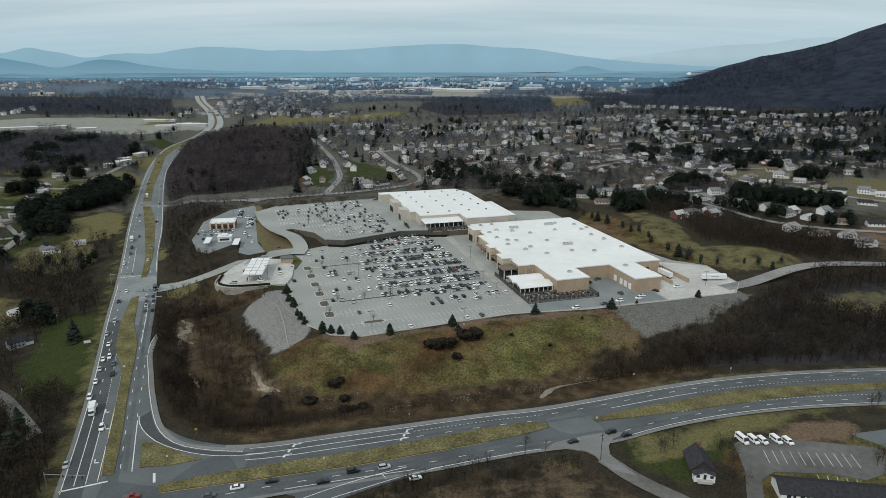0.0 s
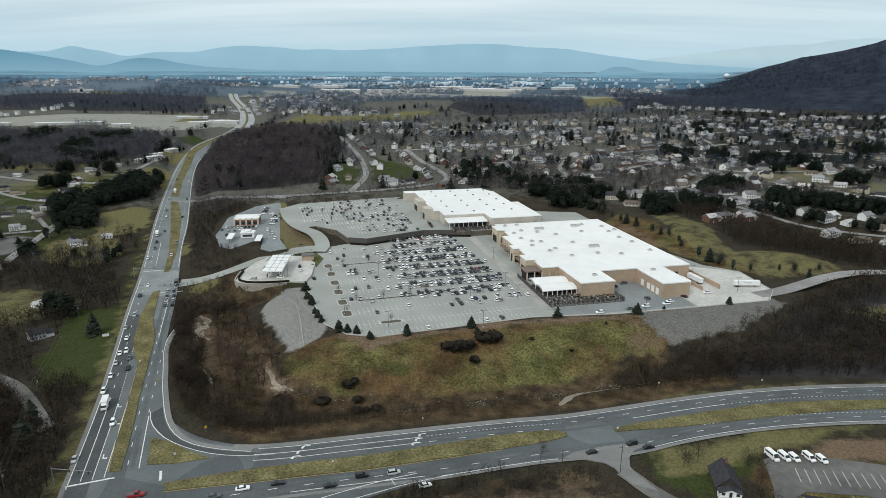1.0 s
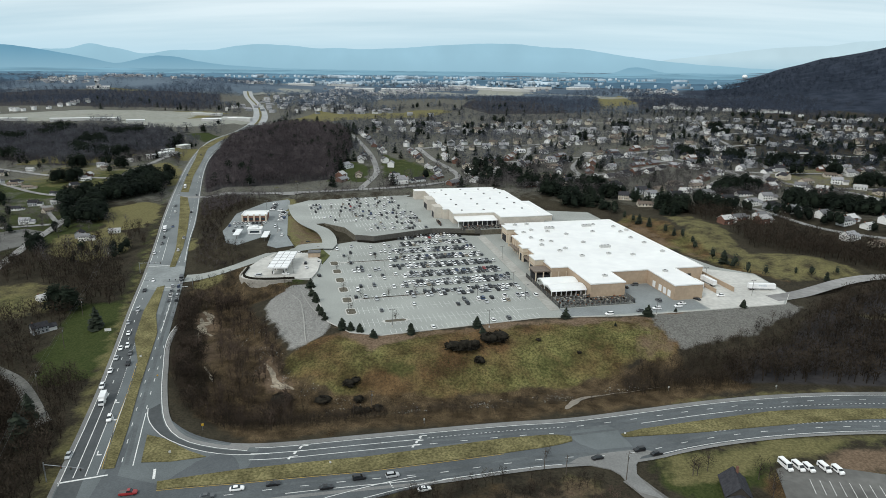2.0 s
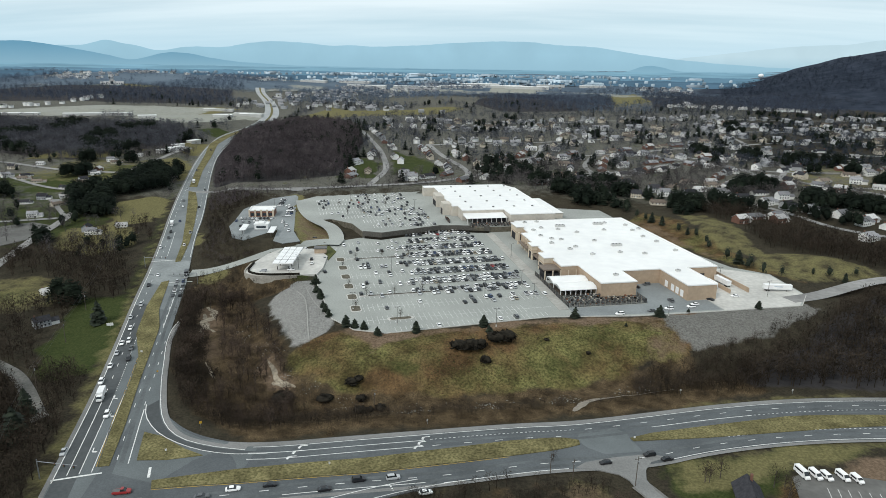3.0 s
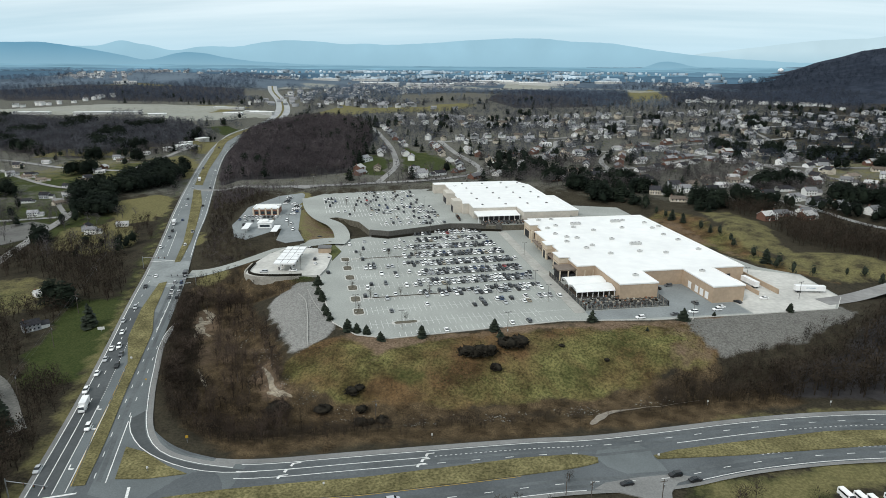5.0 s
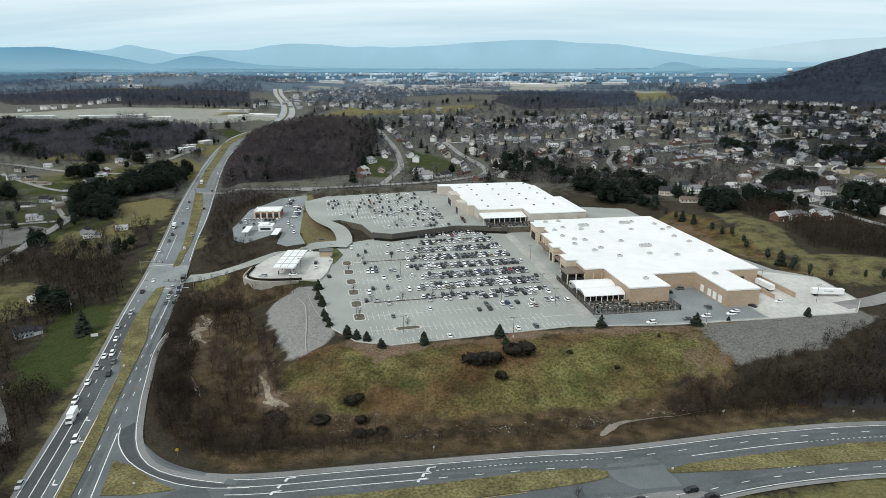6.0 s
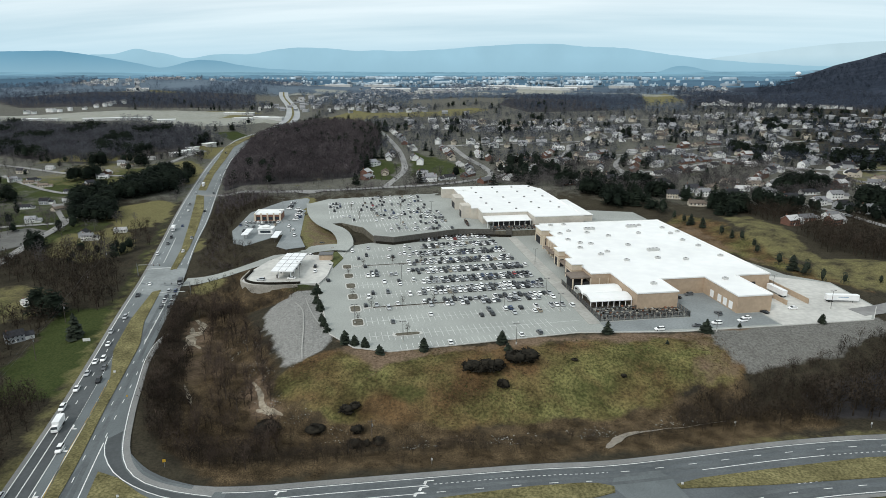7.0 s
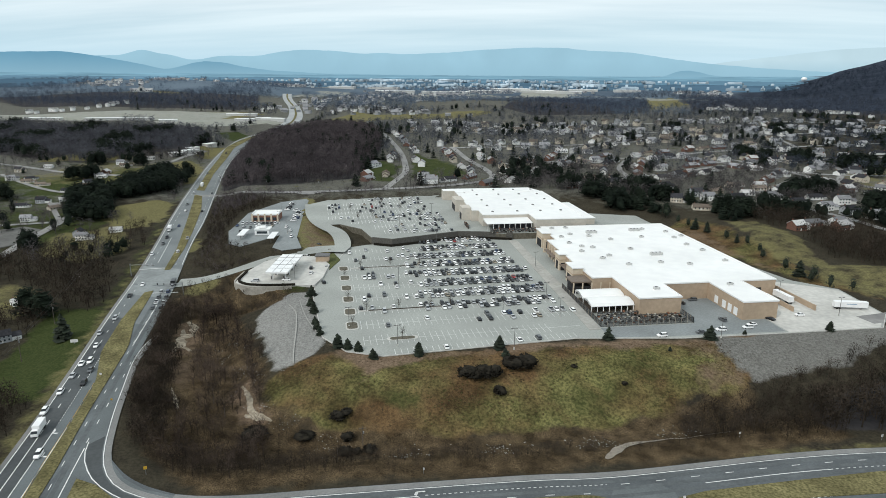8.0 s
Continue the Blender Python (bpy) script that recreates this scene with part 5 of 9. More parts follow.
def garden_house():
    gh = thing("garden_shelter", "twin white vaulted garden shelters with open posts", "shelter")
    for b0, b1 in ((330.5, 342), (342.3, 354)):
        a0, a1 = 129.5, 151.6
        m = (b0 + b1) / 2
        bm = bmesh.new()
        prof = [(b0, 4.2), (b0 + 1.2, 5.3), (m, 6.1), (b1 - 1.2, 5.3), (b1, 4.2), (b1 - 1.2, 5.1), (m, 5.9), (b0 + 1.2, 5.1)]
        v0 = [bm.verts.new((*sto(a0, b), z)) for b, z in prof]
        v1 = [bm.verts.new((*sto(a1, b), z)) for b, z in prof]
        n = len(prof)
        for k in range(n):
            bm.faces.new((v0[k], v0[(k + 1) % n], v1[(k + 1) % n], v1[k]))
        for vs in (v0[::-1], v1):
            for tri in ((0, 1, 7), (1, 2, 6, 7), (2, 3, 5, 6), (3, 4, 5)):
                bm.faces.new([vs[t] for t in tri])
        bmesh.ops.recalc_face_normals(bm, faces=bm.faces)
        part("vault", bm, ROOFW, gh, "white membrane vault")
        part("beam", sbox(bmesh.new(), a0, a1, b0 - 0.15, b0 + 0.15, 3.9, 4.25), WHITEW, gh)
    for a in np.linspace(129.8, 151.2, 8):
        for b in (330.6, 342.1, 353.8):
            part("post", sbox(bmesh.new(), a - 0.14, a + 0.14, b - 0.14, b + 0.14, 0, 4.0), WHITEW, gh)
    for k in range(8):
        part("stock_table", sbox(bmesh.new(), 131 + 2.5 * k, 132.6 + 2.5 * k, 332, 352, 0.5, 1.1), STOCKC, gh)
    return gh


garden_house()
# planted walls between the terraces, and the retaining wall of the filling station
tw = tagged(part("terrace_wall", prism(bmesh.new(), [(-108, 465), (-93, 462.4), (-52, 492.4), (-38, 494.3), (-13.5, 495.0), (-13.5, 496.0), (-38, 495.4), (-52.6, 493.4), (-93.2, 463.6), (-107.6, 466.2)], -0.4, 4.95), mat("dark segmental block wall", (0.105, 0.10, 0.09), (0.07, 0.067, 0.06), 1.2, 0.95)), "dark block retaining wall between car parks", "wall", kind="structure")


def wall_along(name, line, w, z0, z1, material, label):
    a, b = offset(line, w / 2), offset(line, -w / 2)
    bm = bmesh.new()
    for k in range(len(a) - 1):
        prism(bm, [tuple(a[k]), tuple(a[k + 1]), tuple(b[k + 1]), tuple(b[k])], z0, z1)
    return tagged(part(name, bm, material), label, "wall", kind="structure")


wall_along("terrace_hedge", [(-106, 463.6), (-93.2, 461.2), (-52, 491), (-38, 493), (-14, 493.8)], 1.0, -0.1, 1.5, BUSH, "dark hedge along the foot of a terrace wall")
RETAIN = mat("buff block retaining wall", (0.34, 0.32, 0.28), (0.27, 0.25, 0.22), 0.9, 0.95, big=0.15, bigamt=0.15)
wall_along("retaining_wall", smooth([(-163.8, 388), (-162, 371.5), (-158.4, 365.8), (-150, 362.8), (-138, 364.2), (-127, 367.6)]), 0.8, -7.5, 1.3, RETAIN, "curved buff block retaining wall under the forecourt")
wall_along("forecourt_hedge", smooth([(-162, 388), (-160.2, 373), (-156.8, 368), (-149.5, 365), (-137, 366.8), (-126, 369.8)]), 1.0, 1.02, 2.1, BUSH, "dark clipped hedge along the forecourt edge")
wall_along("dock_wall", [sto(231, 322), sto(231, 345.5)], 0.5, -0.3, 2.4, TAN, "tan block screen wall beside the loading dock")
wall_along("dock_wall", [sto(243, 322), sto(243, 360)], 0.5, -0.3, 2.8, TAN, "tan block screen wall beside the loading dock")


# ---- filling station and restaurant ----
def gas_station():
    gs = thing("filling_station_canopy", "white steel canopy over fuel pumps", "canopy")
    x, y, a = -140.0, 391.0, 97.0
    part("roof", boxes((-18, 18, -6.2, 6.2, 5.0, 5.9, 0.08)), WHITEW, gs)
    for k in range(1, 5):
        part("roof_seam", boxes((-18 + 7.2 * k - 0.12, -18 + 7.2 * k + 0.12, -6.1, 6.1, 5.9, 5.98)), STEELDARK, gs)
    for r in (-2.0, 2.0):
        part("roof_seam", boxes((-17.9, 17.9, r - 0.1, r + 0.1, 5.9, 5.97)), STEELDARK, gs)
    for u in (-13, -4.5, 4.5, 13):
        for v in (-3.5, 3.5):
            part("column", boxes((u - 0.25, u + 0.25, v - 0.25, v + 0.25, 0, 5.0)), WHITEW, gs)
            pump = part("fuel_pump", boxes((u - 0.5, u + 0.5, v + 0.5, v + 1.1, 0.1, 2.0, 0.05)), STEELDARK, gs)
            part("plinth", boxes((u - 1.6, u + 1.6, v - 0.6, v + 1.4, 0, 0.12)), CONCRETE, pump)
    gs.matrix_world = pose(x, y, 1.0, 0, 0, a)
    ks = thing("kiosk", "small brown flat-roofed filling station kiosk", "kiosk")
    part("wall", boxes((-4, 4, -3, 3, 0, 3.2)), TAN, ks)
    part("roof", boxes((-4.4, 4.4, -3.4, 3.4, 3.2, 3.7)), STEELDARK, ks)
    part("window", boxes((-4.05, -3.9, -2, 2, 0.9, 2.5)), WINDOW, ks)
    ks.matrix_world = pose(-127, 419, 1.0, 0, 0, 12)


gas_station()


def restaurant():
    rs = thing("restaurant", "brick restaurant with a white flat roof and cream piers", "restaurant")
    part("wall", boxes((-10, 10, -8, 8, 0, 4.8)), BRICK, rs, "red-brown brick wall")
    part("roof", boxes((-9.6, 9.6, -7.6, 7.6, 4.8, 5.1)), ROOFW, rs)
    part("parapet", boxes((-10.2, 10.2, -8.2, -7.6, 4.8, 5.8), (-10.2, 10.2, 7.6, 8.2, 4.8, 5.8), (-10.2, -9.6, -7.6, 7.6, 4.8, 5.8), (9.6, 10.2, -7.6, 7.6, 4.8, 5.8)), ROOFW, rs)
    for u in (-9.5, -4.8, 0, 4.8, 9.5):
        part("pier", boxes((u - 0.6, u + 0.6, -8.5, -8, 0, 6.0)), TANLIGHT, rs)
    for u in (-7.1, -2.4, 2.4, 7.1):
        part("window", boxes((u - 1.4, u + 1.4, -8.06, -7.9, 0.9, 3.2)), WINDOW, rs)
    rs.matrix_world = pose(-203, 512, 3.5, 0, 0, 12)
    cw = thing("drive_through", "small white drive-through building with a stepped roof", "kiosk")
    part("wall", boxes((-5, 5, -4, 4, 0, 3.6)), WHITEW, cw)
    part("roof", boxes((-5.4, 5.4, -4.4, 4.4, 3.6, 4.1)), ROOFW, cw)
    part("dome", boxes((-2.5, 2.5, -2.5, 2.5, 4.1, 5.4, 0.5)), ROOFW, cw)
    part("window", boxes((-3.6, 3.6, -4.05, -3.9, 0.9, 2.6)), WINDOW, cw)
    cw.matrix_world = pose(-187, 468, 3.5, 0, 0, 12)
    for x, y in ((-173, 452), (-196, 456)):
        cn = thing("parking_canopy", "narrow white canopy on posts", "canopy")
        part("roof", boxes((-2.2, 2.2, -9, 9, 3.2, 3.6)), WHITEW, cn)
        for v in (-7.5, 0, 7.5):
            part("post", boxes((-0.15, 0.15, v - 0.15, v + 0.15, 0, 3.2)), STEELDARK, cn)
        cn.matrix_world = pose(x, y, 3.5, 0, 0, 12)


BRICK = mat("red-brown brick", (0.22, 0.105, 0.07), (0.16, 0.08, 0.055), 2.0, 0.9)
restaurant()


pad("gas_verge", [(-132.2, 427), (-120, 411.2), (-117.6, 403), (-117.5, 424), (-126, 438)], -1.5, 0.45, mat("green forecourt turf", (0.10, 0.108, 0.045), (0.065, 0.072, 0.03), 0.6, 1.0), "strip of green turf beside the forecourt", "verge")


# ---- stall lines ----
S_ = []
zero, upper = (lambda x, y: 0.0), (lambda x, y: 4.5)
ROWS_B = [311 + 18.2 * k for k in range(10)]
for k, b in enumerate(ROWS_B):
    for a in np.arange(36, 137, 2.72):
        if (k == 0 and a > 122) or b + 6 > 470 + (a - 65.8) * 0.27:
            continue
        dash(S_, [lot(a, b - 5.2), lot(a, b + 5.2)], 0.14, 0, 0, zero, 0.03)
    dash(S_, [lot(36 if k < 8 else 70, b), lot(136, b)], 0.17, 0, 0, zero, 0.04)
for a in np.arange(48, 132, 2.72):
    dash(S_, [lot(a, 294.6 + (a - 43) * 0.05), lot(a, 299.8 + (a - 43) * 0.05)], 0.17, 0, 0, zero, 0.03)
paint("stall_lines", S_, LOTPAINT, "faded white parking stall lines")
S_ = []
UP = []
for k in range(8):
    b = 490 + 17.2 * k
    for a in np.arange(26, 117, 2.72):
        x, y = lot(a, b)
        if poly_dist(np.array([x]), np.array([y]), LOT_UP)[0] > -9 or (k < 1 and a < 62) or a > 114 - 0.07 * (b - 490):
            continue
        UP.append((a, b))
        dash(S_, [lot(a, b - 5.6), lot(a, b + 5.6)], 0.3, 0, 0, upper, 0.03)
        dash(S_, [lot(a, b), lot(a + 2.72, b)], 0.22, 0, 0, upper, 0.04)
paint("stall_lines_upper", S_, LOTPAINT, "faded white parking stall lines")


def planter(pts, z, name="planter_island", cover=None):
    bm = prism(bmesh.new(), pts, z - 0.2, z + 0.16)
    ob = tagged(part(name, bm, KERB), "pale kerbed planting island in a car park", "island", kind="structure")
    cx, cy = sum(p[0] for p in pts) / len(pts), sum(p[1] for p in pts) / len(pts)
    inner = [(cx + (x - cx) * 0.8, cy + (y - cy) * 0.8) for x, y in pts]
    part("soil", prism(bmesh.new(), inner, z, z + 0.2), cover or DRY, ob)
    return ob


def rounded(a0, a1, b0, b1, r=1.2):
    c = []
    for ca, cb, s in ((a1 - r, b0 + r, -90), (a1 - r, b1 - r, 0), (a0 + r, b1 - r, 90), (a0 + r, b0 + r, 180)):
        c += [lot(ca + r * math.cos(radians(s + t)), cb + r * math.sin(radians(s + t))) for t in (0, 30, 60, 90)]
    return c


for k, b in enumerate(ROWS_B[1:7]):
    planter(rounded(29, 35, b - 5.0, b + 5.0, 2.0), 0.0, cover=SOD)
for b in (ROWS_B[2], ROWS_B[6]):
    planter(rounded(36, 84, b - 0.8, b + 0.8, 0.7), 0.0, cover=MULCH)
planter(rounded(46, 60, 309, 313, 1.9), 0.0, cover=SOD)
wall_along("kerb", [(-89, 306), (-74, 293), (-58, 291), (22, 323), (69, 331), (118, 345), (164, 359), (174, 378)], 0.35, -0.2, 0.18, KERB, "pale concrete kerb along the car park")
wall_along("kerb", [(-120, 440), (-118, 403), (-117, 377), (-111, 356), (-99, 329), (-89, 306)], 0.35, -0.2, 0.18, KERB, "pale concrete kerb along the ring drive")
WALKWAY = mat("weathered walk concrete", (0.365, 0.355, 0.325), (0.30, 0.292, 0.268), 0.5, 0.9, big=0.06, bigamt=0.15)
pad("front_walk", [sto(122, 312), sto(127.5, 312), sto(129.8, 373), sto(130, 374), sto(130, 476), sto(124, 476)], -0.2, 0.14, WALKWAY, "pale concrete walk along the shop front", "pavement")


# ---- cars ----
CARPAINT = {}
for nm, c in (("white", (0.82, 0.82, 0.81)), ("silver", (0.42, 0.43, 0.44)), ("black", (0.012, 0.012, 0.014)), ("grey", (0.09, 0.095, 0.10)), ("blue", (0.03, 0.05, 0.11)), ("red", (0.28, 0.025, 0.025)), ("tan", (0.28, 0.24, 0.18))):
    CARPAINT[nm] = mat(nm + " car paint", c, tuple(v * 0.93 for v in c), 1.0, 0.3)


def loft(bm, rings):
    """Skin through closed rings of equal length, capped at both ends."""
    vs = [[bm.verts.new(p) for p in r] for r in rings]
    n = len(rings[0])
    for a, b in zip(vs, vs[1:]):
        for k in range(n):
            bm.faces.new((a[k], a[(k + 1) % n], b[(k + 1) % n], b[k]))
    bm.faces.new(vs[0][::-1])
    bm.faces.new(vs[-1])
    bmesh.ops.recalc_face_normals(bm, faces=bm.faces)
    return bm


def car(colour, style):
    """A parked car facing +y, 4.6 to 5.6 m long, from stations along its length."""
    name = {"sedan": "car", "suv": "car", "pickup": "pickup_truck"}[style]
    cr = thing(name, f"{colour} {dict(sedan='saloon car', suv='estate car', pickup='pickup truck')[style]} parked on grey asphalt", "car" if style != "pickup" else "pickup", "parked cars")
    L_, Wd = dict(sedan=(4.7, 1.82), suv=(4.75, 1.9), pickup=(5.6, 1.98))[style]
    h = dict(sedan=0.98, suv=1.1, pickup=1.12)[style]
    top = dict(sedan=1.45, suv=1.72, pickup=1.85)[style]
    y0, y1 = -L_ / 2, L_ / 2
    st = [(y0, 0.82, 0.45, h - 0.22), (y0 + 0.25, 0.96, 0.28, h - 0.05), (y0 + 1.2, 1.0, 0.25, h), (y1 - 1.5, 1.0, 0.25, h), (y1 - 0.4, 0.96, 0.27, h - 0.16), (y1, 0.8, 0.4, h - 0.36)]
    rings = []
    for y, w, lo, hi in st:
        x = Wd / 2 * w
        rings.append([(-x, y, lo), (-x * 1.02, y, (lo + hi) / 2), (-x * 0.93, y, hi), (x * 0.93, y, hi), (x * 1.02, y, (lo + hi) / 2), (x, y, lo)])
    part("body", loft(bmesh.new(), rings), CARPAINT[colour], cr)
    g0, g1, r0, r1 = dict(sedan=(y0 + 0.55, y1 - 1.25, y0 + 1.25, y1 - 2.05), suv=(y0 + 0.1, y1 - 1.2, y0 + 0.45, y1 - 1.95), pickup=(-0.35, y1 - 1.35, -0.15, y1 - 2.05))[style]
    gx, rx = Wd / 2 * 0.9, Wd / 2 * 0.72
    gl = bmesh.new()
    lo = [(-gx, g0, h - 0.02), (gx, g0, h - 0.02), (gx, g1, h - 0.02), (-gx, g1, h - 0.02)]
    hi = [(-rx, r0, top - 0.05), (rx, r0, top - 0.05), (rx, r1, top - 0.05), (-rx, r1, top - 0.05)]
    part("glasshouse", loft(gl, [lo, hi]), GLASS, cr, "dark glass")
    rf = bmesh.new()
    part("roof", loft(rf, [[(p[0] * 1.03, p[1] * 1.0, top - 0.05) for p in hi], [(p[0] * 0.92, p[1] * 0.97, top + 0.02) for p in hi]]), CARPAINT[colour], cr)
    if style == "pickup":
        part("bed", boxes((-0.78, 0.78, y0 + 0.15, -0.5, h - 0.25, h + 0.012)), STEELDARK, cr)
    for x in (-Wd / 2 + 0.12, Wd / 2 - 0.12):
        for y in (y0 + 0.9, y1 - 0.95):
            wh = bmesh.new()
            tube(wh, (x - 0.11, y, 0.33), (x + 0.11, y, 0.33), 0.33, 0.33, 9)
            part("wheel", wh, RUBBER, cr)
    return cr


KINDS = [("white", "sedan", 24), ("white", "suv", 24), ("silver", "sedan", 15), ("silver", "suv", 14), ("black", "sedan", 15), ("black", "suv", 17), ("grey", "sedan", 9), ("grey", "suv", 10), ("blue", "sedan", 3), ("red", "sedan", 0.7), ("red", "suv", 0.5), ("tan", "sedan", 4), ("white", "pickup", 5), ("black", "pickup", 5), ("silver", "pickup", 4), ("blue", "suv", 3)]
CARS = {}
rng = random.Random(7)


LOOSE = []


def put_car(x, y, z, turn, colour=None, style=None):
    """A car of its own; far off, on the terrace and down the road, one of a crowd that is joined below."""
    if colour is None:
        colour, style, _ = rng.choices(KINDS, [k[2] for k in KINDS])[0]
    m = pose(x, y, z, 0, 0, turn)
    if (colour, style) not in CARS:
        CARS[colour, style] = car(colour, style)
        CARS[colour, style].matrix_world = m
        return CARS[colour, style]
    if y - 0.15 * x > 432:
        LOOSE.append((colour, style, m))
        return None
    return copy_thing(CARS[colour, style], m)


def join_loose():
    mats, V, F, I, base = [], [], [], [], 0
    cache = {}
    for colour, style, m in LOOSE:
        if (colour, style) not in cache:
            rows = []
            for c in CARS[colour, style].children:
                me = c.data
                me.calc_loop_triangles()
                v = np.zeros(len(me.vertices) * 3, np.float32)
                me.vertices.foreach_get("co", v)
                t = np.zeros(len(me.loop_triangles) * 3, np.int32)
                me.loop_triangles.foreach_get("vertices", t)
                if me.materials[0] not in mats:
                    mats.append(me.materials[0])
                rows.append((v.reshape(-1, 3), t.reshape(-1, 3), mats.index(me.materials[0])))
            cache[colour, style] = rows
        r3, tr = np.array(m.to_3x3()), np.array(m.translation)
        for v, t, k in cache[colour, style]:
            V.append(v @ r3.T + tr)
            F.append(t + base)
            I.append(np.full(len(t), k, np.int32))
            base += len(v)
    ob = mesh_np("distant_cars", np.concatenate(V), np.concatenate(F), mats[0])
    for mt in mats[1:]:
        ob.data.materials.append(mt)
    ob.data.polygons.foreach_set("material_index", np.concatenate(I))
    tagged(ob, "scattered distant cars on asphalt", "cars", kind="stuff")


ANG = 19.5
for k, b in enumerate(ROWS_B):
    for side in (-1, 1):
        for a in np.arange(37.4, 135.5, 2.72):
            if k == 0:
                p = 0.03
            elif k == 1:
                p = 0.04 if a < 70 else 0.16 if a < 92 else 0.5 if side > 0 else 0.10
            else:
                p = 0.14 if a < 66 else 0.5 if a < 78 else 0.97
                if k == 2:
                    p *= 0.7 if side < 0 else 0.95
                if k >= 8:
                    p = 0.14 if a < 84 else 0.9
            if b + side * 3 + 3 > 471 + (a - 65.8) * 0.27:
                continue
            if rng.random() < p:
                x, y = lot(a + rng.uniform(-0.2, 0.2), b + side * (2.95 + rng.uniform(-0.3, 0.3)))
                put_car(x, y, 0.0, ANG + (0 if rng.random() < 0.5 else 180) + rng.uniform(-2, 2))
for a, b, t in ((70, 297.5, 0), (103, 299.5, 0), (112, 300.2, 0), (140, 330, 0), (138.5, 372, 180), (139, 402, 0), (20, 395, 10), (22, 425, 0), (10, 450, 60), (25, 462, -50), (18, 478, -40)):
    put_car(*lot(a, b), 0.0, ANG + t)
for a, b in UP:
    for side in (-1, 1):
        if rng.random() < (0.14 if a < 60 else 0.3 if a < 90 else 0.42):
            put_car(*lot(a + 1.36, b + side * 2.9), 4.5, ANG + (0 if rng.random() < 0.5 else 180))
for x, y, t in ((60, 331.5, 108), (78, 338.5, 108), (88, 343, 100), (92, 356, 20), (101, 348, 105), (104, 352, 105), (115, 361, 40), (131, 369, 100), (122, 398, 10), (84, 383, 110), (77, 377, 60)):
    put_car(x, y, 0.04, t)
for x, y, t in ((-150, 372, 97), (-134, 377, 97), (-150, 396, 8), (-125, 392, 12), (-128, 401, 12), (-144, 400, 8)):
    put_car(x, y, 1.0, t)
for x, y in ((-215, 486), (-209, 484), (-203, 482), (-199, 487), (-194, 489), (-190, 491), (-186, 528), (-184, 522), (-182, 516), (-181, 510), (-190, 540), (-193, 546), (-205, 470), (-178, 488), (-171, 478), (-164, 462)):
    put_car(x, y, 3.5, 12 + rng.choice((0, 90, 180)))
for k in range(9):
    put_car(-214 + 2.9 * k, 494 + 0.62 * k, 3.5, 12 + rng.uniform(-2, 2))
    if k % 3:
        put_car(-190 + 1.05 * k, 545 - 3.4 * k, 3.5, 102 + rng.uniform(-3, 3))
for a_ in range(11):
    if a_ % 4 != 2:
        put_car(-201 - 0.6 * a_, 548 + 2.8 * a_, 3.5, 100)
for x, y, t in ((-222.9, 379, 204), (-218.3, 360, 202), (-204.8, 328, 202), (-200, 309.5, 202), (-192, 296, 202), (-183.9, 281, 202), (-178, 273.3, 202), (-172.9, 262.4, 202), (-185.6, 278, 202), (-181.6, 267.3, 202), (-176.8, 254.4, 202), (-171.8, 240, 201), (-153.5, 215.2, 201), (-153.5, 190, 200),
                (-203.6, 378, 22), (-201.3, 370, 22), (-197.5, 362, 22), (-194.1, 353.6, 22), (-205, 369.5, 22), (-201.5, 361, 22), (-198, 353, 22), (-195, 345, 22), (-191, 346, 22),
                (-250, 432, 203), (-262, 470, 203), (-270, 500, 203), (-256, 455, 203), (-290, 545, 203), (-300, 566, 203), (-318, 610, 203), (-236, 440, 23), (-246, 470, 23), (-275, 545, 23), (-300, 610, 22), (-333, 690, 22), (-352, 700, 203), (-395, 830, 200)):
    put_car(x, y, rz(x, y) + 0.05, t)
for x, y, t, c in ((-121, 172, 285, ("red", "pickup")), (-86.9, 178, 288, ("white", "sedan")), (-25.4, 187.5, 290, ("white", "sedan")), (-37.2, 193.2, 290, ("silver", "suv")), (-48.3, 189.8, 290, ("black", "suv")), (-76, 182, 288, ("black", "sedan")), (37, 215, 110, ("black", "sedan")), (54, 222, 110, ("black", "suv")), (60, 220, 292, ("black", "sedan")), (-58, 183, 290, ("black", "sedan")), (-95, 173, 288, ("grey", "sedan")), (-112, 168, 250, ("grey", "sedan"))):
    put_car(x, y, rz(x, y) + 0.06, t, *c)
join_loose()

# ---- houses ----
WALLS = {"white": mat("white clapboard", (0.74, 0.74, 0.72), (0.66, 0.66, 0.65), 0.8, 0.8), "cream": mat("cream siding", (0.52, 0.47, 0.38), (0.46, 0.41, 0.34), 0.8, 0.85),
         "brick": mat("brown brick", (0.17, 0.085, 0.06), (0.12, 0.065, 0.05), 1.2, 0.9), "grey": mat("grey siding", (0.33, 0.34, 0.35), (0.28, 0.29, 0.30), 0.8, 0.85)}
SHINGLE = {"grey": mat("grey shingles", (0.22, 0.22, 0.228), (0.16, 0.16, 0.166), 0.9, 0.95, rnd=0.5), "brown": mat("brown shingles", (0.17, 0.14, 0.115), (0.12, 0.098, 0.082), 0.9, 0.95, rnd=0.3),
           "dark": mat("dark shingles", (0.045, 0.045, 0.05), (0.03, 0.03, 0.034), 0.9, 0.95, rnd=0.3), "pale": mat("pale weathered shingles", (0.40, 0.395, 0.39), (0.30, 0.296, 0.29), 0.9, 0.95, rnd=0.4)}
FRAME = mat("white trim", (0.7, 0.7, 0.68), (0.62, 0.62, 0.6), 1.0, 0.7)


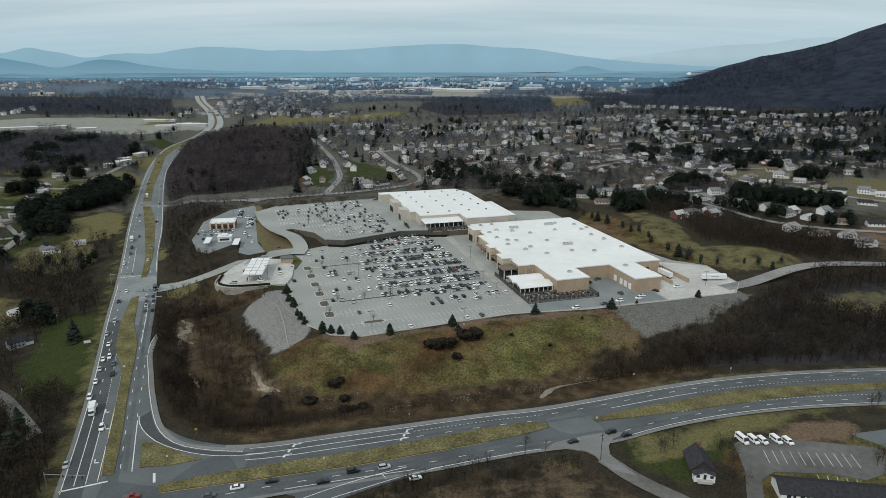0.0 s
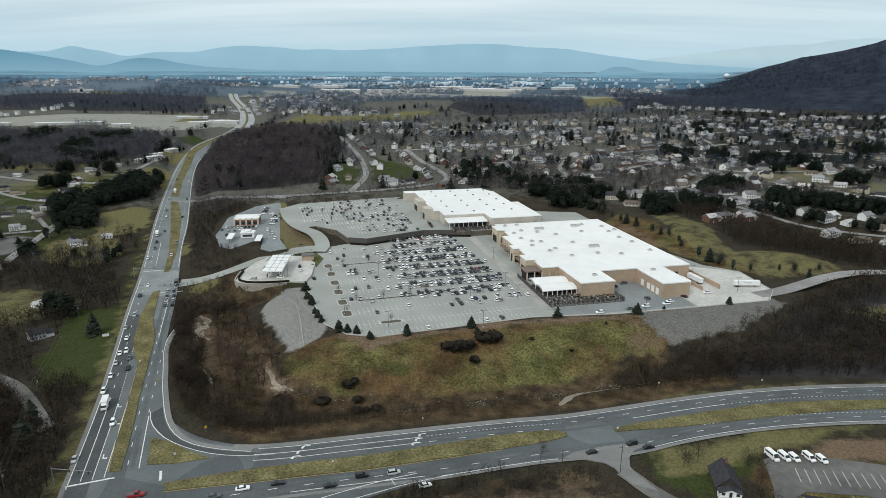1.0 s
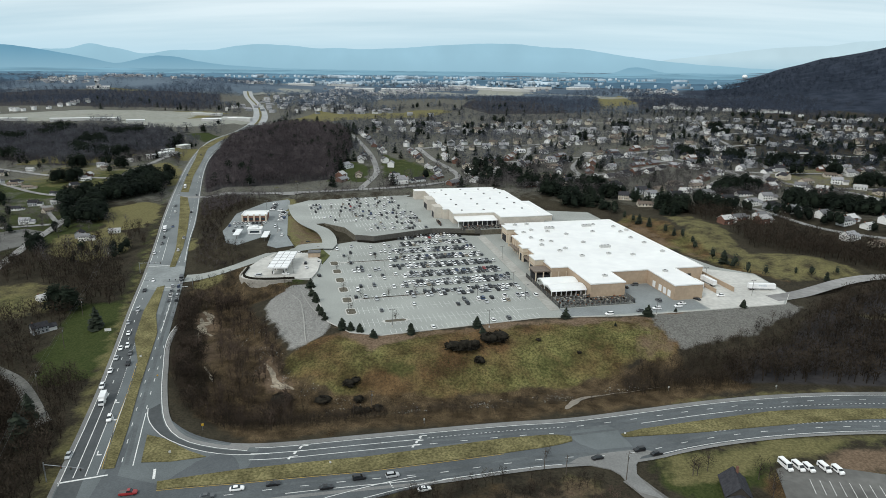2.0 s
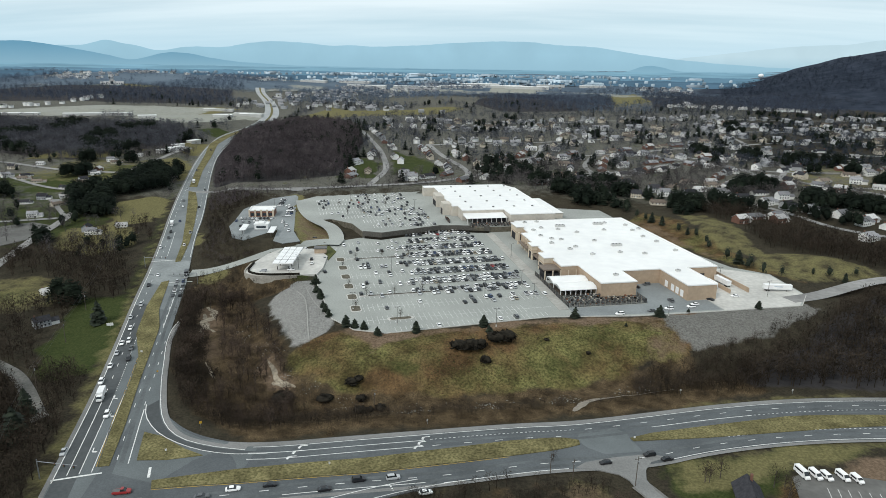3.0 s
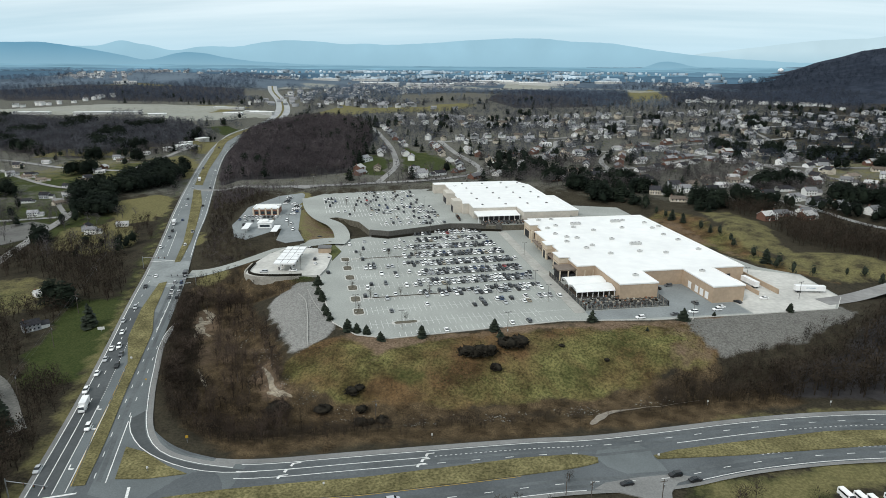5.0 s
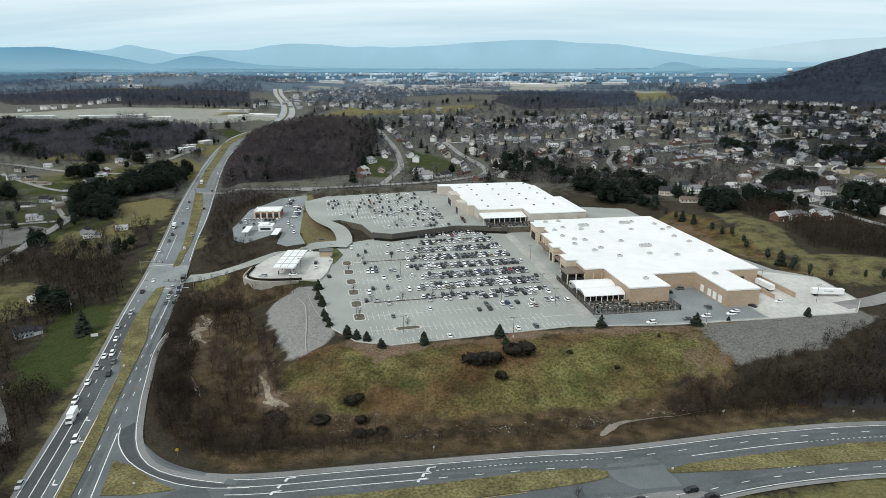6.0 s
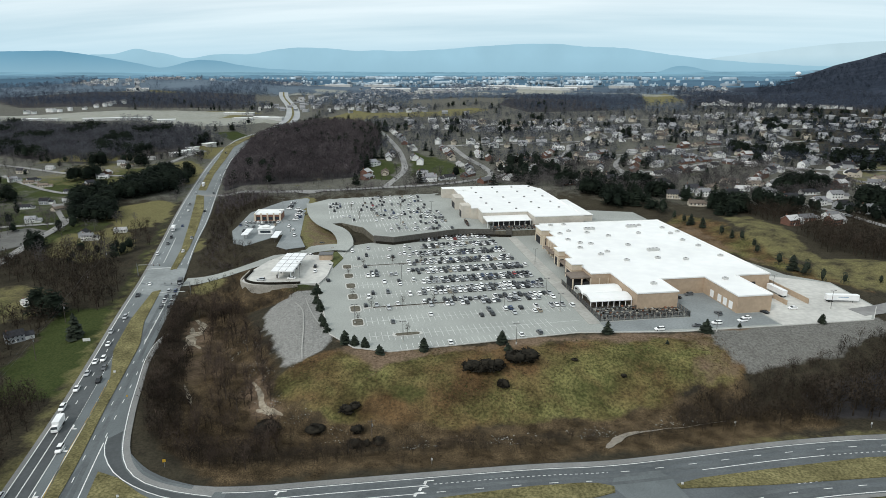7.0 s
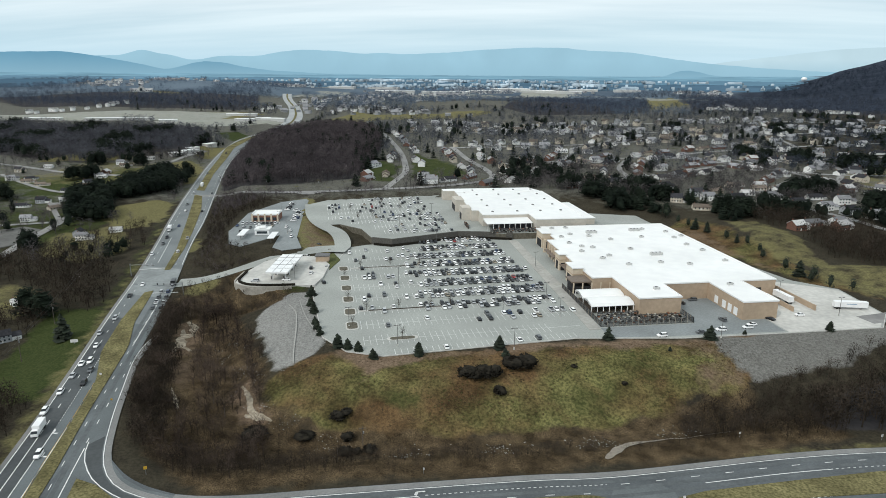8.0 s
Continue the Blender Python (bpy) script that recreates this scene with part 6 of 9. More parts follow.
def gable(bm, x0, x1, y0, y1, z, rise, eave=0.5, thick=0.22):
    """A gable roof with its ridge along x."""
    m, e = (y0 + y1) / 2, eave
    drop = rise * e / ((y1 - y0) / 2)
    top = [(y0 - e, z - drop), (m, z + rise), (y1 + e, z - drop)]
    low = [(y1 + e, z - drop - thick), (m, z + rise - thick), (y0 - e, z - drop - thick)]
    A = [bm.verts.new((x0 - e, y, h)) for y, h in top + low]
    B = [bm.verts.new((x1 + e, y, h)) for y, h in top + low]
    for k in range(6):
        bm.faces.new((A[k], A[(k + 1) % 6], B[(k + 1) % 6], B[k]))
    for s in (A[::-1], B):
        bm.faces.new((s[0], s[1], s[4], s[5]))
        bm.faces.new((s[1], s[2], s[3], s[4]))
    bmesh.ops.recalc_face_normals(bm, faces=bm.faces)
    return bm


def gabled_body(bm, x0, x1, y0, y1, z, rise):
    m = (y0 + y1) / 2
    prof = [(y0, -1.2), (y1, -1.2), (y1, z), (m, z + rise - 0.24), (y0, z)]
    A = [bm.verts.new((x0, y, h)) for y, h in prof]
    B = [bm.verts.new((x1, y, h)) for y, h in prof]
    for k in range(5):
        bm.faces.new((A[k], A[(k + 1) % 5], B[(k + 1) % 5], B[k]))
    bm.faces.new(A[::-1])
    bm.faces.new(B)
    bmesh.ops.recalc_face_normals(bm, faces=bm.faces)
    return bm


def house(wall, roof, L_, D, h, rise, wing):
    """A gabled house with a lower wing, chimney, windows and door; its front faces -y."""
    hs = thing("house", f"{wall} {'one' if h < 4 else 'two'}-storey house with a {roof} shingle roof", "house", "houses of the suburb")
    part("wall", gabled_body(bmesh.new(), -L_ / 2, L_ / 2, -D / 2, D / 2, h, rise), WALLS[wall], hs)
    part("roof", gable(bmesh.new(), -L_ / 2, L_ / 2, -D / 2, D / 2, h, rise), SHINGLE[roof], hs)
    if wing:
        part("wing", gabled_body(bmesh.new(), L_ / 2 + 0.003, L_ / 2 + wing, -D / 2 + 0.8, D / 2 - 1.2, h * 0.62, rise * 0.75), WALLS["white" if wall == "grey" else wall], hs)
        part("wing_roof", gable(bmesh.new(), L_ / 2 + 0.55, L_ / 2 + wing, -D / 2 + 0.8, D / 2 - 1.2, h * 0.62, rise * 0.75), SHINGLE[roof], hs)
        part("garage_door", boxes((L_ / 2 + 1.0, L_ / 2 + wing - 0.8, -D / 2 + 0.72, -D / 2 + 0.82, 0.1, 2.3)), FRAME, hs)
    part("chimney", boxes((-L_ / 2 + 1.2, -L_ / 2 + 2.1, 0.6, 1.4, h, h + rise + 1.0)), WALLS["brick"], hs)
    for zz in ((1.0,) if h < 4 else (1.0, 3.7)):
        for x in np.linspace(-L_ / 2 + 1.8, L_ / 2 - 1.8, 4):
            if zz < 2 and abs(x) < 1.2:
                continue
            for sgn in (-1,):
                part("window", boxes((x - 0.55, x + 0.55, sgn * D / 2 - 0.05, sgn * D / 2 + 0.05, zz, zz + 1.4)), WINDOW, hs)
    part("door", boxes((-0.5, 0.5, -D / 2 - 0.05, -D / 2 + 0.05, 0.05, 2.15)), FRAME, hs)
    return hs


HOUSES = [house(*v) for v in (("white", "grey", 12, 8.5, 5.4, 2.8, 6), ("cream", "brown", 14, 8.5, 3.0, 2.4, 6), ("brick", "grey", 15, 9, 3.0, 2.6, 5), ("grey", "dark", 12, 9, 5.4, 3.0, 6), ("white", "pale", 13, 8.5, 3.1, 2.5, 0), ("brick", "pale", 12, 9, 5.3, 3.0, 6), ("cream", "dark", 11, 8.5, 5.3, 3.2, 5), ("white", "dark", 14, 8, 3.0, 2.5, 5))]
FIRST = set()
SITES = []


def put_house(x, y, turn, k, size=1.0):
    z = gz(x, y) + 0.2
    m = pose(x, y, z, 0, 0, turn) @ Matrix.Scale(size, 4)
    SITES.append((x, y))
    if k not in FIRST:
        FIRST.add(k)
        HOUSES[k].matrix_world = m @ Matrix.Scale(0.9, 4)
        return HOUSES[k]
    return copy_thing(HOUSES[k], m)


hr = random.Random(11)
KNOWN = [(153, 645, 10, 0), (193, 668, 5, 4), (207, 652, 8, 0), (225, 640, 12, 7), (240, 618, 20, 0), (252, 604, 25, 3), (266, 592, 28, 0), (285, 575, 30, 0), (300, 560, 30, 5), (139, 610, 0, 1), (163, 613, 5, 0), (190, 705, 20, 1), (216, 710, 12, 4), (283, 682, 30, 5), (300, 672, 30, 7), (124, 634, -10, 6), (146, 660, 15, 3), (210, 566, 20, 2), (228, 565, 25, 0), (193, 548, 30, 5), (-179, 745, 60, 0), (-167, 672, 75, 2), (-172, 690, 80, 5), (-111, 682, 20, 0), (33, 905, 15, 4), (66, 912, -20, 4), (67, 790, 10, 1), (34, 668, 20, 5), (76, 703, 40, 6), (97, 678, 10, 2), (122, 682, 30, 3), (188, 870, 15, 2), (250, 1010, 20, 0), (290, 1003, 10, 1), (245, 655, 10, 7), (262, 640, 10, 0), (330, 560, 30, 0),
         (-518, 618, 60, 0), (-500, 622, 60, 7), (-402, 533, 40, 4), (-408, 553, 40, 4), (-392, 490, 20, 0), (-318, 455, 20, 0), (-326, 462, 110, 3), (-306, 476, 24, 4), (-434, 640, 30, 4), (-428, 611, 60, 3), (-457, 705, 20, 0), (-418, 797, 30, 4), (-440, 655, 100, 5), (-470, 600, 30, 1), (-272, 344, 60, 4), (-244, 300, 50, 3)]
KNOWN += [(376, 690, -20, 4), (419, 645, -25, 0), (431, 634, -25, 4), (394, 602, -25, 7), (333, 717, 30, 1), (365, 715, -20, 0), (323, 754, 40, 4), (290, 788, 50, 0), (314, 773, 40, 7), (210, 692, 10, 1), (274, 509, 30, 0), (226, 555, 30, 5), (324, 529, -15, 1), (352, 521, -10, 7), (306, 463, 10, 0), (309, 488, 10, 4), (288, 494, 20, 1), (452, 726, -20, 4), (478, 867, 0, 0), (394, 845, 10, 4), (428, 847, 0, 7), (292, 552, 30, 0), (307, 543, 30, 4),
          (-431, 530, 20, 7), (-437, 640, 30, 0), (-425, 604, 20, 1), (-428, 582, 10, 7), (-522, 676, 10, 4), (-446, 746, 20, 4), (-445, 694, 40, 1), (-540, 655, 10, 6), (-494, 611, 25, 1), (-397, 526, 70, 1), (-424, 545, 15, 3), (-355, 622, 25, 1)]
for x, y, t, k in KNOWN:
    put_house(x, y, t, k, 0.72 if x < -200 else 1.0)
FAR_SITES = []
for line, w in STREETS:
    p = resample(line, max(3, int(np.hypot(*np.diff(np.array(line), axis=0).T).sum() / 21)))
    tan_ = np.gradient(p, axis=0)
    for (x, y), (tx, ty) in zip(p, tan_):
        n = math.hypot(tx, ty)
        for s in (-1, 1):
            off_ = w / 2 + hr.uniform(10, 17)
            hx, hy = x + s * ty / n * off_ + hr.uniform(-3, 3), y - s * tx / n * off_ + hr.uniform(-3, 3)
            if hr.random() < (0.5 if hx > 0.27 * hy and hy > 820 else 0.22) or hy < 640 - 0.2 * hx or (hx < -90 and float(poly_dist(np.array([hx]), np.array([hy]), WOODS[0])[0]) < 14) or (hx < -230 and hy > 600):
                continue
            if min((math.hypot(hx - a, hy - b) for a, b in SITES + FAR_SITES), default=99) < 17:
                continue
            if min(float(line_dist(np.array([hx]), np.array([hy]), ln)[0]) - ww / 2 for ln, ww in STREETS) < 6:
                continue
            if hy < 1010 and len(SITES) < 240:
                put_house(hx, hy, math.degrees(math.atan2(ty, tx)) + (0 if s > 0 else 180) + hr.uniform(-12, 12), hr.choices(range(8), (6, 3, 3, 3, 6, 3, 3, 5))[0])
            else:
                FAR_SITES.append((hx, hy))


def far_houses(name, sites, wallmat, roofmat, seed, size=(11, 8, 4.5, 2.6)):
    r = np.random.default_rng(seed)
    s = np.array(sites, float)
    z = ground_z(s[:, 0], s[:, 1])
    L_, D, h, rise = size
    bv = np.array([(x, y, zz) for zz in (-1.5, h) for x, y in ((-L_ / 2, -D / 2), (L_ / 2, -D / 2), (L_ / 2, D / 2), (-L_ / 2, D / 2))] + [(-L_ / 2, 0, h + rise - 0.2), (L_ / 2, 0, h + rise - 0.2)])
    bf = np.array([(0, 1, 5), (0, 5, 4), (1, 2, 6), (1, 6, 5), (2, 3, 7), (2, 7, 6), (3, 0, 4), (3, 4, 7), (4, 7, 8), (5, 9, 6)])
    e = 0.6
    rv = np.array([(-L_ / 2 - e, -D / 2 - e, h - 0.3), (L_ / 2 + e, -D / 2 - e, h - 0.3), (L_ / 2 + e, 0, h + rise), (-L_ / 2 - e, 0, h + rise), (-L_ / 2 - e, D / 2 + e, h - 0.3), (L_ / 2 + e, D / 2 + e, h - 0.3)])
    rf = np.array([(0, 1, 2), (0, 2, 3), (3, 2, 5), (3, 5, 4)])
    for nm, tv, tf, m, lab in ((name, bv, bf, wallmat, "rows of distant suburban house walls"), (name + "_roofs", rv, rf, roofmat, "rows of distant suburban house roofs")):
        V, F = place_all([(tv, tf)], np.zeros(len(s), int), s[:, 0], s[:, 1], z, r.uniform(0.8, 1.25, len(s)), r.choice([0.3, 0.3 + 1.571], len(s)) + r.uniform(-0.4, 0.4, len(s)))
        tagged(mesh_np(nm, V, F, m), lab, "houses", kind="stuff")


def place_all(templates, pick, x, y, z, scale, turn, squash=None):
    """Joins turned and scaled copies of templates (vertices, triangles) into one pair of arrays."""
    Vs, Fs, base = [], [], 0
    for k, (tv, tf) in enumerate(templates):
        i = np.nonzero(pick == k)[0]
        if not len(i):
            continue
        c, s = np.cos(turn[i])[:, None], np.sin(turn[i])[:, None]
        sc = scale[i][:, None]
        vx = (tv[None, :, 0] * c - tv[None, :, 1] * s) * sc + x[i][:, None]
        vy = (tv[None, :, 0] * s + tv[None, :, 1] * c) * sc + y[i][:, None]
        vz = tv[None, :, 2] * sc * (squash[i][:, None] if squash is not None else 1.0) + z[i][:, None]
        Vs.append(np.stack([vx, vy, vz], -1).reshape(-1, 3))
        Fs.append((tf[None] + (np.arange(len(i)) * len(tv))[:, None, None] + base).reshape(-1, 3))
        base += len(i) * len(tv)
    return np.concatenate(Vs), np.concatenate(Fs)


fr = np.random.default_rng(5)
nf = 900
fx, fy = fr.uniform(-1500, 1500, nf * 3), fr.uniform(1350, 2450, nf * 3)
ok = (wob(fx, fy, 330, 2.5) > 0.15) & ((fx > -600) | (fy > 1900)) & (np.abs(fx) < 0.75 * fy) & (np.hypot(fx - 330, fy - 1950) > 250) & (np.degrees(np.arctan2(fx, fy)) < 15)
FAR_SITES += list(zip(fx[ok][:nf], fy[ok][:nf]))
row = [(385 + 11 * k + fr.uniform(-4, 4), 1640 - 6 * k + fr.uniform(-26, 26)) for k in range(26)] + [(690 + 12 * k + fr.uniform(-4, 4), 1395 + 2 * k + fr.uniform(-12, 12)) for k in range(22)]
row += [(-976 + 9 * k + fr.uniform(-8, 8), 1190 + 9 * k + fr.uniform(-16, 16)) for k in range(8)] + [(-925 + fr.uniform(-14, 14), 1310 + 14 * k) for k in range(9)]
fs = np.array(FAR_SITES)
half = fr.random(len(fs))
half = np.where((fs[:, 1] > 1300) & (half >= 0.4) & (half < 0.7), 0.9, half)
far_houses("distant_houses", fs[half < 0.4], WALLS["white"], SHINGLE["grey"], 1)
far_houses("distant_houses_brick", fs[(half >= 0.4) & (half < 0.7)], WALLS["cream"], SHINGLE["brown"], 2)
far_houses("distant_houses_grey", fs[half >= 0.7], WALLS["grey"], SHINGLE["grey"], 3)


far_houses("distant_townhouses", np.array(row), WALLS["white"], SHINGLE["pale"], 4, (9, 7, 4.5, 2.0))


def far_hall(x, y, L_, D, h, turn, roof=None):
    """A long distant warehouse: walls, white roof."""
    wh = thing("warehouse", "long low distant warehouse with a white flat roof", "warehouse", "distant warehouses")
    part("wall", boxes((-L_ / 2, L_ / 2, -D / 2, D / 2, -6, h)), STEELPALE, wh)
    part("roof", boxes((-L_ / 2 - 0.5, L_ / 2 + 0.5, -D / 2 - 0.5, D / 2 + 0.5, h, h + 0.6)), roof or ROOFW, wh)
    wh.matrix_world = pose(x, y, gz(x, y), 0, 0, turn)


for x, y, L_, D, turn in ((-470, 2180, 120, 50, 5), (-310, 2230, 160, 60, 4), (-185, 2280, 110, 50, 8), (-105, 2390, 130, 70, 12), (62, 2300, 150, 60, -4), (-20, 2340, 130, 60, 0), (-560, 2380, 110, 40, 0), (-700, 2330, 90, 40, 5), (150, 2440, 100, 40, 0), (300, 2430, 90, 40, 0), (-735, 1112, 110, 14, 24), (-860, 1082, 60, 12, 14), (-640, 1108, 30, 14, 30), (-537, 1190, 34, 14, 8), (-497, 1228, 44, 16, 4), (-521, 1236, 26, 12, 10), (-590, 1290, 60, 12, 6), (-430, 774, 16, 9, 62), (-424, 792, 20, 9, 66), (-432, 815, 14, 9, 70), (-437, 868, 18, 9, 75)):
    far_hall(x, y, L_, D, 7 if y > 2000 else 3.6, turn)


def clubhouse(x, y):
    cl = thing("clubhouse", "long white hilltop building with a tall arched middle", "building")
    part("wall", gabled_body(bmesh.new(), -30, 30, -7, 7, 5, 3.5), WALLS["white"], cl)
    part("roof", gable(bmesh.new(), -30, 30, -7, 7, 5, 3.5), SHINGLE["pale"], cl)
    part("hall", boxes((-8, 8, -9, 9, -1, 9)), WALLS["white"], cl)
    part("hall_roof", loft(bmesh.new(), [[(-9, -9.5, 9), (9, -9.5, 9), (9, 9.5, 9), (-9, 9.5, 9)], [(-6, -9.5, 12), (6, -9.5, 12), (6, 9.5, 12), (-6, 9.5, 12)], [(-1.5, -9.5, 14), (1.5, -9.5, 14), (1.5, 9.5, 14), (-1.5, 9.5, 14)]]), SHINGLE["pale"], cl)
    part("hall_window", boxes((-3.5, 3.5, -9.15, -8.9, 1, 9)), WINDOW, cl, "tall dark window")
    for u in (-25, -20, -15, 14, 19, 24):
        part("window", boxes((u - 1.2, u + 1.2, -7.12, -6.9, 1, 3.4)), WINDOW, cl)
    cl.matrix_world = pose(x, y, gz(x, y) + 0.5, 0, 0, 30)


clubhouse(-1153, 1828)


def water_tower(x, y):
    wt = thing("water_tower", "white spheroid water tower on a wooded rise", "water tower")
    st = bmesh.new()
    tube(st, (0, 0, -10), (0, 0, 20), 4.0, 3.0, 12)
    part("shaft", st, WHITEW, wt)
    bl = bmesh.new()
    bmesh.ops.create_uvsphere(bl, u_segments=20, v_segments=12, radius=13, matrix=Matrix.Translation((0, 0, 28)) @ Matrix.Diagonal((1, 1, 0.75, 1)))
    part("tank", bl, WHITEW, wt)
    wt.matrix_world = pose(x, y, 76.0)


water_tower(1225, 3380)


# ---- trees ----
def bare(seed, limbs, twigs, w, spread=0.32):
    """Leafless tree 1 m high: trunk, limbs, and a haze of twigs."""
    r = np.random.default_rng(seed)
    V, F = [], []

    def spike(p, q, wd, sides=3):
        p, q = np.array(p), np.array(q)
        d = q - p
        u = np.cross(d, (0.3, 0.5, 0.8))
        u /= np.linalg.norm(u) + 1e-9
        v = np.cross(d, u)
        v /= np.linalg.norm(v) + 1e-9
        n = len(V)
        for k in range(sides):
            a = 6.2832 * k / sides
            V.append(p + wd * (math.cos(a) * u + math.sin(a) * v))
        V.append(q)
        for k in range(sides):
            F.append((n + k, n + (k + 1) % sides, n + sides))

    spike((0, 0, -0.05), (0, 0, 0.8), 0.022, 4)
    for _ in range(limbs):
        a, z0 = r.uniform(0, 6.28), r.uniform(0.18, 0.6)
        e = r.uniform(0.5, 1.0) * spread
        p, q = (0, 0, z0), (e * math.cos(a), e * math.sin(a), min(0.98, z0 + r.uniform(0.2, 0.42)))
        spike(p, q, 0.011)
    for _ in range(twigs):
        a, t = r.uniform(0, 6.28), r.uniform(0, 1)
        zc = 0.32 + 0.6 * t
        rad = spread * math.sqrt(max(0.02, 1 - ((zc - 0.6) / 0.42) ** 2)) * r.uniform(0.35, 1.0)
        p = np.array((rad * math.cos(a), rad * math.sin(a), zc))
        d = np.array((math.cos(a) * r.uniform(-0.4, 1.2), math.sin(a) * r.uniform(-0.4, 1.2), r.uniform(-0.15, 1.0))) * r.uniform(0.06, 0.15)
        s = np.array((-math.sin(a + r.uniform(-1, 1)), math.cos(a + r.uniform(-1, 1)), 0)) * w
        n = len(V)
        V.extend((p - s, p + s, p + d))
        F.append((n, n + 1, n + 2))
    return np.array(V, float), np.array(F, int)


def conifer(seed, layers, per, spread=0.2, power=0.9, rough=0.2):
    """Evergreen 1 m high: whorls of drooping sprays round a trunk."""
    r = np.random.default_rng(seed)
    V, F = [(0.02, 0, 0), (-0.01, 0.017, 0), (-0.01, -0.017, 0), (0, 0, 0.9)], [(0, 1, 3), (1, 2, 3), (2, 0, 3)]
    for k in range(layers):
        t = (k + 0.3) / layers
        z = 0.06 + 0.92 * t
        R_ = spread * (1 - t) ** power + 0.01
        for j in range(per):
            a = 6.2832 * (j + r.uniform(-0.35, 0.35)) / per + k * 0.7
            rr = R_ * r.uniform(0.95 - rough, 0.95 + rough)
            wd = rr * 0.55 + 0.012
            c, s = math.cos(a), math.sin(a)
            n = len(V)
            lift = r.uniform(-0.02, 0.02)
            z_ = z
            z = z + r.uniform(-0.5, 0.5) * rough * 0.12
            V.extend([(0.12 * rr * c, 0.12 * rr * s, z + 0.06), (rr * 0.65 * c - wd * s, rr * 0.65 * s + wd * c, z - 0.02 + lift), (rr * 0.65 * c + wd * s, rr * 0.65 * s - wd * c, z - 0.02 + lift), (rr * c, rr * s, z - 0.045 + lift)])
            z = z_
            F.extend([(n, n + 1, n + 2), (n + 1, n + 3, n + 2)])
    return np.array(V, float), np.array(F, int)


def leafy(seed, n, w=0.1):
    """Rounded evergreen or dense shrub 1 m high: leaf sprays over an uneven ball."""
    r = np.random.default_rng(seed)
    V, F = [], []
    for _ in range(n):
        d = r.normal(size=3)
        d /= np.linalg.norm(d)
        d[2] = abs(d[2]) * 1.0 - 0.25
        k = r.uniform(0.75, 1.05) * (1 + 0.18 * math.sin(3 * math.atan2(d[1], d[0]) + seed) + 0.1 * math.sin(7 * d[2] + seed))
        p = np.array((0.42 * d[0], 0.42 * d[1], 0.45 + 0.5 * d[2])) * (k, k, 1)
        a, b = r.normal(size=3), r.normal(size=3)
        a, b = a / np.linalg.norm(a) * w, b / np.linalg.norm(b) * w
        m = len(V)
        V.extend((p, p + a, p + b))
        F.append((m, m + 1, m + 2))
    return np.array(V, float), np.array(F, int)


def crown(seed, fine, sprays, w, gap=0.28):
    """Tree crown seen from afar, 1 m high: an uneven mass with ragged sprays standing out of it."""
    r = np.random.default_rng(seed)
    bm = bmesh.new()
    bmesh.ops.create_icosphere(bm, subdivisions=fine, radius=1.0)
    V = np.array([v.co for v in bm.verts], float)
    F = [tuple(v.index for v in f.verts) for f in bm.faces]
    bm.free()
    a = r.uniform(0, 6.28, 3)
    k = 1 + gap * (np.sin(2.3 * V[:, 0] + a[0]) * np.sin(2.9 * V[:, 1] + a[1]) + 0.5 * np.sin(4.1 * V[:, 2] + a[2])) + r.uniform(-0.14, 0.14, len(V))
    V = V * k[:, None] * (0.36, 0.36, 0.42) + (0, 0, 0.5)
    V = list(V)
    for _ in range(sprays):
        d = r.normal(size=3)
        d /= np.linalg.norm(d)
        d[2] = abs(d[2]) - 0.3
        p = np.array((0.36 * d[0], 0.36 * d[1], 0.5 + 0.42 * d[2])) * r.uniform(0.85, 1.12)
        q, s = r.normal(size=3), r.normal(size=3)
        n = len(V)
        V.extend((p, p + q / np.linalg.norm(q) * w, p + s / np.linalg.norm(s) * w))
        F.append((n, n + 1, n + 2))
    return np.array(V, float), np.array(F, int)


def pine_mass(seed):
    """Old pine or cedar seen from afar, 1 m high: a tapering ragged mass of sprays round a dark core."""
    r = np.random.default_rng(seed)
    V, F = crown(seed, 1, 0, 0.1, 0.25)
    V = (V - (0, 0, 0.5)) * (0.72, 0.72, 0.9) + (0, 0, 0.48)
    V, F = list(V), [tuple(f) for f in F]
    for _ in range(105):
        t, a = r.uniform(0, 1) ** 0.8, r.uniform(0, 6.28)
        wide = 0.36 * (1 - t ** 2.2) ** 0.6 * r.uniform(0.7, 1.15) * (1 + 0.2 * math.sin(3 * a + seed))
        p = np.array((wide * math.cos(a), wide * math.sin(a), 0.08 + 0.9 * t))
        out = np.array((math.cos(a), math.sin(a), r.uniform(-0.5, 0.3))) * r.uniform(0.06, 0.14)
        side = np.array((-math.sin(a), math.cos(a), r.uniform(-0.4, 0.4))) * r.uniform(0.05, 0.11)
        n = len(V)
        V.extend((p - side, p + side, p + out))
        F.append((n, n + 1, n + 2))
    return np.array(V, float), np.array(F, int)


BARE_NEAR = [bare(s, 14, 210, 0.009) for s in range(6)]
BARE_MID = [bare(20 + s, 7, 110, 0.021, 0.36) for s in range(6)]
BARE_FAR = [bare(40 + s, 2, 44, 0.062, 0.44) for s in range(8)]
BARE_WOOD = [bare(140 + s, 5, 74, 0.034, 0.40) for s in range(8)]
BRUSH = [bare(60 + s, 5, 80, 0.018, 0.5) for s in range(5)]
CON_NEAR = [conifer(s, 13, 9, 0.40 + 0.03 * s, 0.45 + 0.06 * s, 0.5) for s in range(4)]
CON_FAR = [conifer(10 + s, 7, 6, 0.38, 0.7) for s in range(4)]
BUSHES = [crown(200 + s, 2, 210, 0.19, 0.38) for s in range(4)]
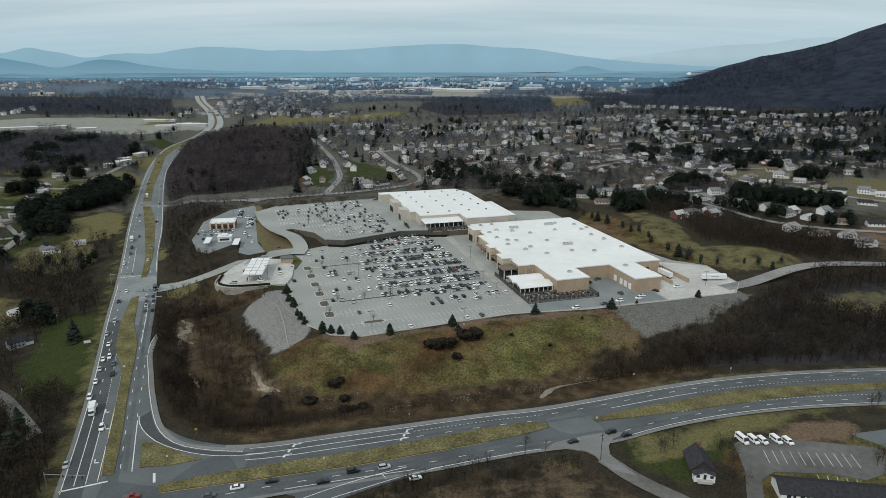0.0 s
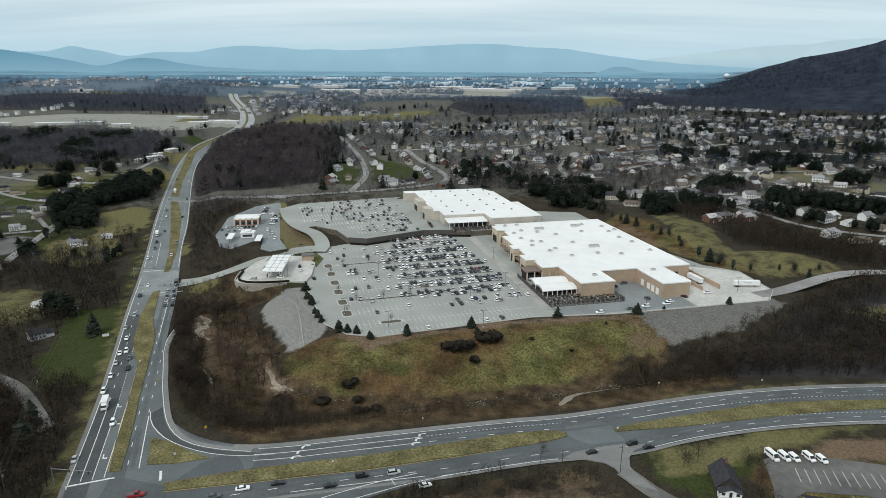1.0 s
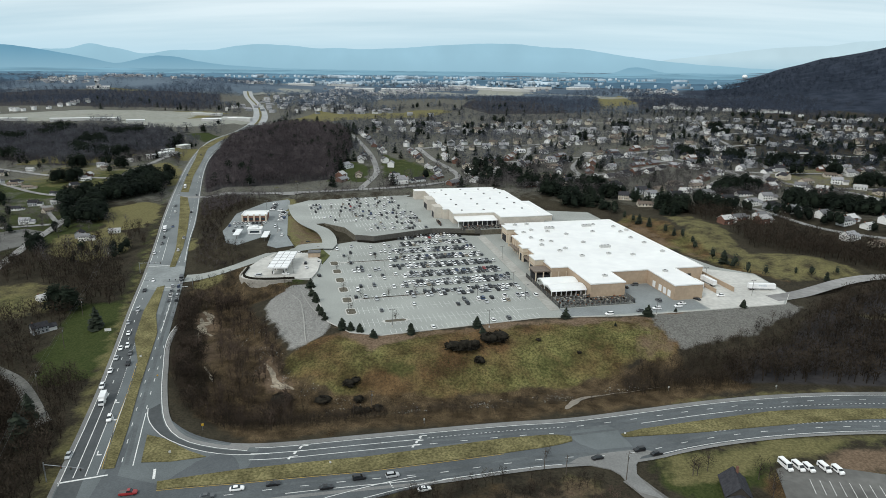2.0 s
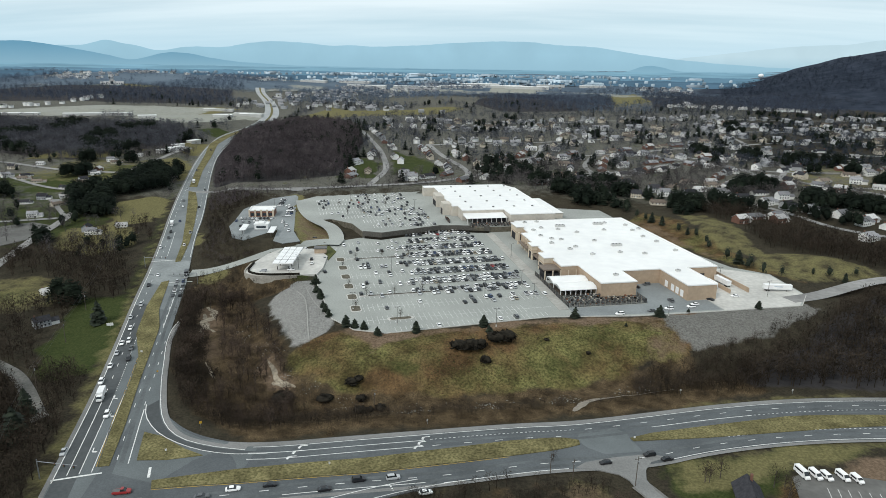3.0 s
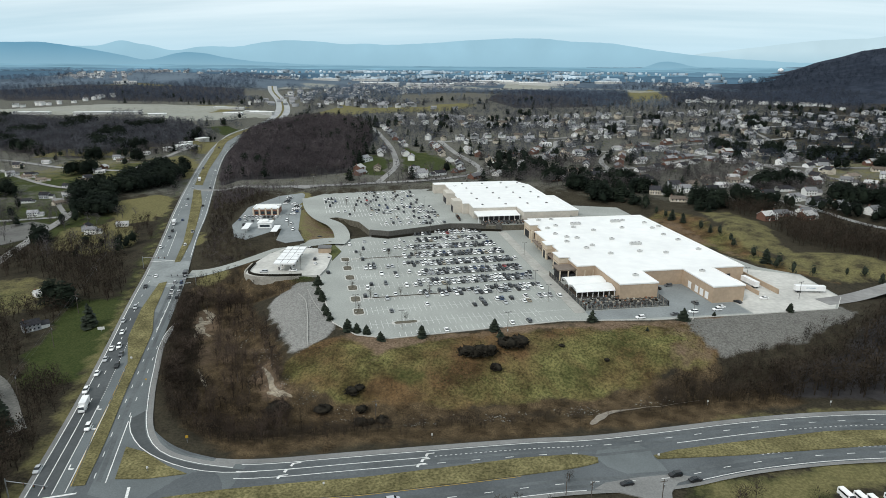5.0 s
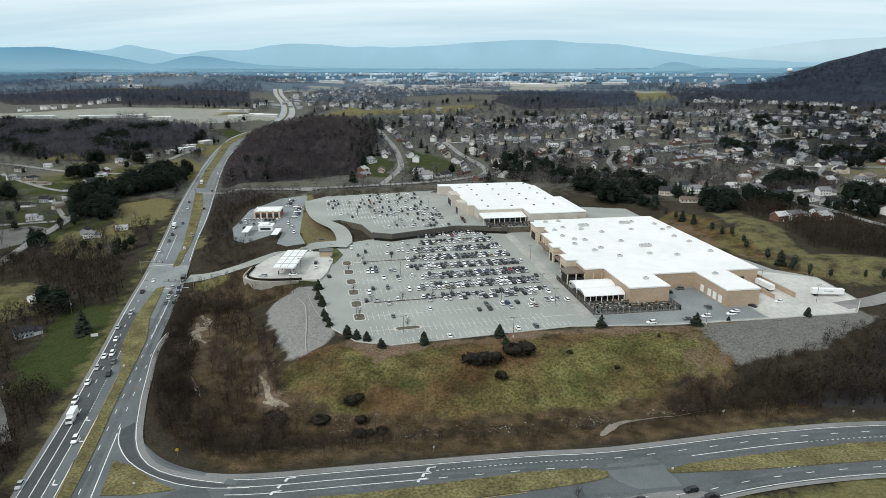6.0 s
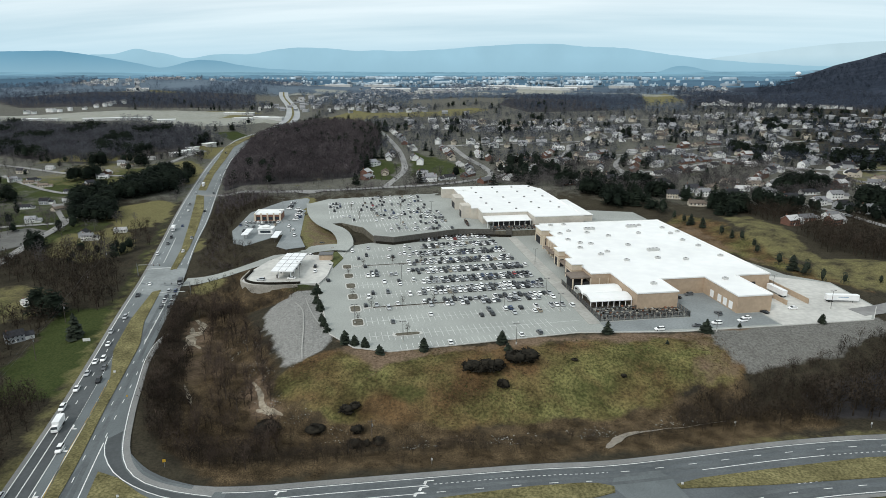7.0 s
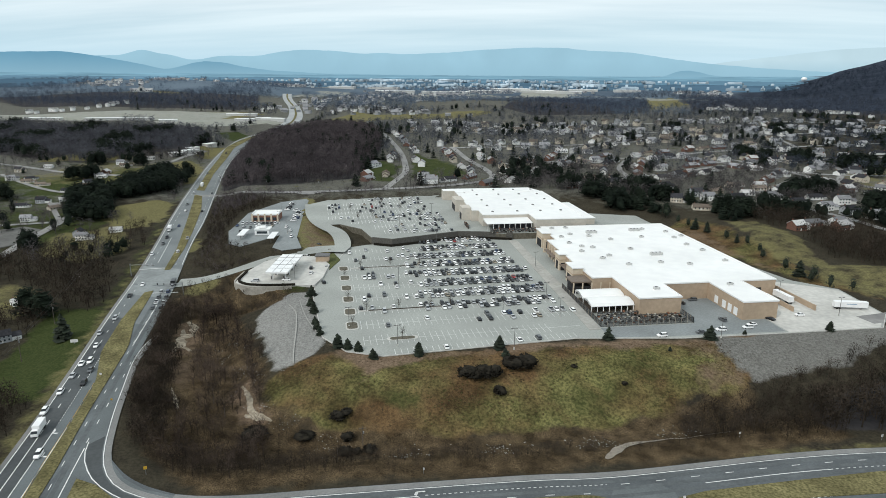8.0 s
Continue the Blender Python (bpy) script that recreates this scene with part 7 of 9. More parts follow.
LEAF_FAR = [pine_mass(9 + s) for s in range(6)]


def clear_of(x, y, gap=2.0, street_gap=1.0):
    k = np.ones(len(x), bool)
    for line, half_, *_ in CORRIDORS:
        k &= line_dist(x, y, line) > half_ + gap
    for poly, *_ in PADS:
        k &= poly_dist(x, y, poly) > gap
    for line, w_ in STREETS:
        k &= line_dist(x, y, line) > w_ / 2 + street_gap
    for line, w_ in ((ENTRY, 8), (SERVICE, 6)):
        k &= line_dist(x, y, line) > w_ + gap
    return k


def off_houses(x, y, gap=8.0):
    s = np.array(SITES)
    d = np.full(len(x), 1e9)
    for a, b in s:
        d = np.minimum(d, np.hypot(x - a, y - b))
    return d > gap


def grow(name, templates, x, y, size, material, label, seed, sq=None, sink=0.0):
    r = np.random.default_rng(seed)
    n = len(x)
    if not n:
        return None
    z = ground_z(x, y) - sink
    V, F = place_all(templates, r.integers(0, len(templates), n), x, y, z, r.uniform(*size, n), r.uniform(0, 6.28, n), r.uniform(*sq, n) if sq else None)
    ob = mesh_np(name, V, F, material)
    return tagged(ob, label, "trees", kind="stuff")


def fill(poly, spacing, seed, jitter=0.5, gap=2.0):
    r = np.random.default_rng(seed)
    p = np.array(poly)
    gx, gy = np.meshgrid(np.arange(p[:, 0].min(), p[:, 0].max(), spacing), np.arange(p[:, 1].min(), p[:, 1].max(), spacing))
    x, y = gx.ravel() + r.uniform(-jitter, jitter, gx.size) * spacing, gy.ravel() + r.uniform(-jitter, jitter, gx.size) * spacing
    k = inside(x, y, [tuple(q) for q in poly])
    x, y = x[k], y[k]
    k = clear_of(x, y, gap)
    return x[k], y[k]


# wooded knoll
x, y = fill(WOODS[0], 5.4, 1)
grow("wood_knoll", BARE_WOOD, x, y, (9, 15), BARKKNOLL, "dense leafless brown wood on a knoll", 2)
x, y = fill([(-240, 1080), (-200, 880), (-175, 700), (-190, 690), (-225, 860), (-270, 1060)], 11, 3)
grow("knoll_evergreens", CON_FAR, x, y, (9, 16), NEEDLEFAR, "dark pines along the edge of a wood", 4)
BARKMIX = mat("brown sapling twigs", (0.062, 0.046, 0.036), (0.027, 0.021, 0.017), 0.12, 1.0, island=0.35, big=0.03, bigamt=0.4)
x, y = fill(WOODS[0], 21, 101)
k = wob(x, y, 60, 1.0) > 0.1
grow("knoll_pines", LEAF_FAR, x[k], y[k], (10, 15), NEEDLEFAR, "dark evergreens scattered in a leafless wood", 102)
# brush in the hollow between the roads and the embankment
SCARS = [([(-168, 332), (-162, 328), (-158, 320), (-161, 312), (-156, 305), (-150, 302)], 1.9), ([(-165, 322), (-160, 315), (-158, 306), (-155, 297)], 1.3), ([(-139, 268), (-134, 262), (-129, 255)], 0.8), ([(-112, 274), (-106.5, 268), (-103, 262), (-101, 258), (-95, 256), (-91.5, 254.5)], 0.9), ([(-103, 257), (-99, 256.5), (-93, 255)], 1.3)]


def off_sand(x, y, gap):
    k = np.ones(len(x), bool)
    for ln, w_ in SCARS:
        k &= line_dist(x, y, ln) > w_ + gap
    # the view of the sand from the south stays open
    for ln, w_ in SCARS[:2] + SCARS[3:]:
        k &= line_dist(x, y, [(a + 1.5, b - 4) for a, b in ln]) > w_ + gap * 0.6
    return k


x, y = fill(HOLLOW, 3.0, 5, gap=-2.0)
k = (line_dist(x, y, CORRIDORS[1][0]) > 24) & (line_dist(x, y, [(29, 251), (34.5, 259), (43, 264.5), (58, 269)]) > 2.2)
for open_ in MEADOWS[4:6] + MEADOWS[7:8]:
    k &= poly_dist(x, y, open_[0]) > 0.5
k &= off_sand(x, y, 1.2)
k &= (wob(x, y, 14, 6.0) > -0.55) | (line_dist(x, y, CORRIDORS[0][0]) < 34)
x, y = x[k], y[k]
split = np.random.default_rng(1).random(len(x))
west = x < -85
grow("hollow_brush", BRUSH, x[split < 0.6], y[split < 0.6], (2.0, 4.5), BARK, "leafless grey-brown brush in a hollow", 6)
grow("hollow_saplings", BARE_NEAR, x[(split >= 0.6) & west], y[(split >= 0.6) & west], (5, 11), BARKMIX, "reddish leafless saplings in a hollow", 7)
grow("hollow_saplings_low", BARE_MID, x[(split >= 0.8) & ~west], y[(split >= 0.8) & ~west], (3, 6), BARK, "leafless saplings beside the road", 8)
x, y = fill([(55, 268), (120, 282), (118, 304), (100, 302), (84, 292), (66, 290), (58, 280)], 2.6, 48, 0.6, 0.0)
grow("toe_saplings", BARE_MID, x, y, (3, 8), BARK, "leafless saplings at the foot of the embankment", 49)
x, y = fill([(84, 296), (120, 300), (150, 322), (172, 350), (150, 338), (120, 318), (96, 306)], 3.4, 50, 0.6, 0.0)
grow("scree_saplings", BARE_MID, x, y, (3, 7), BARK, "thin leafless saplings on a stony bank", 51)
x, y = fill([(-188, 345), (-150, 258), (-139, 240), (-128, 226), (-122, 236), (-132, 256), (-150, 296), (-174, 344)], 2.3, 148, 0.6, -3.0)
k = off_sand(x, y, 1.2)
grow("roadside_scrub", BARE_MID, x[k], y[k], (4, 8.5), BARK, "dense dark leafless scrub beside the highway", 149)
x, y = fill([(-128, 228), (-110, 214), (-95, 211), (-58, 226), (-52, 238), (-92, 238), (-112, 250)], 2.4, 150, 0.6, -3.0)
grow("bend_scrub", BRUSH, x, y, (2.5, 5), BARK, "dense dark brush inside the bend of a slip lane", 151)
x, y = fill([(-52, 229), (0, 244), (40, 258), (70, 268), (64, 274), (30, 263), (0, 252), (-50, 240)], 2.6, 152, 0.6, -2.0)
k = (wob(x, y, 12, 8.0) > -0.35) & (line_dist(x, y, [(29, 251), (34.5, 259), (43, 264.5), (58, 269)]) > 2.2)
grow("ditch_brush", BARE_MID, x[k], y[k], (2.4, 5.5), BARK, "dark leafless brush along a ditch", 153)
# tufts of winter grass over the embankment
TUFT = [leafy(80 + s, 9, 0.55) for s in range(5)]
for k_, (nm, m_, seed_, sp_, patch_, cut_) in enumerate((("rust_tufts", mat("rust-brown grass tufts", (0.115, 0.072, 0.040), (0.062, 0.040, 0.024), 0.4, 1.0, island=0.35), 52, 1.5, 22, 0.0), ("olive_tufts", mat("olive grass tufts", (0.085, 0.088, 0.034), (0.05, 0.054, 0.021), 0.4, 1.0, island=0.35), 53, 1.6, 24, 0.0), ("dark_tufts", mat("dark dead weeds", (0.060, 0.046, 0.028), (0.036, 0.028, 0.018), 0.4, 1.0, island=0.35), 54, 1.7, 9, 0.25))):
    x, y = fill(MEADOWS[0][0], sp_, seed_, 0.7, 0.5)
    k = wob(x, y, patch_, 1.0 + 2 * k_) > cut_ + 0.5 * np.random.default_rng(seed_).random(len(x))
    grow(nm, TUFT, x[k], y[k], (0.25, 0.75), m_, "tufts of winter grass and weeds on an embankment", seed_ + 5, (0.35, 0.7))
# woods on the east
EAST = [(112, 284), (180, 289), (300, 291), (480, 290), (480, 385), (300, 400), (240, 402), (216, 390), (190, 364), (177, 350), (150, 322), (112, 302)]
x, y = fill(EAST, 4.6, 9, gap=0.5)
k = poly_dist(x, y, [(199, 363), (275, 380), (262, 330), (225, 345)]) > 1
grow("east_wood", BARE_MID, x[k], y[k], (8, 14), BARK, "dense leafless wood on the slope below the service road", 10)
x, y = fill([(205, 470), (230, 440), (262, 425), (300, 425), (300, 455), (266, 500), (238, 530), (250, 550), (205, 590), (168, 590), (188, 530), (190, 480)], 5.0, 11)
k = off_houses(x, y, 10) & off_houses(x, y + 10, 11)
grow("upper_east_wood", BARE_MID, x[k], y[k], (8, 14), BARK, "leafless wood below the suburb", 12)
x, y = fill([(31, 719), (64, 707), (125, 635), (150, 560), (176, 590), (168, 620), (120, 660), (90, 650), (110, 575), (71, 600), (48, 642)], 8.2, 13, 0.8)
k = off_houses(x, y, 9)
mixed_ = np.random.default_rng(5).random(len(x)) < 0.6
grow("belt_cedars", LEAF_FAR, x[k & mixed_], y[k & mixed_], (7, 13), NEEDLEFAR, "rounded dark evergreens behind the stores", 114)
k &= ~mixed_
grow("belt_evergreens", CON_FAR, x[k], y[k], (8, 14), NEEDLEFAR, "dark evergreen belt behind the stores", 14)
x, y = fill([(-48, 690), (-35, 800), (10, 775), (30, 716), (-10, 700)], 9, 15)
k = off_houses(x, y, 9)
grow("grove_evergreens", LEAF_FAR, x[k], y[k], (9, 15), NEEDLEFAR, "dark evergreen grove behind the stores", 16)
x, y = fill([(165, 628), (210, 600), (262, 560), (330, 510), (340, 530), (270, 580), (200, 640)], 9, 17)
k = off_houses(x, y, 8)
grow("suburb_evergreens", LEAF_FAR, x[k], y[k], (9, 14), NEEDLEFAR, "dark evergreen clumps by the first houses", 18)
CLUMPS = [(271, 895, 16, 15), (258, 915, 12, 14), (354, 828, 17, 18), (338, 822, 14, 16), (368, 839, 10, 16), (244, 689, 9, 15), (259, 676, 9, 14), (159, 605, 8, 12), (168, 590, 7, 13), (198, 608, 9, 15), (208, 595, 8, 14), (388, 1201, 16, 15), (362, 1090, 16, 15), (229, 1232, 14, 14), (109, 638, 8, 13), (103, 672, 9, 13), (31, 666, 9, 12), (51, 633, 7, 12), (70, 599, 8, 12), (343, 765, 8, 14), (392, 826, 12, 16), (383, 761, 8, 14), (403, 711, 13, 15), (384, 699, 9, 14), (536, 923, 18, 17), (538, 823, 18, 17), (314, 877, 16, 16), (228, 666, 8, 14), (261, 674, 8, 14),
          (-454, 632, 10, 12), (-446, 640, 8, 11), (-466, 549, 10, 12), (-363, 685, 6, 9), (-337, 428, 5, 6), (-505, 560, 10, 12), (-520, 590, 9, 12), (-480, 700, 10, 12), (-421, 937, 9, 12), (-430, 700, 6, 11), (-250, 330, 6, 9)]
cr = np.random.default_rng(121)
x = np.concatenate([cx + rad * np.sqrt(cr.random(int(3 + rad))) * np.cos(np.linspace(0, 25, int(3 + rad))) for cx, cy, rad, h in CLUMPS])
y = np.concatenate([cy + rad * np.sqrt(cr.random(int(3 + rad))) * np.sin(np.linspace(0, 25, int(3 + rad))) for cx, cy, rad, h in CLUMPS])
k = clear_of(x, y, 2, 0.5)
grow("evergreen_clumps", LEAF_FAR, x[k], y[k], (10, 16), NEEDLEFAR, "clumps of tall dark evergreens between houses", 122)
x, y = fill([(268, 614), (330, 585), (355, 570), (360, 588), (330, 622), (280, 642)], 6.0, 123)
k = off_houses(x, y, 7)
grow("evergreen_belt", LEAF_FAR, x[k], y[k], (11, 16), NEEDLEFAR, "long dark belt of evergreens behind houses", 124)
# west of the highway
x, y = fill([(-388, 528), (-415, 571), (-395, 600), (-384, 670), (-355, 668), (-338, 610), (-345, 580), (-368, 560), (-340, 520), (-330, 500), (-356, 488)], 6.0, 19)
grow("west_pines", LEAF_FAR, x, y, (11, 15), NEEDLEFAR, "dense dark stand of pines beside a field", 20)
x, y = fill([(-300, 575), (-326, 622), (-318, 628), (-288, 560), (-270, 520), (-280, 520)], 5, 21)
grow("hedge_pines", CON_FAR, x, y, (6, 10), NEEDLEFAR, "row of dark pines beside the highway", 22)
x, y = fill([(-336, 400), (-290, 412), (-262, 460), (-285, 500), (-300, 500), (-320, 440), (-345, 430)], 7, 23)
k = off_houses(x, y)
grow("west_thicket", BARE_MID, x[k], y[k], (6, 11), BARK, "leafless thicket beside the highway", 24)
x, y = fill([(-345, 395), (-290, 410), (-252, 395), (-215, 338), (-250, 335), (-300, 355)], 6.2, 25)
k = off_houses(x, y)
k &= poly_dist(x, y, [(-332, 345), (-300, 374), (-262, 352), (-250, 322), (-285, 308), (-320, 322)]) > 0
grow("west_wood", BARE_MID, x[k], y[k], (9, 14), BARK, "leafless grey wood west of the highway", 26)
x, y = fill([(-330, 350), (-240, 335), (-222, 290), (-200, 225), (-165, 170), (-150, 140), (-260, 140), (-330, 260)], 6.5, 27)
k = off_houses(x, y) & (poly_dist(x, y, MEADOWS[1][0]) > 0)
k &= (poly_dist(x, y, [(-332, 345), (-300, 374), (-262, 352), (-250, 322), (-285, 308), (-320, 322)]) > -6) & (line_dist(x, y, DRIVE) > 4) & (poly_dist(x, y, [(-246, 338), (-220, 342), (-184, 255), (-172, 225), (-200, 228), (-222, 262)]) > 0)
grow("yard_trees", BARE_MID, x[k], y[k], (8, 13), BARK, "large leafless yard trees", 28)
x, y = fill([(-240, 272), (-215, 250), (-192, 246), (-176, 240), (-166, 216), (-157, 193), (-147, 168), (-120, 110), (-190, 130), (-235, 190)], 3.6, 129, 0.6, 0.0)
k = line_dist(x, y, DRIVE) > 4
x, y = x[k], y[k]
grow("west_near_thicket", BARE_MID, x, y, (6, 11), BARK, "dark leafless thicket beside the highway", 130)
x, y = fill([(-205, 215), (-180, 185), (-168, 172), (-185, 150), (-215, 190)], 5.5, 29)
grow("west_near_evergreens", CON_FAR, x, y, (9, 13), NEEDLE, "dark evergreens near the crossing", 30)
x, y = fill([(-960, 985), (-850, 1016), (-793, 1016), (-693, 1001), (-624, 1015), (-542, 990), (-500, 960), (-454, 910), (-440, 830), (-470, 790), (-474, 716), (-500, 700), (-622, 740), (-900, 800)], 7.0, 31)
k = off_houses(x, y) & ((line_dist(x, y, CORRIDORS[0][0]) > 45) | (y < 1000))
ev = k & (wob(x, y, 45, 3.3) > 0.42)
grow("northwest_evergreens", LEAF_FAR, x[ev], y[ev], (10, 17), NEEDLEFAR, "dark evergreens in a wide forest", 132)
k &= ~ev
grow("northwest_forest", BARE_WOOD, x[k], y[k], (9, 17), BARKFAR, "wide leafless forest beyond the fields", 32)
x, y = fill([(-305, 598), (-262, 515), (-240, 545), (-230, 585), (-205, 606), (-185, 597), (-84, 640), (-85, 648), (-190, 608), (-268, 602)], 5.0, 41, 0.5, 1.0)
grow("terrace_thicket", BARE_MID, x, y, (5, 9), BARKKNOLL, "leafless thicket behind the upper car park", 42)
r = np.random.default_rng(43)
x, y = r.uniform(-720, -270, 2800), r.uniform(400, 900, 2800)
k = (wob(x, y, 60, 2.0) > -0.3 + 0.8 * r.random(2800)) & clear_of(x, y, 3, 1.5) & off_houses(x, y, 7) & (x < -250 - 0.28 * (y - 400)) & (poly_dist(x, y, [(-362, 555), (-341, 600), (-286, 517), (-320, 500)]) > 0)
x, y = x[k], y[k]
ev = r.random(len(x)) < 0.22
grow("west_yard_trees", BARE_MID, x[~ev], y[~ev], (6, 12), BARKSUB, "leafless trees among western yards", 44)
grow("west_yard_cedars", LEAF_FAR, x[ev], y[ev], (5, 11), NEEDLEFAR, "rounded dark evergreens among western yards", 45)
x, y = fill([(-232, 520), (-222, 480), (-205, 440), (-176, 424), (-168, 412), (-190, 402), (-215, 416), (-240, 470), (-262, 515)], 4.5, 46, 0.5, 1.0)
grow("bank_brush", BRUSH, x, y, (2, 4.5), BARKKNOLL, "dark brush on the bank below the restaurant", 47)
x, y = fill([(-262, 515), (-240, 470), (-215, 416), (-192, 404), (-172, 412), (-180, 430), (-200, 442), (-218, 472), (-230, 520), (-224, 575), (-240, 592), (-292, 600)], 3.2, 146, 0.6, 0.0)
k = poly_dist(x, y, [(-240, 470), (-232, 470), (-226, 440), (-234, 440)]) > 1
grow("bank_scrub", BARE_MID, x[k], y[k], (2.5, 5.5), BARK, "dense dark scrub below a restaurant lot", 147)
x, y = fill([(-200, 398), (-186, 345), (-150, 352), (-131, 346), (-120, 362), (-128, 366), (-162, 362), (-166, 386), (-182, 392)], 3.2, 154, 0.6, -1.0)
grow("wall_scrub", BARE_MID, x, y, (2, 4.5), BARK, "dark scrub below a retaining wall", 155)
# brush on the near south side
x, y = fill([(-50, 172), (-20, 188), (20, 205), (36, 205), (48, 190), (62, 170), (30, 120), (-60, 140)], 2.6, 33)
k = (line_dist(x, y, [(-53, 171), (-33, 184), (-10, 195), (20, 206)]) > 2.5) & (wob(x, y, 22, 2.0) > -0.5)
x, y = x[k], y[k]
grow("south_edge_brush", BARE_MID, x[y > 0.42 * x + 183], y[y > 0.42 * x + 183], (2.5, 5), BARK, "dark leafless brush along the edge of the cross road", 134)
x, y = x[y <= 0.42 * x + 183], y[y <= 0.42 * x + 183]
grow("south_brush", BRUSH, x, y, (1.5, 3.5), BARKRED, "low reddish brush south of the cross road", 34)
x, y = fill([(-48, 170), (-22, 186), (10, 201), (22, 206), (20, 202), (-20, 182), (-46, 166)], 3.4, 35, 0.6, -1.0)
grow("south_saplings", BARE_NEAR, x, y, (5, 8), BARK, "thin leafless saplings beside the cross road", 36)

# bluer twig copies, distance haze painted into their colour
BARKMID = mat("haze-tinted yard trees", (0.094, 0.099, 0.114), (0.038, 0.041, 0.050), 0.08, 1.0, island=0.3)
BARKHILL = mat("haze-tinted foothill twigs", (0.052, 0.060, 0.076), (0.030, 0.036, 0.047), 0.01, 1.0, island=0.25)
# trees among the houses, thinning out with distance
r = np.random.default_rng(77)
n = 17000
ty_ = 640 + 900 * r.random(n) ** 1.15
tx_ = r.uniform(-0.62, 0.80, n) * (ty_ + 60)
dens = wob(tx_, ty_, 70, 1.3)
k = (dens > -1.1 + 0.6 * r.random(n) + 0.30 * ss(880, 1000, ty_)) & clear_of(tx_, ty_, 3, 1.5) & off_houses(tx_, ty_, 8.0)
for poly, *_ in MEADOWS:
    k &= poly_dist(tx_, ty_, poly) > 0
k &= (poly_dist(tx_, ty_, WOODS[0]) > 0) & ((line_dist(tx_, ty_, CORRIDORS[0][0]) > 40) | (ty_ < 1050))
k &= ~((tx_ > -185) & (tx_ < -20) & (ty_ < 900) & (r.random(n) < 0.5))
tx_, ty_ = tx_[k], ty_[k]
u = r.random(len(tx_))
ev = wob(tx_, ty_, 55, 4.4)
is_ev = (u < 0.035) | ((ev > 0.72) & (u < 0.55)) | ((ev > 0.2) & (u < 0.3) & (tx_ > 0.36 * ty_) & (ty_ > 820))
grow("suburb_trees", BARE_WOOD, tx_[~is_ev & (ty_ < 790)], ty_[~is_ev & (ty_ < 790)], (7, 12), BARKSUB, "leafless trees among suburban houses", 78)
rim_ = tx_ > 0.3 * ty_ + 60 * (r.random(len(tx_)) - 0.5)
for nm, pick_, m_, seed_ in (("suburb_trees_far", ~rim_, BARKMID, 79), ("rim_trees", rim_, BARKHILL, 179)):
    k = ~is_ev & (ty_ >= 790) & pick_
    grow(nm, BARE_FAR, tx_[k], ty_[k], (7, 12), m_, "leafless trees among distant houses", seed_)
grow("suburb_pines", CON_FAR, tx_[is_ev & (u < 0.12)], ty_[is_ev & (u < 0.12)], (8, 14), NEEDLEFAR, "dark evergreens among suburban houses", 80)
grow("suburb_cedars", LEAF_FAR, tx_[is_ev & (u >= 0.12)], ty_[is_ev & (u >= 0.12)], (8, 14), NEEDLEFAR, "rounded dark evergreens among suburban houses", 81)
n = 18000
ty_ = 1450 + 1080 * r.random(n)
tx_ = r.uniform(-1.0, 0.85, n) * ty_
k = wob(tx_, ty_, 240, 3.1) > -0.5 + 0.5 * r.random(n) + 0.55 * ss(1850, 2350, ty_)
for poly, *_ in MEADOWS:
    k &= poly_dist(tx_, ty_, poly) > 0
k &= clear_of(tx_, ty_, 3, 1.5) & (line_dist(tx_, ty_, CORRIDORS[0][0]) > 45) & (np.degrees(np.arctan2(tx_, ty_)) < 32 - 14 * ss(1600, 2300, np.hypot(tx_, ty_)))
tx_, ty_ = tx_[k], ty_[k]
east_ = np.degrees(np.arctan2(tx_, ty_)) + 9 * r.random(len(tx_)) + 3 * wob(tx_, ty_, 120, 1.0) > 14
RIDGE_WOOD = [(-1095, 1310), (-850, 1338), (-640, 1405), (-690, 1600), (-765, 1770), (-1004, 1845), (-1150, 1808), (-1290, 1750), (-1400, 1500)]
# valley and ridge twigs get their distance haze as painted blue-grey
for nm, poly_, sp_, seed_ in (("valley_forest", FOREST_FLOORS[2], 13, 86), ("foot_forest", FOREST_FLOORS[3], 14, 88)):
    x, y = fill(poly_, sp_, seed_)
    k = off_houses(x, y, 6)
    grow(nm, BARE_FAR, x[k], y[k], (10, 16), mat("haze-tinted ridge wood twigs", (0.072, 0.087, 0.118), (0.034, 0.043, 0.064), 0.06, 1.0, island=0.25), "dark leafless wood across a far valley", seed_ + 1)
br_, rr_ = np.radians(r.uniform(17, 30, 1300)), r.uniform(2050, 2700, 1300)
# haze on the ridge flank painted as a darker blue
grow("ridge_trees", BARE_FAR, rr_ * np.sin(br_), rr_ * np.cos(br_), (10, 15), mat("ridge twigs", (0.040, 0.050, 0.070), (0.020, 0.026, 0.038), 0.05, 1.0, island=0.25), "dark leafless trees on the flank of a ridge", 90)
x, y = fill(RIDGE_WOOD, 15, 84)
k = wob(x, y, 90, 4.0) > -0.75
grow("ridge_forest", BARE_WOOD, x[k], y[k], (10, 16), mat("haze-tinted ridge wood twigs", (0.072, 0.087, 0.118), (0.034, 0.043, 0.064), 0.06, 1.0, island=0.25), "dark leafless wood on a long low ridge", 85)
far_ = poly_dist(tx_, ty_, RIDGE_WOOD) > 0
tx_, ty_, east_ = tx_[far_], ty_[far_], east_[far_]
grow("far_forest", BARE_FAR, tx_[~east_], ty_[~east_], (9, 17), BARKHAZE, "leafless forest across the far plain", 82)
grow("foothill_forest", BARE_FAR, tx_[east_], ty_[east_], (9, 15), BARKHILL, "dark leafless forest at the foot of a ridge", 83)


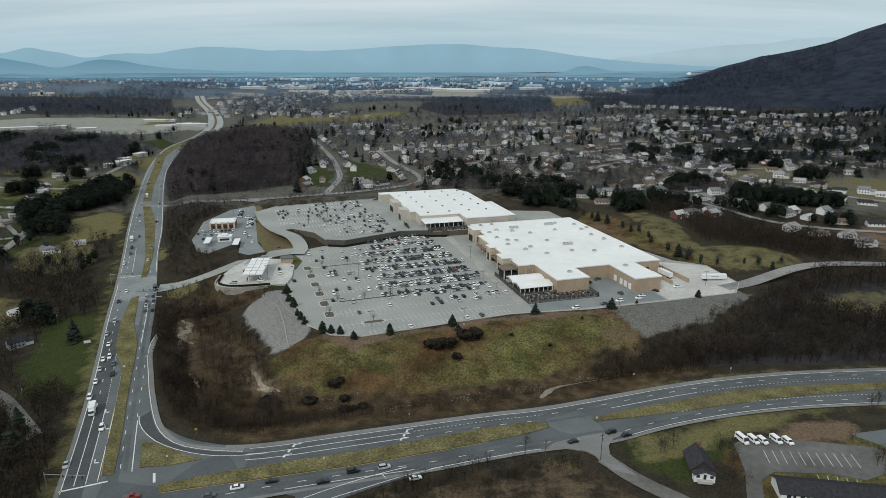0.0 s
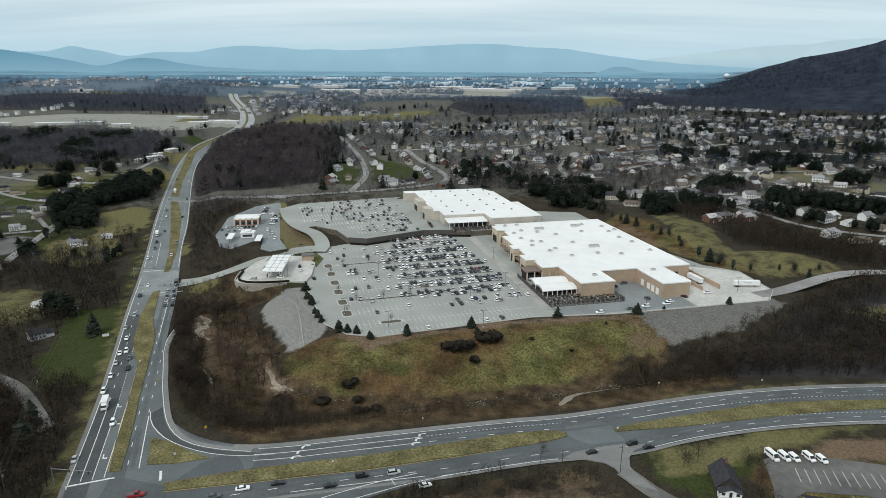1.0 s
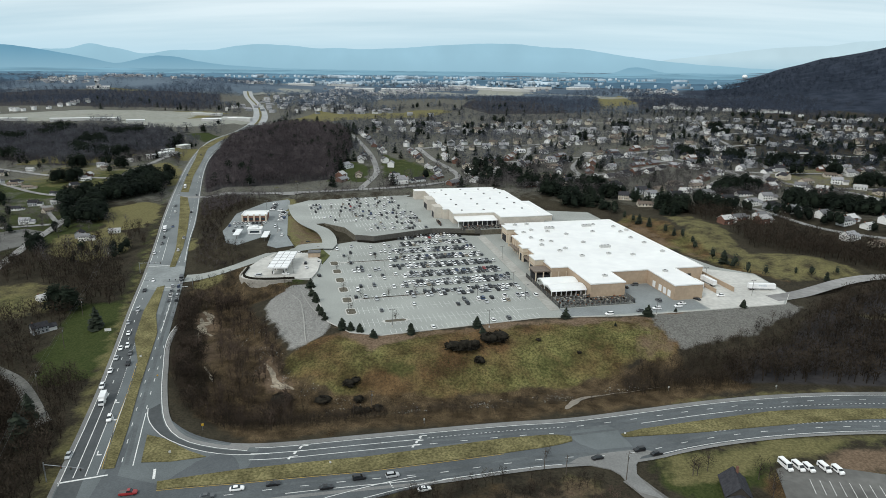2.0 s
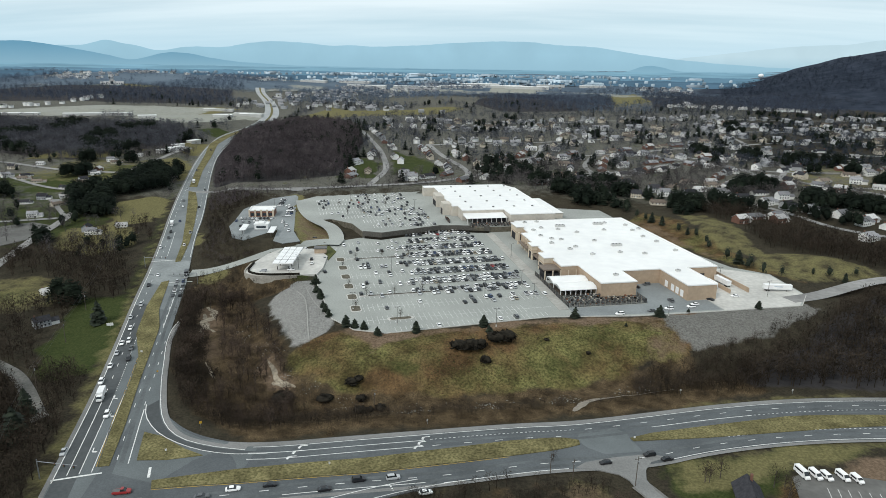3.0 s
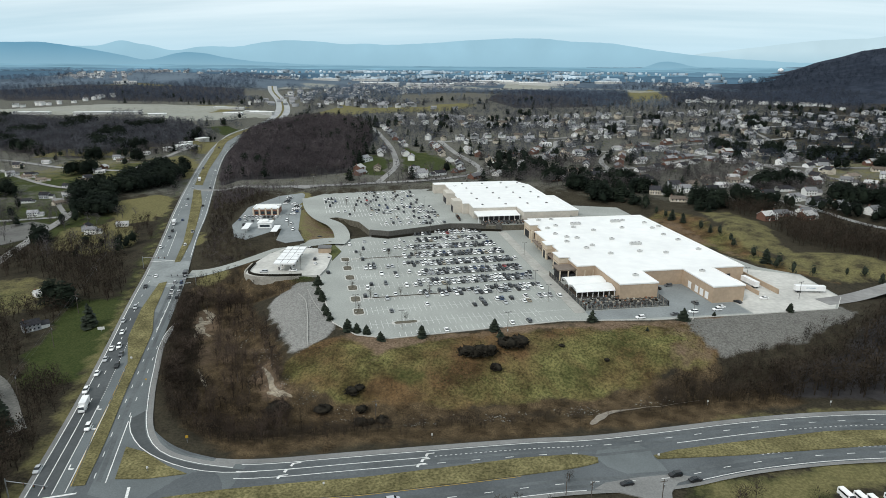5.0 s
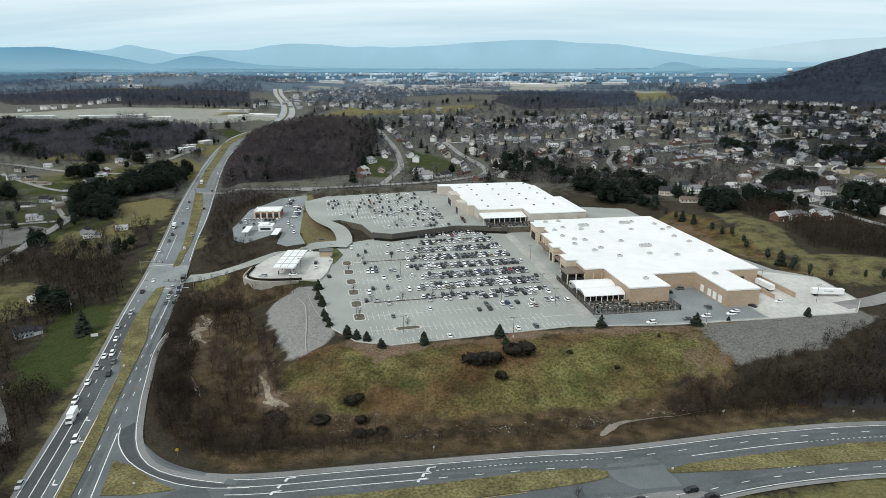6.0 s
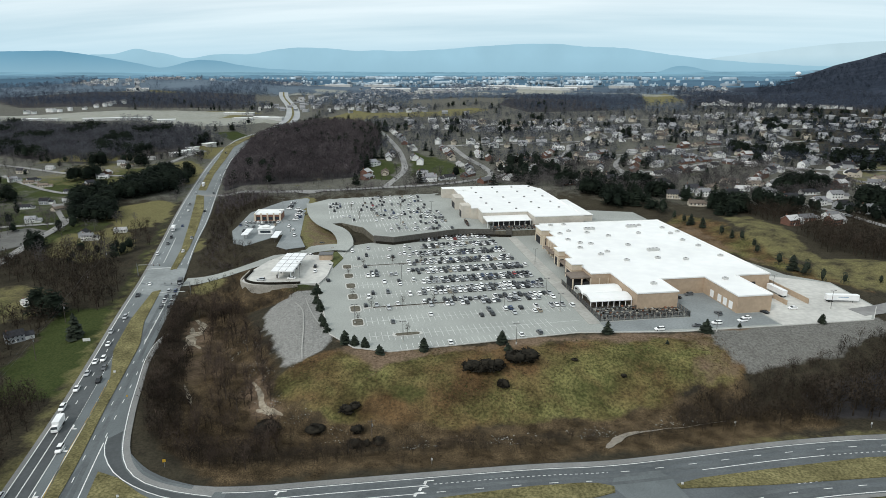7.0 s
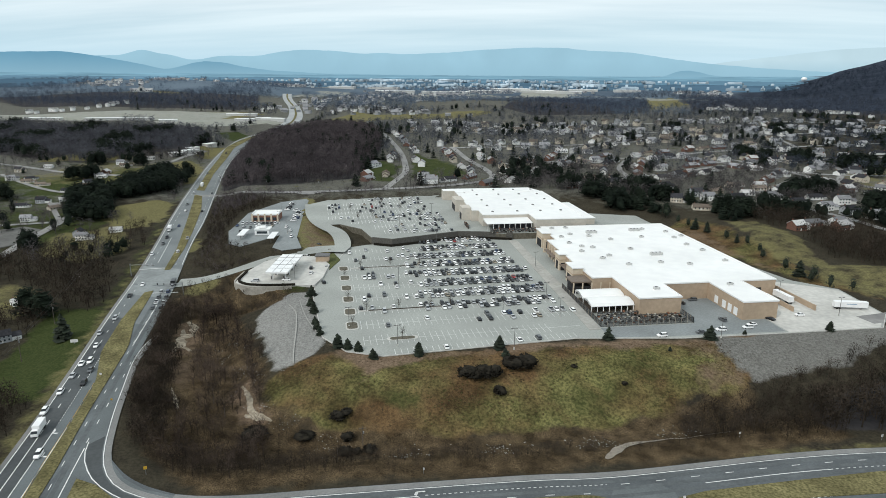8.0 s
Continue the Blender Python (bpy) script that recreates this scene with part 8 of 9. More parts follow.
def pine_tree(x, y, h, k, z=None):
    tr = thing("pine_tree", "small dark green pine tree on grassy ground", "tree", "planted pines")
    V, F = CON_NEAR[k % 4]
    if y > 400 and k % 4:
        # older pines, broad and round-topped
        V, F = LEAF_FAR[k % 6]
        V = V * (0.85, 0.85, 1.0) + (0, 0, 0.02)
        F = np.concatenate([F[:3], F])
    slim = 0.62 if h > 10 else 0.86
    mesh_np("crown", V * (slim * h * (1 + 0.2 * math.sin(3.1 * k)), slim * h, h), F[3:], NEEDLE, tr)
    bm = bmesh.new()
    tube(bm, (0, 0, -0.3), (0, 0, h * 0.8), 0.022 * h, 0.006 * h, 6)
    part("trunk", bm, TRUNK, tr)
    tr.matrix_world = pose(x, y, gz(x, y) if z is None else z, 0, 0, k * 50)
    return tr


for k, (x, y, h) in enumerate(((-79, 297, 6.5), (-74.4, 296, 5), (-69.5, 295, 4.8), (-61.6, 289, 4.6), (-43.7, 295, 6), (-11, 307, 6.2), (36, 325, 6), (80.9, 333, 6.5), (137.6, 351, 5), (97.4, 340, 2.5), (60.9, 318, 2),
                               (-107.7, 343.6, 5), (-102.9, 334.3, 6), (-97.6, 321.2, 4), (-90.9, 308.9, 4.5), (-112.6, 358.4, 6), (-94.2, 314.5, 5),
                               (135.4, 516, 8), (144.3, 499, 8), (151.6, 449, 9), (155.5, 438, 10), (161.5, 433, 9), (164.4, 418, 8), (146.4, 473, 7), (121.7, 549, 9), (106, 577, 9), (112, 563, 8), (174.6, 415, 7), (140, 507, 6), (148, 485, 6), (158, 428, 7), (205, 418, 7), (212, 412, 6), (222, 420, 6), (196, 420, 5),
                               (-213.9, 303, 13), (-185.9, 214, 13), (-178, 198, 14), (-196, 205, 12), (-8, 300, 4), (128, 540, 8), (118, 556, 7))):
    pine_tree(x, y, h, k)


def shrub(x, y, w, h, k):
    sh = thing("shrub", "dense dark evergreen shrub on a grassy slope", "shrub", "slope shrubs")
    V, F = BUSHES[k % 4]
    mesh_np("crown", V * (w * 0.95, w * 0.95, h), F, BUSH, sh)
    bm = bmesh.new()
    tube(bm, (0, 0, -0.3), (0, 0, h * 0.5), 0.12, 0.05, 5)
    part("stem", bm, TRUNK, sh)
    sh.matrix_world = pose(x, y, gz(x, y) - 0.1, 0, 0, k * 77)


for k, (x, y, w, h) in enumerate(((-22, 284, 10, 5), (-16, 285.5, 11, 5.5), (-12, 287, 8, 5), (-5, 293, 10, 6), (0.5, 295, 11, 6), (-9, 279.5, 6, 4), (-67, 257, 7, 3.5), (-64, 259, 5, 3), (-60, 243, 7, 3), (-52, 246, 6, 2.5), (-56, 244, 4, 2.5), (-76.6, 248.5, 8, 3), (-61, 250, 6, 3), (-95, 247, 11, 3.5), (40, 296, 3, 1.5), (20, 300, 3, 1.5))):
    shrub(x, y, w, h, k)


def bare_tree(x, y, h, k, z=None):
    tr = thing("bare_tree", "leafless grey deciduous tree in winter", "tree", "bare trees")
    V, F = BARE_NEAR[k % 6]
    mesh_np("crown", V * h, F[4:], BARK, tr)
    bm = bmesh.new()
    tube(bm, (0, 0, -0.3), (0, 0, h * 0.75), 0.02 * h, 0.006 * h, 6)
    part("trunk", bm, TRUNK, tr)
    tr.matrix_world = pose(x, y, gz(x, y) if z is None else z, 0, 0, k * 61)


k = 0
for a, b, zz in [(40, 347.4, 0.2), (56, 347.4, 0.2), (72, 347.4, 0.2), (82, 347.4, 0.2), (42, 420.2, 0.2), (60, 420.2, 0.2), (78, 420.2, 0.2), (32, 329, 0.2), (32, 365, 0.2), (32, 402, 0.2), (53, 311, 0.2), (48, 531, 4.5), (60, 545, 4.5), (84, 560, 4.5), (96, 530, 4.5), (44, 565, 4.5), (72, 590, 4.5)]:
    bare_tree(*lot(a, b), 5.5 if zz < 4 else 7, k, zz)
    k += 1
for x, y, h in ((76, 211, 9), (93, 208, 9), (96, 203, 9), (94, 198, 8), (90, 190, 9), (93, 186, 8), (88, 184, 7), (97, 209, 7), (70, 208, 9), (71.5, 208, 8), (150, 200, 8), (154, 203, 8), (147, 190, 8), (180, 246, 10), (175, 243, 8), (18, 213, 6), (150, 216, 6), (-60, 235, 8), (-118, 262, 9), (-110, 255, 9), (-150, 290, 10), (-126, 300, 9), (-165, 330, 8)):
    bare_tree(x, y, h, k)
    k += 1

# ---- poles, signals, signs ----
def lamp_post(x, y, z, h=9.5, turn=0.0, arms=2):
    lp = thing("lamp_post", "tall dark steel car park lamp with box heads", "lamp post", "car park lamps")
    bm = bmesh.new()
    tube(bm, (0, 0, 0.7), (0, 0, h), 0.13, 0.09, 8)
    part("pole", bm, STEELDARK, lp)
    bm = bmesh.new()
    tube(bm, (0, 0, -0.2), (0, 0, 0.75), 0.32, 0.32, 10)
    part("footing", bm, CONCRETE, lp)
    for k in range(arms):
        s = 1 if k == 0 else -1
        a = part("arm", boxes((min(0, s * 1.2), max(0, s * 1.2), -0.05, 0.05, h - 0.25, h - 0.13)), STEELDARK, lp)
        part("lamp_head", boxes((min(s * 0.7, s * 1.6), max(s * 0.7, s * 1.6), -0.25, 0.25, h - 0.13, h + 0.08, 0.04)), STEELDARK, a)
    lp.matrix_world = pose(x, y, z, 0, 0, turn)
    return lp


first = lamp_post(-54.2, 302.5, 0.0, turn=19.5)
for x, y, z in ((-4.8, 307.1, 0), (85.7, 334.2, 0), (-80.9, 320, 0), (-40.7, 414.1, 0), (9, 372, 0), (15.5, 349, 0), (-65.3, 478, 0), (-12, 350, 0), (-48, 352, 0), (-72, 386, 0), (-30, 446, 0), (-20, 392, 0), (3, 430, 0), (-96, 500, 4.5), (-120, 540, 4.5), (-80, 545, 4.5), (-100, 590, 4.5), (-60, 600, 4.5), (-140, 560, 4.5), (-130, 380, 1.0), (-188, 500, 3.5), (-170, 470, 3.5), (-205, 545, 3.5), (130, 395, 0), (150, 372, 0)):
    copy_thing(first, pose(x, y, z, 0, 0, 19.5))


def utility_pole(x, y, z, h=12.0, turn=0.0):
    up = thing("utility_pole", "weathered wooden utility pole with a crossarm", "utility pole", "utility poles")
    bm = bmesh.new()
    tube(bm, (0, 0, -0.6), (0, 0, h), 0.17, 0.11, 7)
    part("pole", bm, TRUNK, up)
    arm = part("crossarm", boxes((-1.25, 1.25, -0.07, 0.07, h - 1.0, h - 0.85)), TRUNK, up)
    for u in (-1.1, -0.5, 0.5, 1.1):
        ins = bmesh.new()
        tube(ins, (u, 0, h - 0.85), (u, 0, h - 0.6), 0.06, 0.05, 6)
        part("insulator", ins, STEELDARK, arm)
    bm = bmesh.new()
    tube(bm, (0.32, 0, h - 3.0), (0.32, 0, h - 2.1), 0.24, 0.24, 8)
    part("transformer", bm, STEEL, up)
    up.matrix_world = pose(x, y, z, 0, 0, turn)
    return up


PP = [(45.4, 203, 12), (24.3, 204.5, 8), (16.6, 206.5, 8), (-198.6, 236, 12), (-163, 168, 12), (-218, 282, 12), (-234, 322, 11), (-252, 365, 11), (-268, 405, 11), (-55, 248, 8), (-300, 640, 10), (-250, 620, 10), (-200, 622, 10), (-150, 640, 10)]
p0 = None
for k, (x, y, h) in enumerate(PP):
    if p0 is None:
        p0 = utility_pole(x, y, gz(x, y), 12, 20)
    else:
        copy_thing(p0, pose(x, y, gz(x, y) - (12 - h), 0, 0, 20 + 30 * (k % 3)))


def wire(name, pts, sag=0.8):
    """Sagging cables from pole to pole."""
    P = []
    for a, b in zip(pts, pts[1:]):
        for s in np.linspace(0, 1, 9)[:-1]:
            P.append((a[0] + (b[0] - a[0]) * s, a[1] + (b[1] - a[1]) * s, a[2] + (b[2] - a[2]) * s - sag * 4 * s * (1 - s)))
    P.append(pts[-1])
    cu = bpy.data.curves.new(name, "CURVE")
    cu.dimensions, cu.bevel_depth, cu.bevel_resolution = "3D", 0.03, 0
    sp = cu.splines.new("POLY")
    sp.points.add(len(P) - 1)
    for q, p in zip(sp.points, P):
        q.co = (*p, 1)
    cu.materials.append(BLACKM)
    return tagged(new(name, cu), "thin black overhead cable between poles", "cable", "overhead cables")


line_w = [(-163, 168), (-198.6, 236), (-218, 282), (-234, 322), (-252, 365), (-268, 405)]
for s in (-1.0, 1.0):
    wire("overhead_cable", [(x + s * 0.9, y + s * 0.3, gz(x, y) + 11.2) for x, y in line_w])


def signal_mast(x, y, turn, reach=15.0):
    ms = thing("traffic_signal", "galvanised mast arm with hanging traffic lights", "traffic light", "traffic signals")
    z = rz(x, y)
    bm = bmesh.new()
    tube(bm, (0, 0, -0.3), (0, 0, 7.2), 0.22, 0.16, 8)
    part("mast", bm, STEEL, ms)
    bm = bmesh.new()
    tube(bm, (0, 0, 6.4), (reach, 0, 6.9), 0.14, 0.08, 8)
    part("arm", bm, STEEL, ms)
    for u in (reach * 0.45, reach * 0.68, reach * 0.92):
        hd = part("signal_head", boxes((u - 0.2, u + 0.2, -0.18, 0.18, 5.7, 6.75, 0.03)), BLACKM, ms)
        for k, c in enumerate((LENSR, LENSA, LENSG)):
            ln = bmesh.new()
            tube(ln, (u, -0.19, 6.55 - 0.33 * k), (u, -0.24, 6.55 - 0.33 * k), 0.11, 0.11, 8)
            part("lens", ln, c, hd)
    ms.matrix_world = pose(x, y, z, 0, 0, turn)


LENSR = mat("red signal lens", (0.25, 0.01, 0.01), None, 1.0, 0.2)
LENSA = mat("amber signal lens", (0.25, 0.12, 0.01), None, 1.0, 0.2)
LENSG = mat("green signal lens", (0.01, 0.12, 0.05), None, 1.0, 0.2)
signal_mast(-240, 394, 10)
signal_mast(-191, 368, 190)
signal_mast(-152, 176, -5)


def road_sign(x, y, z, h, w, ht, material, turn, label):
    sg = thing("road_sign", label, "sign", "road signs")
    part("post", boxes((-0.06, 0.06, -0.05, 0.05, -0.3, h)), STEEL, sg)
    part("plate", boxes((-w / 2, w / 2, -0.09, -0.05, h - ht, h)), material, sg)
    sg.matrix_world = pose(x, y, z, 0, 0, turn)


SIGNY = mat("yellow sign plate", (0.55, 0.33, 0.03), None, 1.0, 0.5)
SIGNW = mat("white sign plate", (0.7, 0.7, 0.68), None, 1.0, 0.5)
for x, y, h, w, ht, m, t, l in ((-114, 212, 2.6, 1.0, 1.0, SIGNY, 30, "yellow warning plate on a steel post"), (-204, 297.5, 2.2, 3.2, 1.5, SIGNW, 20, "white board sign on grass beside the highway"), (-171, 270, 1.4, 0.9, 0.9, SIGNW, 20, "white plate at the nose of a median"), (50.5, 232.5, 1.6, 0.8, 0.8, SIGNW, 10, "white plate at the nose of a median"), (-152, 250, 2.2, 0.7, 0.7, SIGNY, 20, "yellow plate on a post at the roadside"), (78, 273, 2.0, 0.7, 0.9, SIGNW, 190, "white plate on a post at the roadside"), (-118, 194, 2.2, 0.7, 0.8, SIGNW, 30, "white plate on a traffic island"), (-60, 196, 1.8, 0.6, 0.8, SIGNW, 20, "white plate on a grass median"), (128, 279, 2.0, 0.7, 0.9, SIGNW, 190, "white plate on a post at the roadside"), (-30, 230, 2.0, 0.5, 0.9, SIGNW, 190, "white plate on a post at the roadside")):
    road_sign(x, y, gz(x, y) + 0.2, h, w, ht, m, t, l)


# ---- trucks, vans ----
def trailer(x, y, z, turn, L_=16.0, label="long white semi-trailer parked on concrete"):
    tr = thing("semi_trailer", label, "trailer", "semi-trailers")
    part("box", boxes((-L_ / 2, L_ / 2, -1.3, 1.3, 1.15, 4.05, 0.06)), WHITEW, tr)
    part("stripe", boxes((-2.4, 2.6, -1.315, -1.30, 2.7, 3.1)), mat("faded blue stripe", (0.25, 0.35, 0.45), None, 1.0, 0.6), tr, "faded blue bar on the side")
    part("chassis", boxes((-L_ / 2 + 0.5, L_ / 2 - 0.5, -0.5, 0.5, 0.75, 1.15)), STEELDARK, tr)
    for u in (-L_ / 2 + 1.4, -L_ / 2 + 2.7):
        for v in (-1.05, 1.05):
            bm = bmesh.new()
            tube(bm, (u, v - 0.25, 0.5), (u, v + 0.25, 0.5), 0.5, 0.5, 10)
            part("wheel", bm, RUBBER, tr)
    for v in (-0.9, 0.9):
        part("landing_leg", boxes((L_ / 2 - 3.1, L_ / 2 - 2.9, v - 0.1, v + 0.1, 0, 1.15)), STEELDARK, tr)
    tr.matrix_world = pose(x, y, z, 0, 0, turn)


trailer(159.7, 383.3, 0.03, 3)
trailer(*sto(236.5, 338), 0.03, 108, 13.0, "white semi-trailer backed against a loading dock")
trailer(*sto(226.5, 334), 0.03, 106, 9.0, "short white trailer beside a screen wall")


def box_truck(x, y, z, turn, body, label):
    bt = thing("box_truck", label, "truck", "trucks")
    part("box", boxes((-4.0, 2.2, -1.22, 1.22, 1.0, 3.5, 0.05)), body, bt)
    part("cab", loft(bmesh.new(), [[(2.3, -1.1, 0.6), (2.3, 1.1, 0.6), (4.4, 1.1, 0.6), (4.4, -1.1, 0.6)], [(2.3, -1.1, 1.6), (2.3, 1.1, 1.6), (4.4, 1.05, 1.5), (4.4, -1.05, 1.5)], [(2.3, -1.0, 2.5), (2.3, 1.0, 2.5), (3.4, 0.95, 2.5), (3.4, -0.95, 2.5)]]), CARPAINT["white"], bt)
    part("windscreen", loft(bmesh.new(), [[(3.62, -0.95, 2.32), (3.62, 0.95, 2.32), (3.66, 0.95, 2.36), (3.66, -0.95, 2.36)], [(4.28, -1.0, 1.58), (4.28, 1.0, 1.58), (4.34, 1.0, 1.62), (4.34, -1.0, 1.62)]]), GLASS, bt)
    part("chassis", boxes((-3.9, 4.2, -0.5, 0.5, 0.55, 1.0)), STEELDARK, bt)
    for u in (-2.6, 3.3):
        for v in (-1.0, 1.0):
            bm = bmesh.new()
            tube(bm, (u, v - 0.18, 0.45), (u, v + 0.18, 0.45), 0.45, 0.45, 10)
            part("wheel", bm, RUBBER, bt)
    bt.matrix_world = pose(x, y, z, 0, 0, turn)


box_truck(-164, 228, rz(-164, 228) + 0.05, 292, WHITEW, "white box truck on the highway")
box_truck(-205.5, 383, rz(-205, 383) + 0.05, 112, CARPAINT["black"], "dark box truck waiting at the crossing")
box_truck(-271, 489, rz(-271, 489) + 0.05, 293, WHITEW, "white box truck on the highway")
box_truck(-326, 640, rz(-326, 640) + 0.05, 293, WHITEW, "white box truck on the highway")


def van(x, y, z, turn, L_, h):
    vn = thing("van", "white minibus van parked at a lot's edge", "van", "white vans")
    part("body", loft(bmesh.new(), [[(-1.0, -L_ / 2, 0.4), (1.0, -L_ / 2, 0.4), (0.95, -L_ / 2, h - 0.1), (-0.95, -L_ / 2, h - 0.1)], [(-1.02, -L_ / 2 + 0.3, 0.35), (1.02, -L_ / 2 + 0.3, 0.35), (0.93, -L_ / 2 + 0.3, h), (-0.93, -L_ / 2 + 0.3, h)], [(-1.02, L_ / 2 - 1.7, 0.35), (1.02, L_ / 2 - 1.7, 0.35), (0.93, L_ / 2 - 1.7, h), (-0.93, L_ / 2 - 1.7, h)], [(-1.0, L_ / 2 - 0.9, 0.35), (1.0, L_ / 2 - 0.9, 0.35), (0.95, L_ / 2 - 0.9, 1.25), (-0.95, L_ / 2 - 0.9, 1.25)], [(-0.92, L_ / 2, 0.4), (0.92, L_ / 2, 0.4), (0.86, L_ / 2, 1.0), (-0.86, L_ / 2, 1.0)]]), CARPAINT["white"], vn)
    for s in (-1, 1):
        part("side_window", boxes((s * 1.0 - 0.03, s * 1.0 + 0.03, -L_ / 2 + 0.5, L_ / 2 - 1.9, h - 0.95, h - 0.35)), GLASS, vn)
    part("windscreen", loft(bmesh.new(), [[(-0.85, L_ / 2 - 1.62, h - 0.12), (0.85, L_ / 2 - 1.62, h - 0.12), (0.85, L_ / 2 - 1.58, h - 0.08), (-0.85, L_ / 2 - 1.58, h - 0.08)], [(-0.88, L_ / 2 - 0.92, 1.3), (0.88, L_ / 2 - 0.92, 1.3), (0.88, L_ / 2 - 0.86, 1.34), (-0.88, L_ / 2 - 0.86, 1.34)]]), GLASS, vn)
    for u in (-L_ / 2 + 1.1, L_ / 2 - 1.0):
        for v in (-0.92, 0.92):
            bm = bmesh.new()
            tube(bm, (v - 0.12, u, 0.36), (v + 0.12, u, 0.36), 0.36, 0.36, 9)
            part("wheel", bm, RUBBER, vn)
    vn.matrix_world = pose(x, y, z, 0, 0, turn)


for x, y, L_, h in ((105.8, 216.4, 6.6, 2.7), (110.3, 216.2, 5.6, 2.2), (113.9, 215.8, 5.0, 1.9), (119.6, 216.4, 5.6, 2.2), (123.9, 215.4, 5.0, 1.9)):
    van(x, y, -12.98, 195, L_, h)
SE = []
for k in range(11):
    x = 111.5 + 3.3 * k
    dash(SE, [(x, 209.8 - 0.07 * (x - 111)), (x - 1.6, 201.5 - 0.09 * (x - 111))], 0.18, 0, 0, lambda x, y: -13.0, 0.03)
for k in range(5):
    x = 124 + 3.2 * k
    dash(SE, [(x, 194 - 0.2 * (x - 124)), (x - 1.2, 190 - 0.2 * (x - 124))], 0.18, 0, 0, lambda x, y: -13.0, 0.03)
paint("rental_lot_lines", SE, LOTPAINT, "white stall lines in a small lot")


def corner_house():
    hs = thing("house", "small house with a dark gambrel roof and white gable", "house")
    part("wall", gabled_body(bmesh.new(), -6.0, 5.2, -3.9, 3.9, 2.4, 3.6), mat("dark brown siding", (0.06, 0.052, 0.045), (0.045, 0.04, 0.035), 1.0, 0.9), hs)
    part("roof", gable(bmesh.new(), -6.0, 5.2, -3.9, 3.9, 2.4, 3.6, 0.7), SHINGLE["dark"], hs)
    part("porch", gabled_body(bmesh.new(), 5.95, 8.6, -3.7, 3.7, 1.9, 1.4), WALLS["white"], hs)
    part("porch_roof", gable(bmesh.new(), 6.3, 8.7, -3.7, 3.7, 2.0, 1.4, 0.35), SHINGLE["dark"], hs)
    part("porch_deck", boxes((8.7, 9.9, -2.5, 2.5, -1.0, 0.15)), CONCRETE, hs)
    for v in (-2.4, 2.4):
        part("window", boxes((8.56, 8.68, v - 0.6, v + 0.6, 0.7, 1.8)), WINDOW, hs)
    part("door", boxes((8.56, 8.68, -0.5, 0.5, 0.15, 2.1)), DARK, hs)
    part("chimney", boxes((-4.6, -3.8, 0.4, 1.2, 3, 7.6)), WALLS["brick"], hs)
    hs.matrix_world = pose(81, 197.5, gz(81, 197.5) + 0.3, 0, 0, -97)


corner_house()


def long_house():
    lh = thing("motel_block", "long low building with a dark shingle roof and white wall", "building")
    part("wall", gabled_body(bmesh.new(), -20, 20, -5, 5, 3.2, 2.2), WALLS["white"], lh)
    part("roof", gable(bmesh.new(), -20, 20, -5, 5, 3.2, 2.2, 0.7), SHINGLE["dark"], lh)
    for k in range(9):
        part("window", boxes((-18 + 4.4 * k, -16.6 + 4.4 * k, -5.06, -4.92, 0.9, 2.3)), WINDOW, lh)
        part("door", boxes((-15.9 + 4.4 * k, -15.0 + 4.4 * k, -5.06, -4.92, 0.05, 2.15)), DARK, lh)
    lh.matrix_world = pose(123.5, 181.5, -13.0, 0, 0, -9)


long_house()

# ---- stones, creek ----
def stone_templates(seed, n=6):
    r = np.random.default_rng(seed)
    out = []
    base_v = np.array([(0, 0, 1), (0.9, 0, 0.3), (0.28, 0.85, 0.3), (-0.73, 0.53, 0.3), (-0.73, -0.53, 0.3), (0.28, -0.85, 0.3), (0.6, 0.5, -0.5), (-0.7, 0.1, -0.5), (0.3, -0.75, -0.5)], float)
    f = np.array([(0, 1, 2), (0, 2, 3), (0, 3, 4), (0, 4, 5), (0, 5, 1), (1, 6, 2), (2, 6, 7), (2, 7, 3), (3, 7, 4), (4, 7, 8), (4, 8, 5), (5, 8, 6), (5, 6, 1), (6, 8, 7)])
    for _ in range(n):
        out.append((base_v * (r.uniform(0.7, 1.3), r.uniform(0.6, 1.1), r.uniform(0.4, 0.75)) * r.uniform(0.8, 1.2, (9, 1)), f))
    return out


STONES = stone_templates(3)


def scatter_stones(name, poly, spacing, size, label, seed, weight=None, material=None):
    r = np.random.default_rng(seed)
    p = np.array(poly)
    gx, gy = np.meshgrid(np.arange(p[:, 0].min(), p[:, 0].max(), spacing), np.arange(p[:, 1].min(), p[:, 1].max(), spacing))
    x, y = gx.ravel() + r.uniform(-0.6, 0.6, gx.size) * spacing, gy.ravel() + r.uniform(-0.6, 0.6, gx.size) * spacing
    k = poly_dist(x, y, [tuple(q) for q in poly]) + 2 * wob(x, y, 9, 4.0) < 0.5
    if weight is not None:
        k &= wob(x, y, weight, 2.2) > 0.25
    x, y = x[k], y[k]
    n = len(x)
    V, F = place_all(STONES, r.integers(0, len(STONES), n), x, y, ground_z(x, y) + 0.02, r.uniform(*size, n) * r.choice([0.7, 1.0, 1.4], n, p=[0.5, 0.38, 0.12]), r.uniform(0, 6.28, n))
    tagged(mesh_np(name, V, F, material or STONE), label, "stones", kind="stuff")


scatter_stones("riprap", ROCKS[0], 0.72, (0.13, 0.28), "grey broken stone covering a steep bank", 1)
scatter_stones("riprap_east", ROCKS[1], 0.9, (0.13, 0.28), "grey broken stone covering a long bank", 2, None, STONE_E)
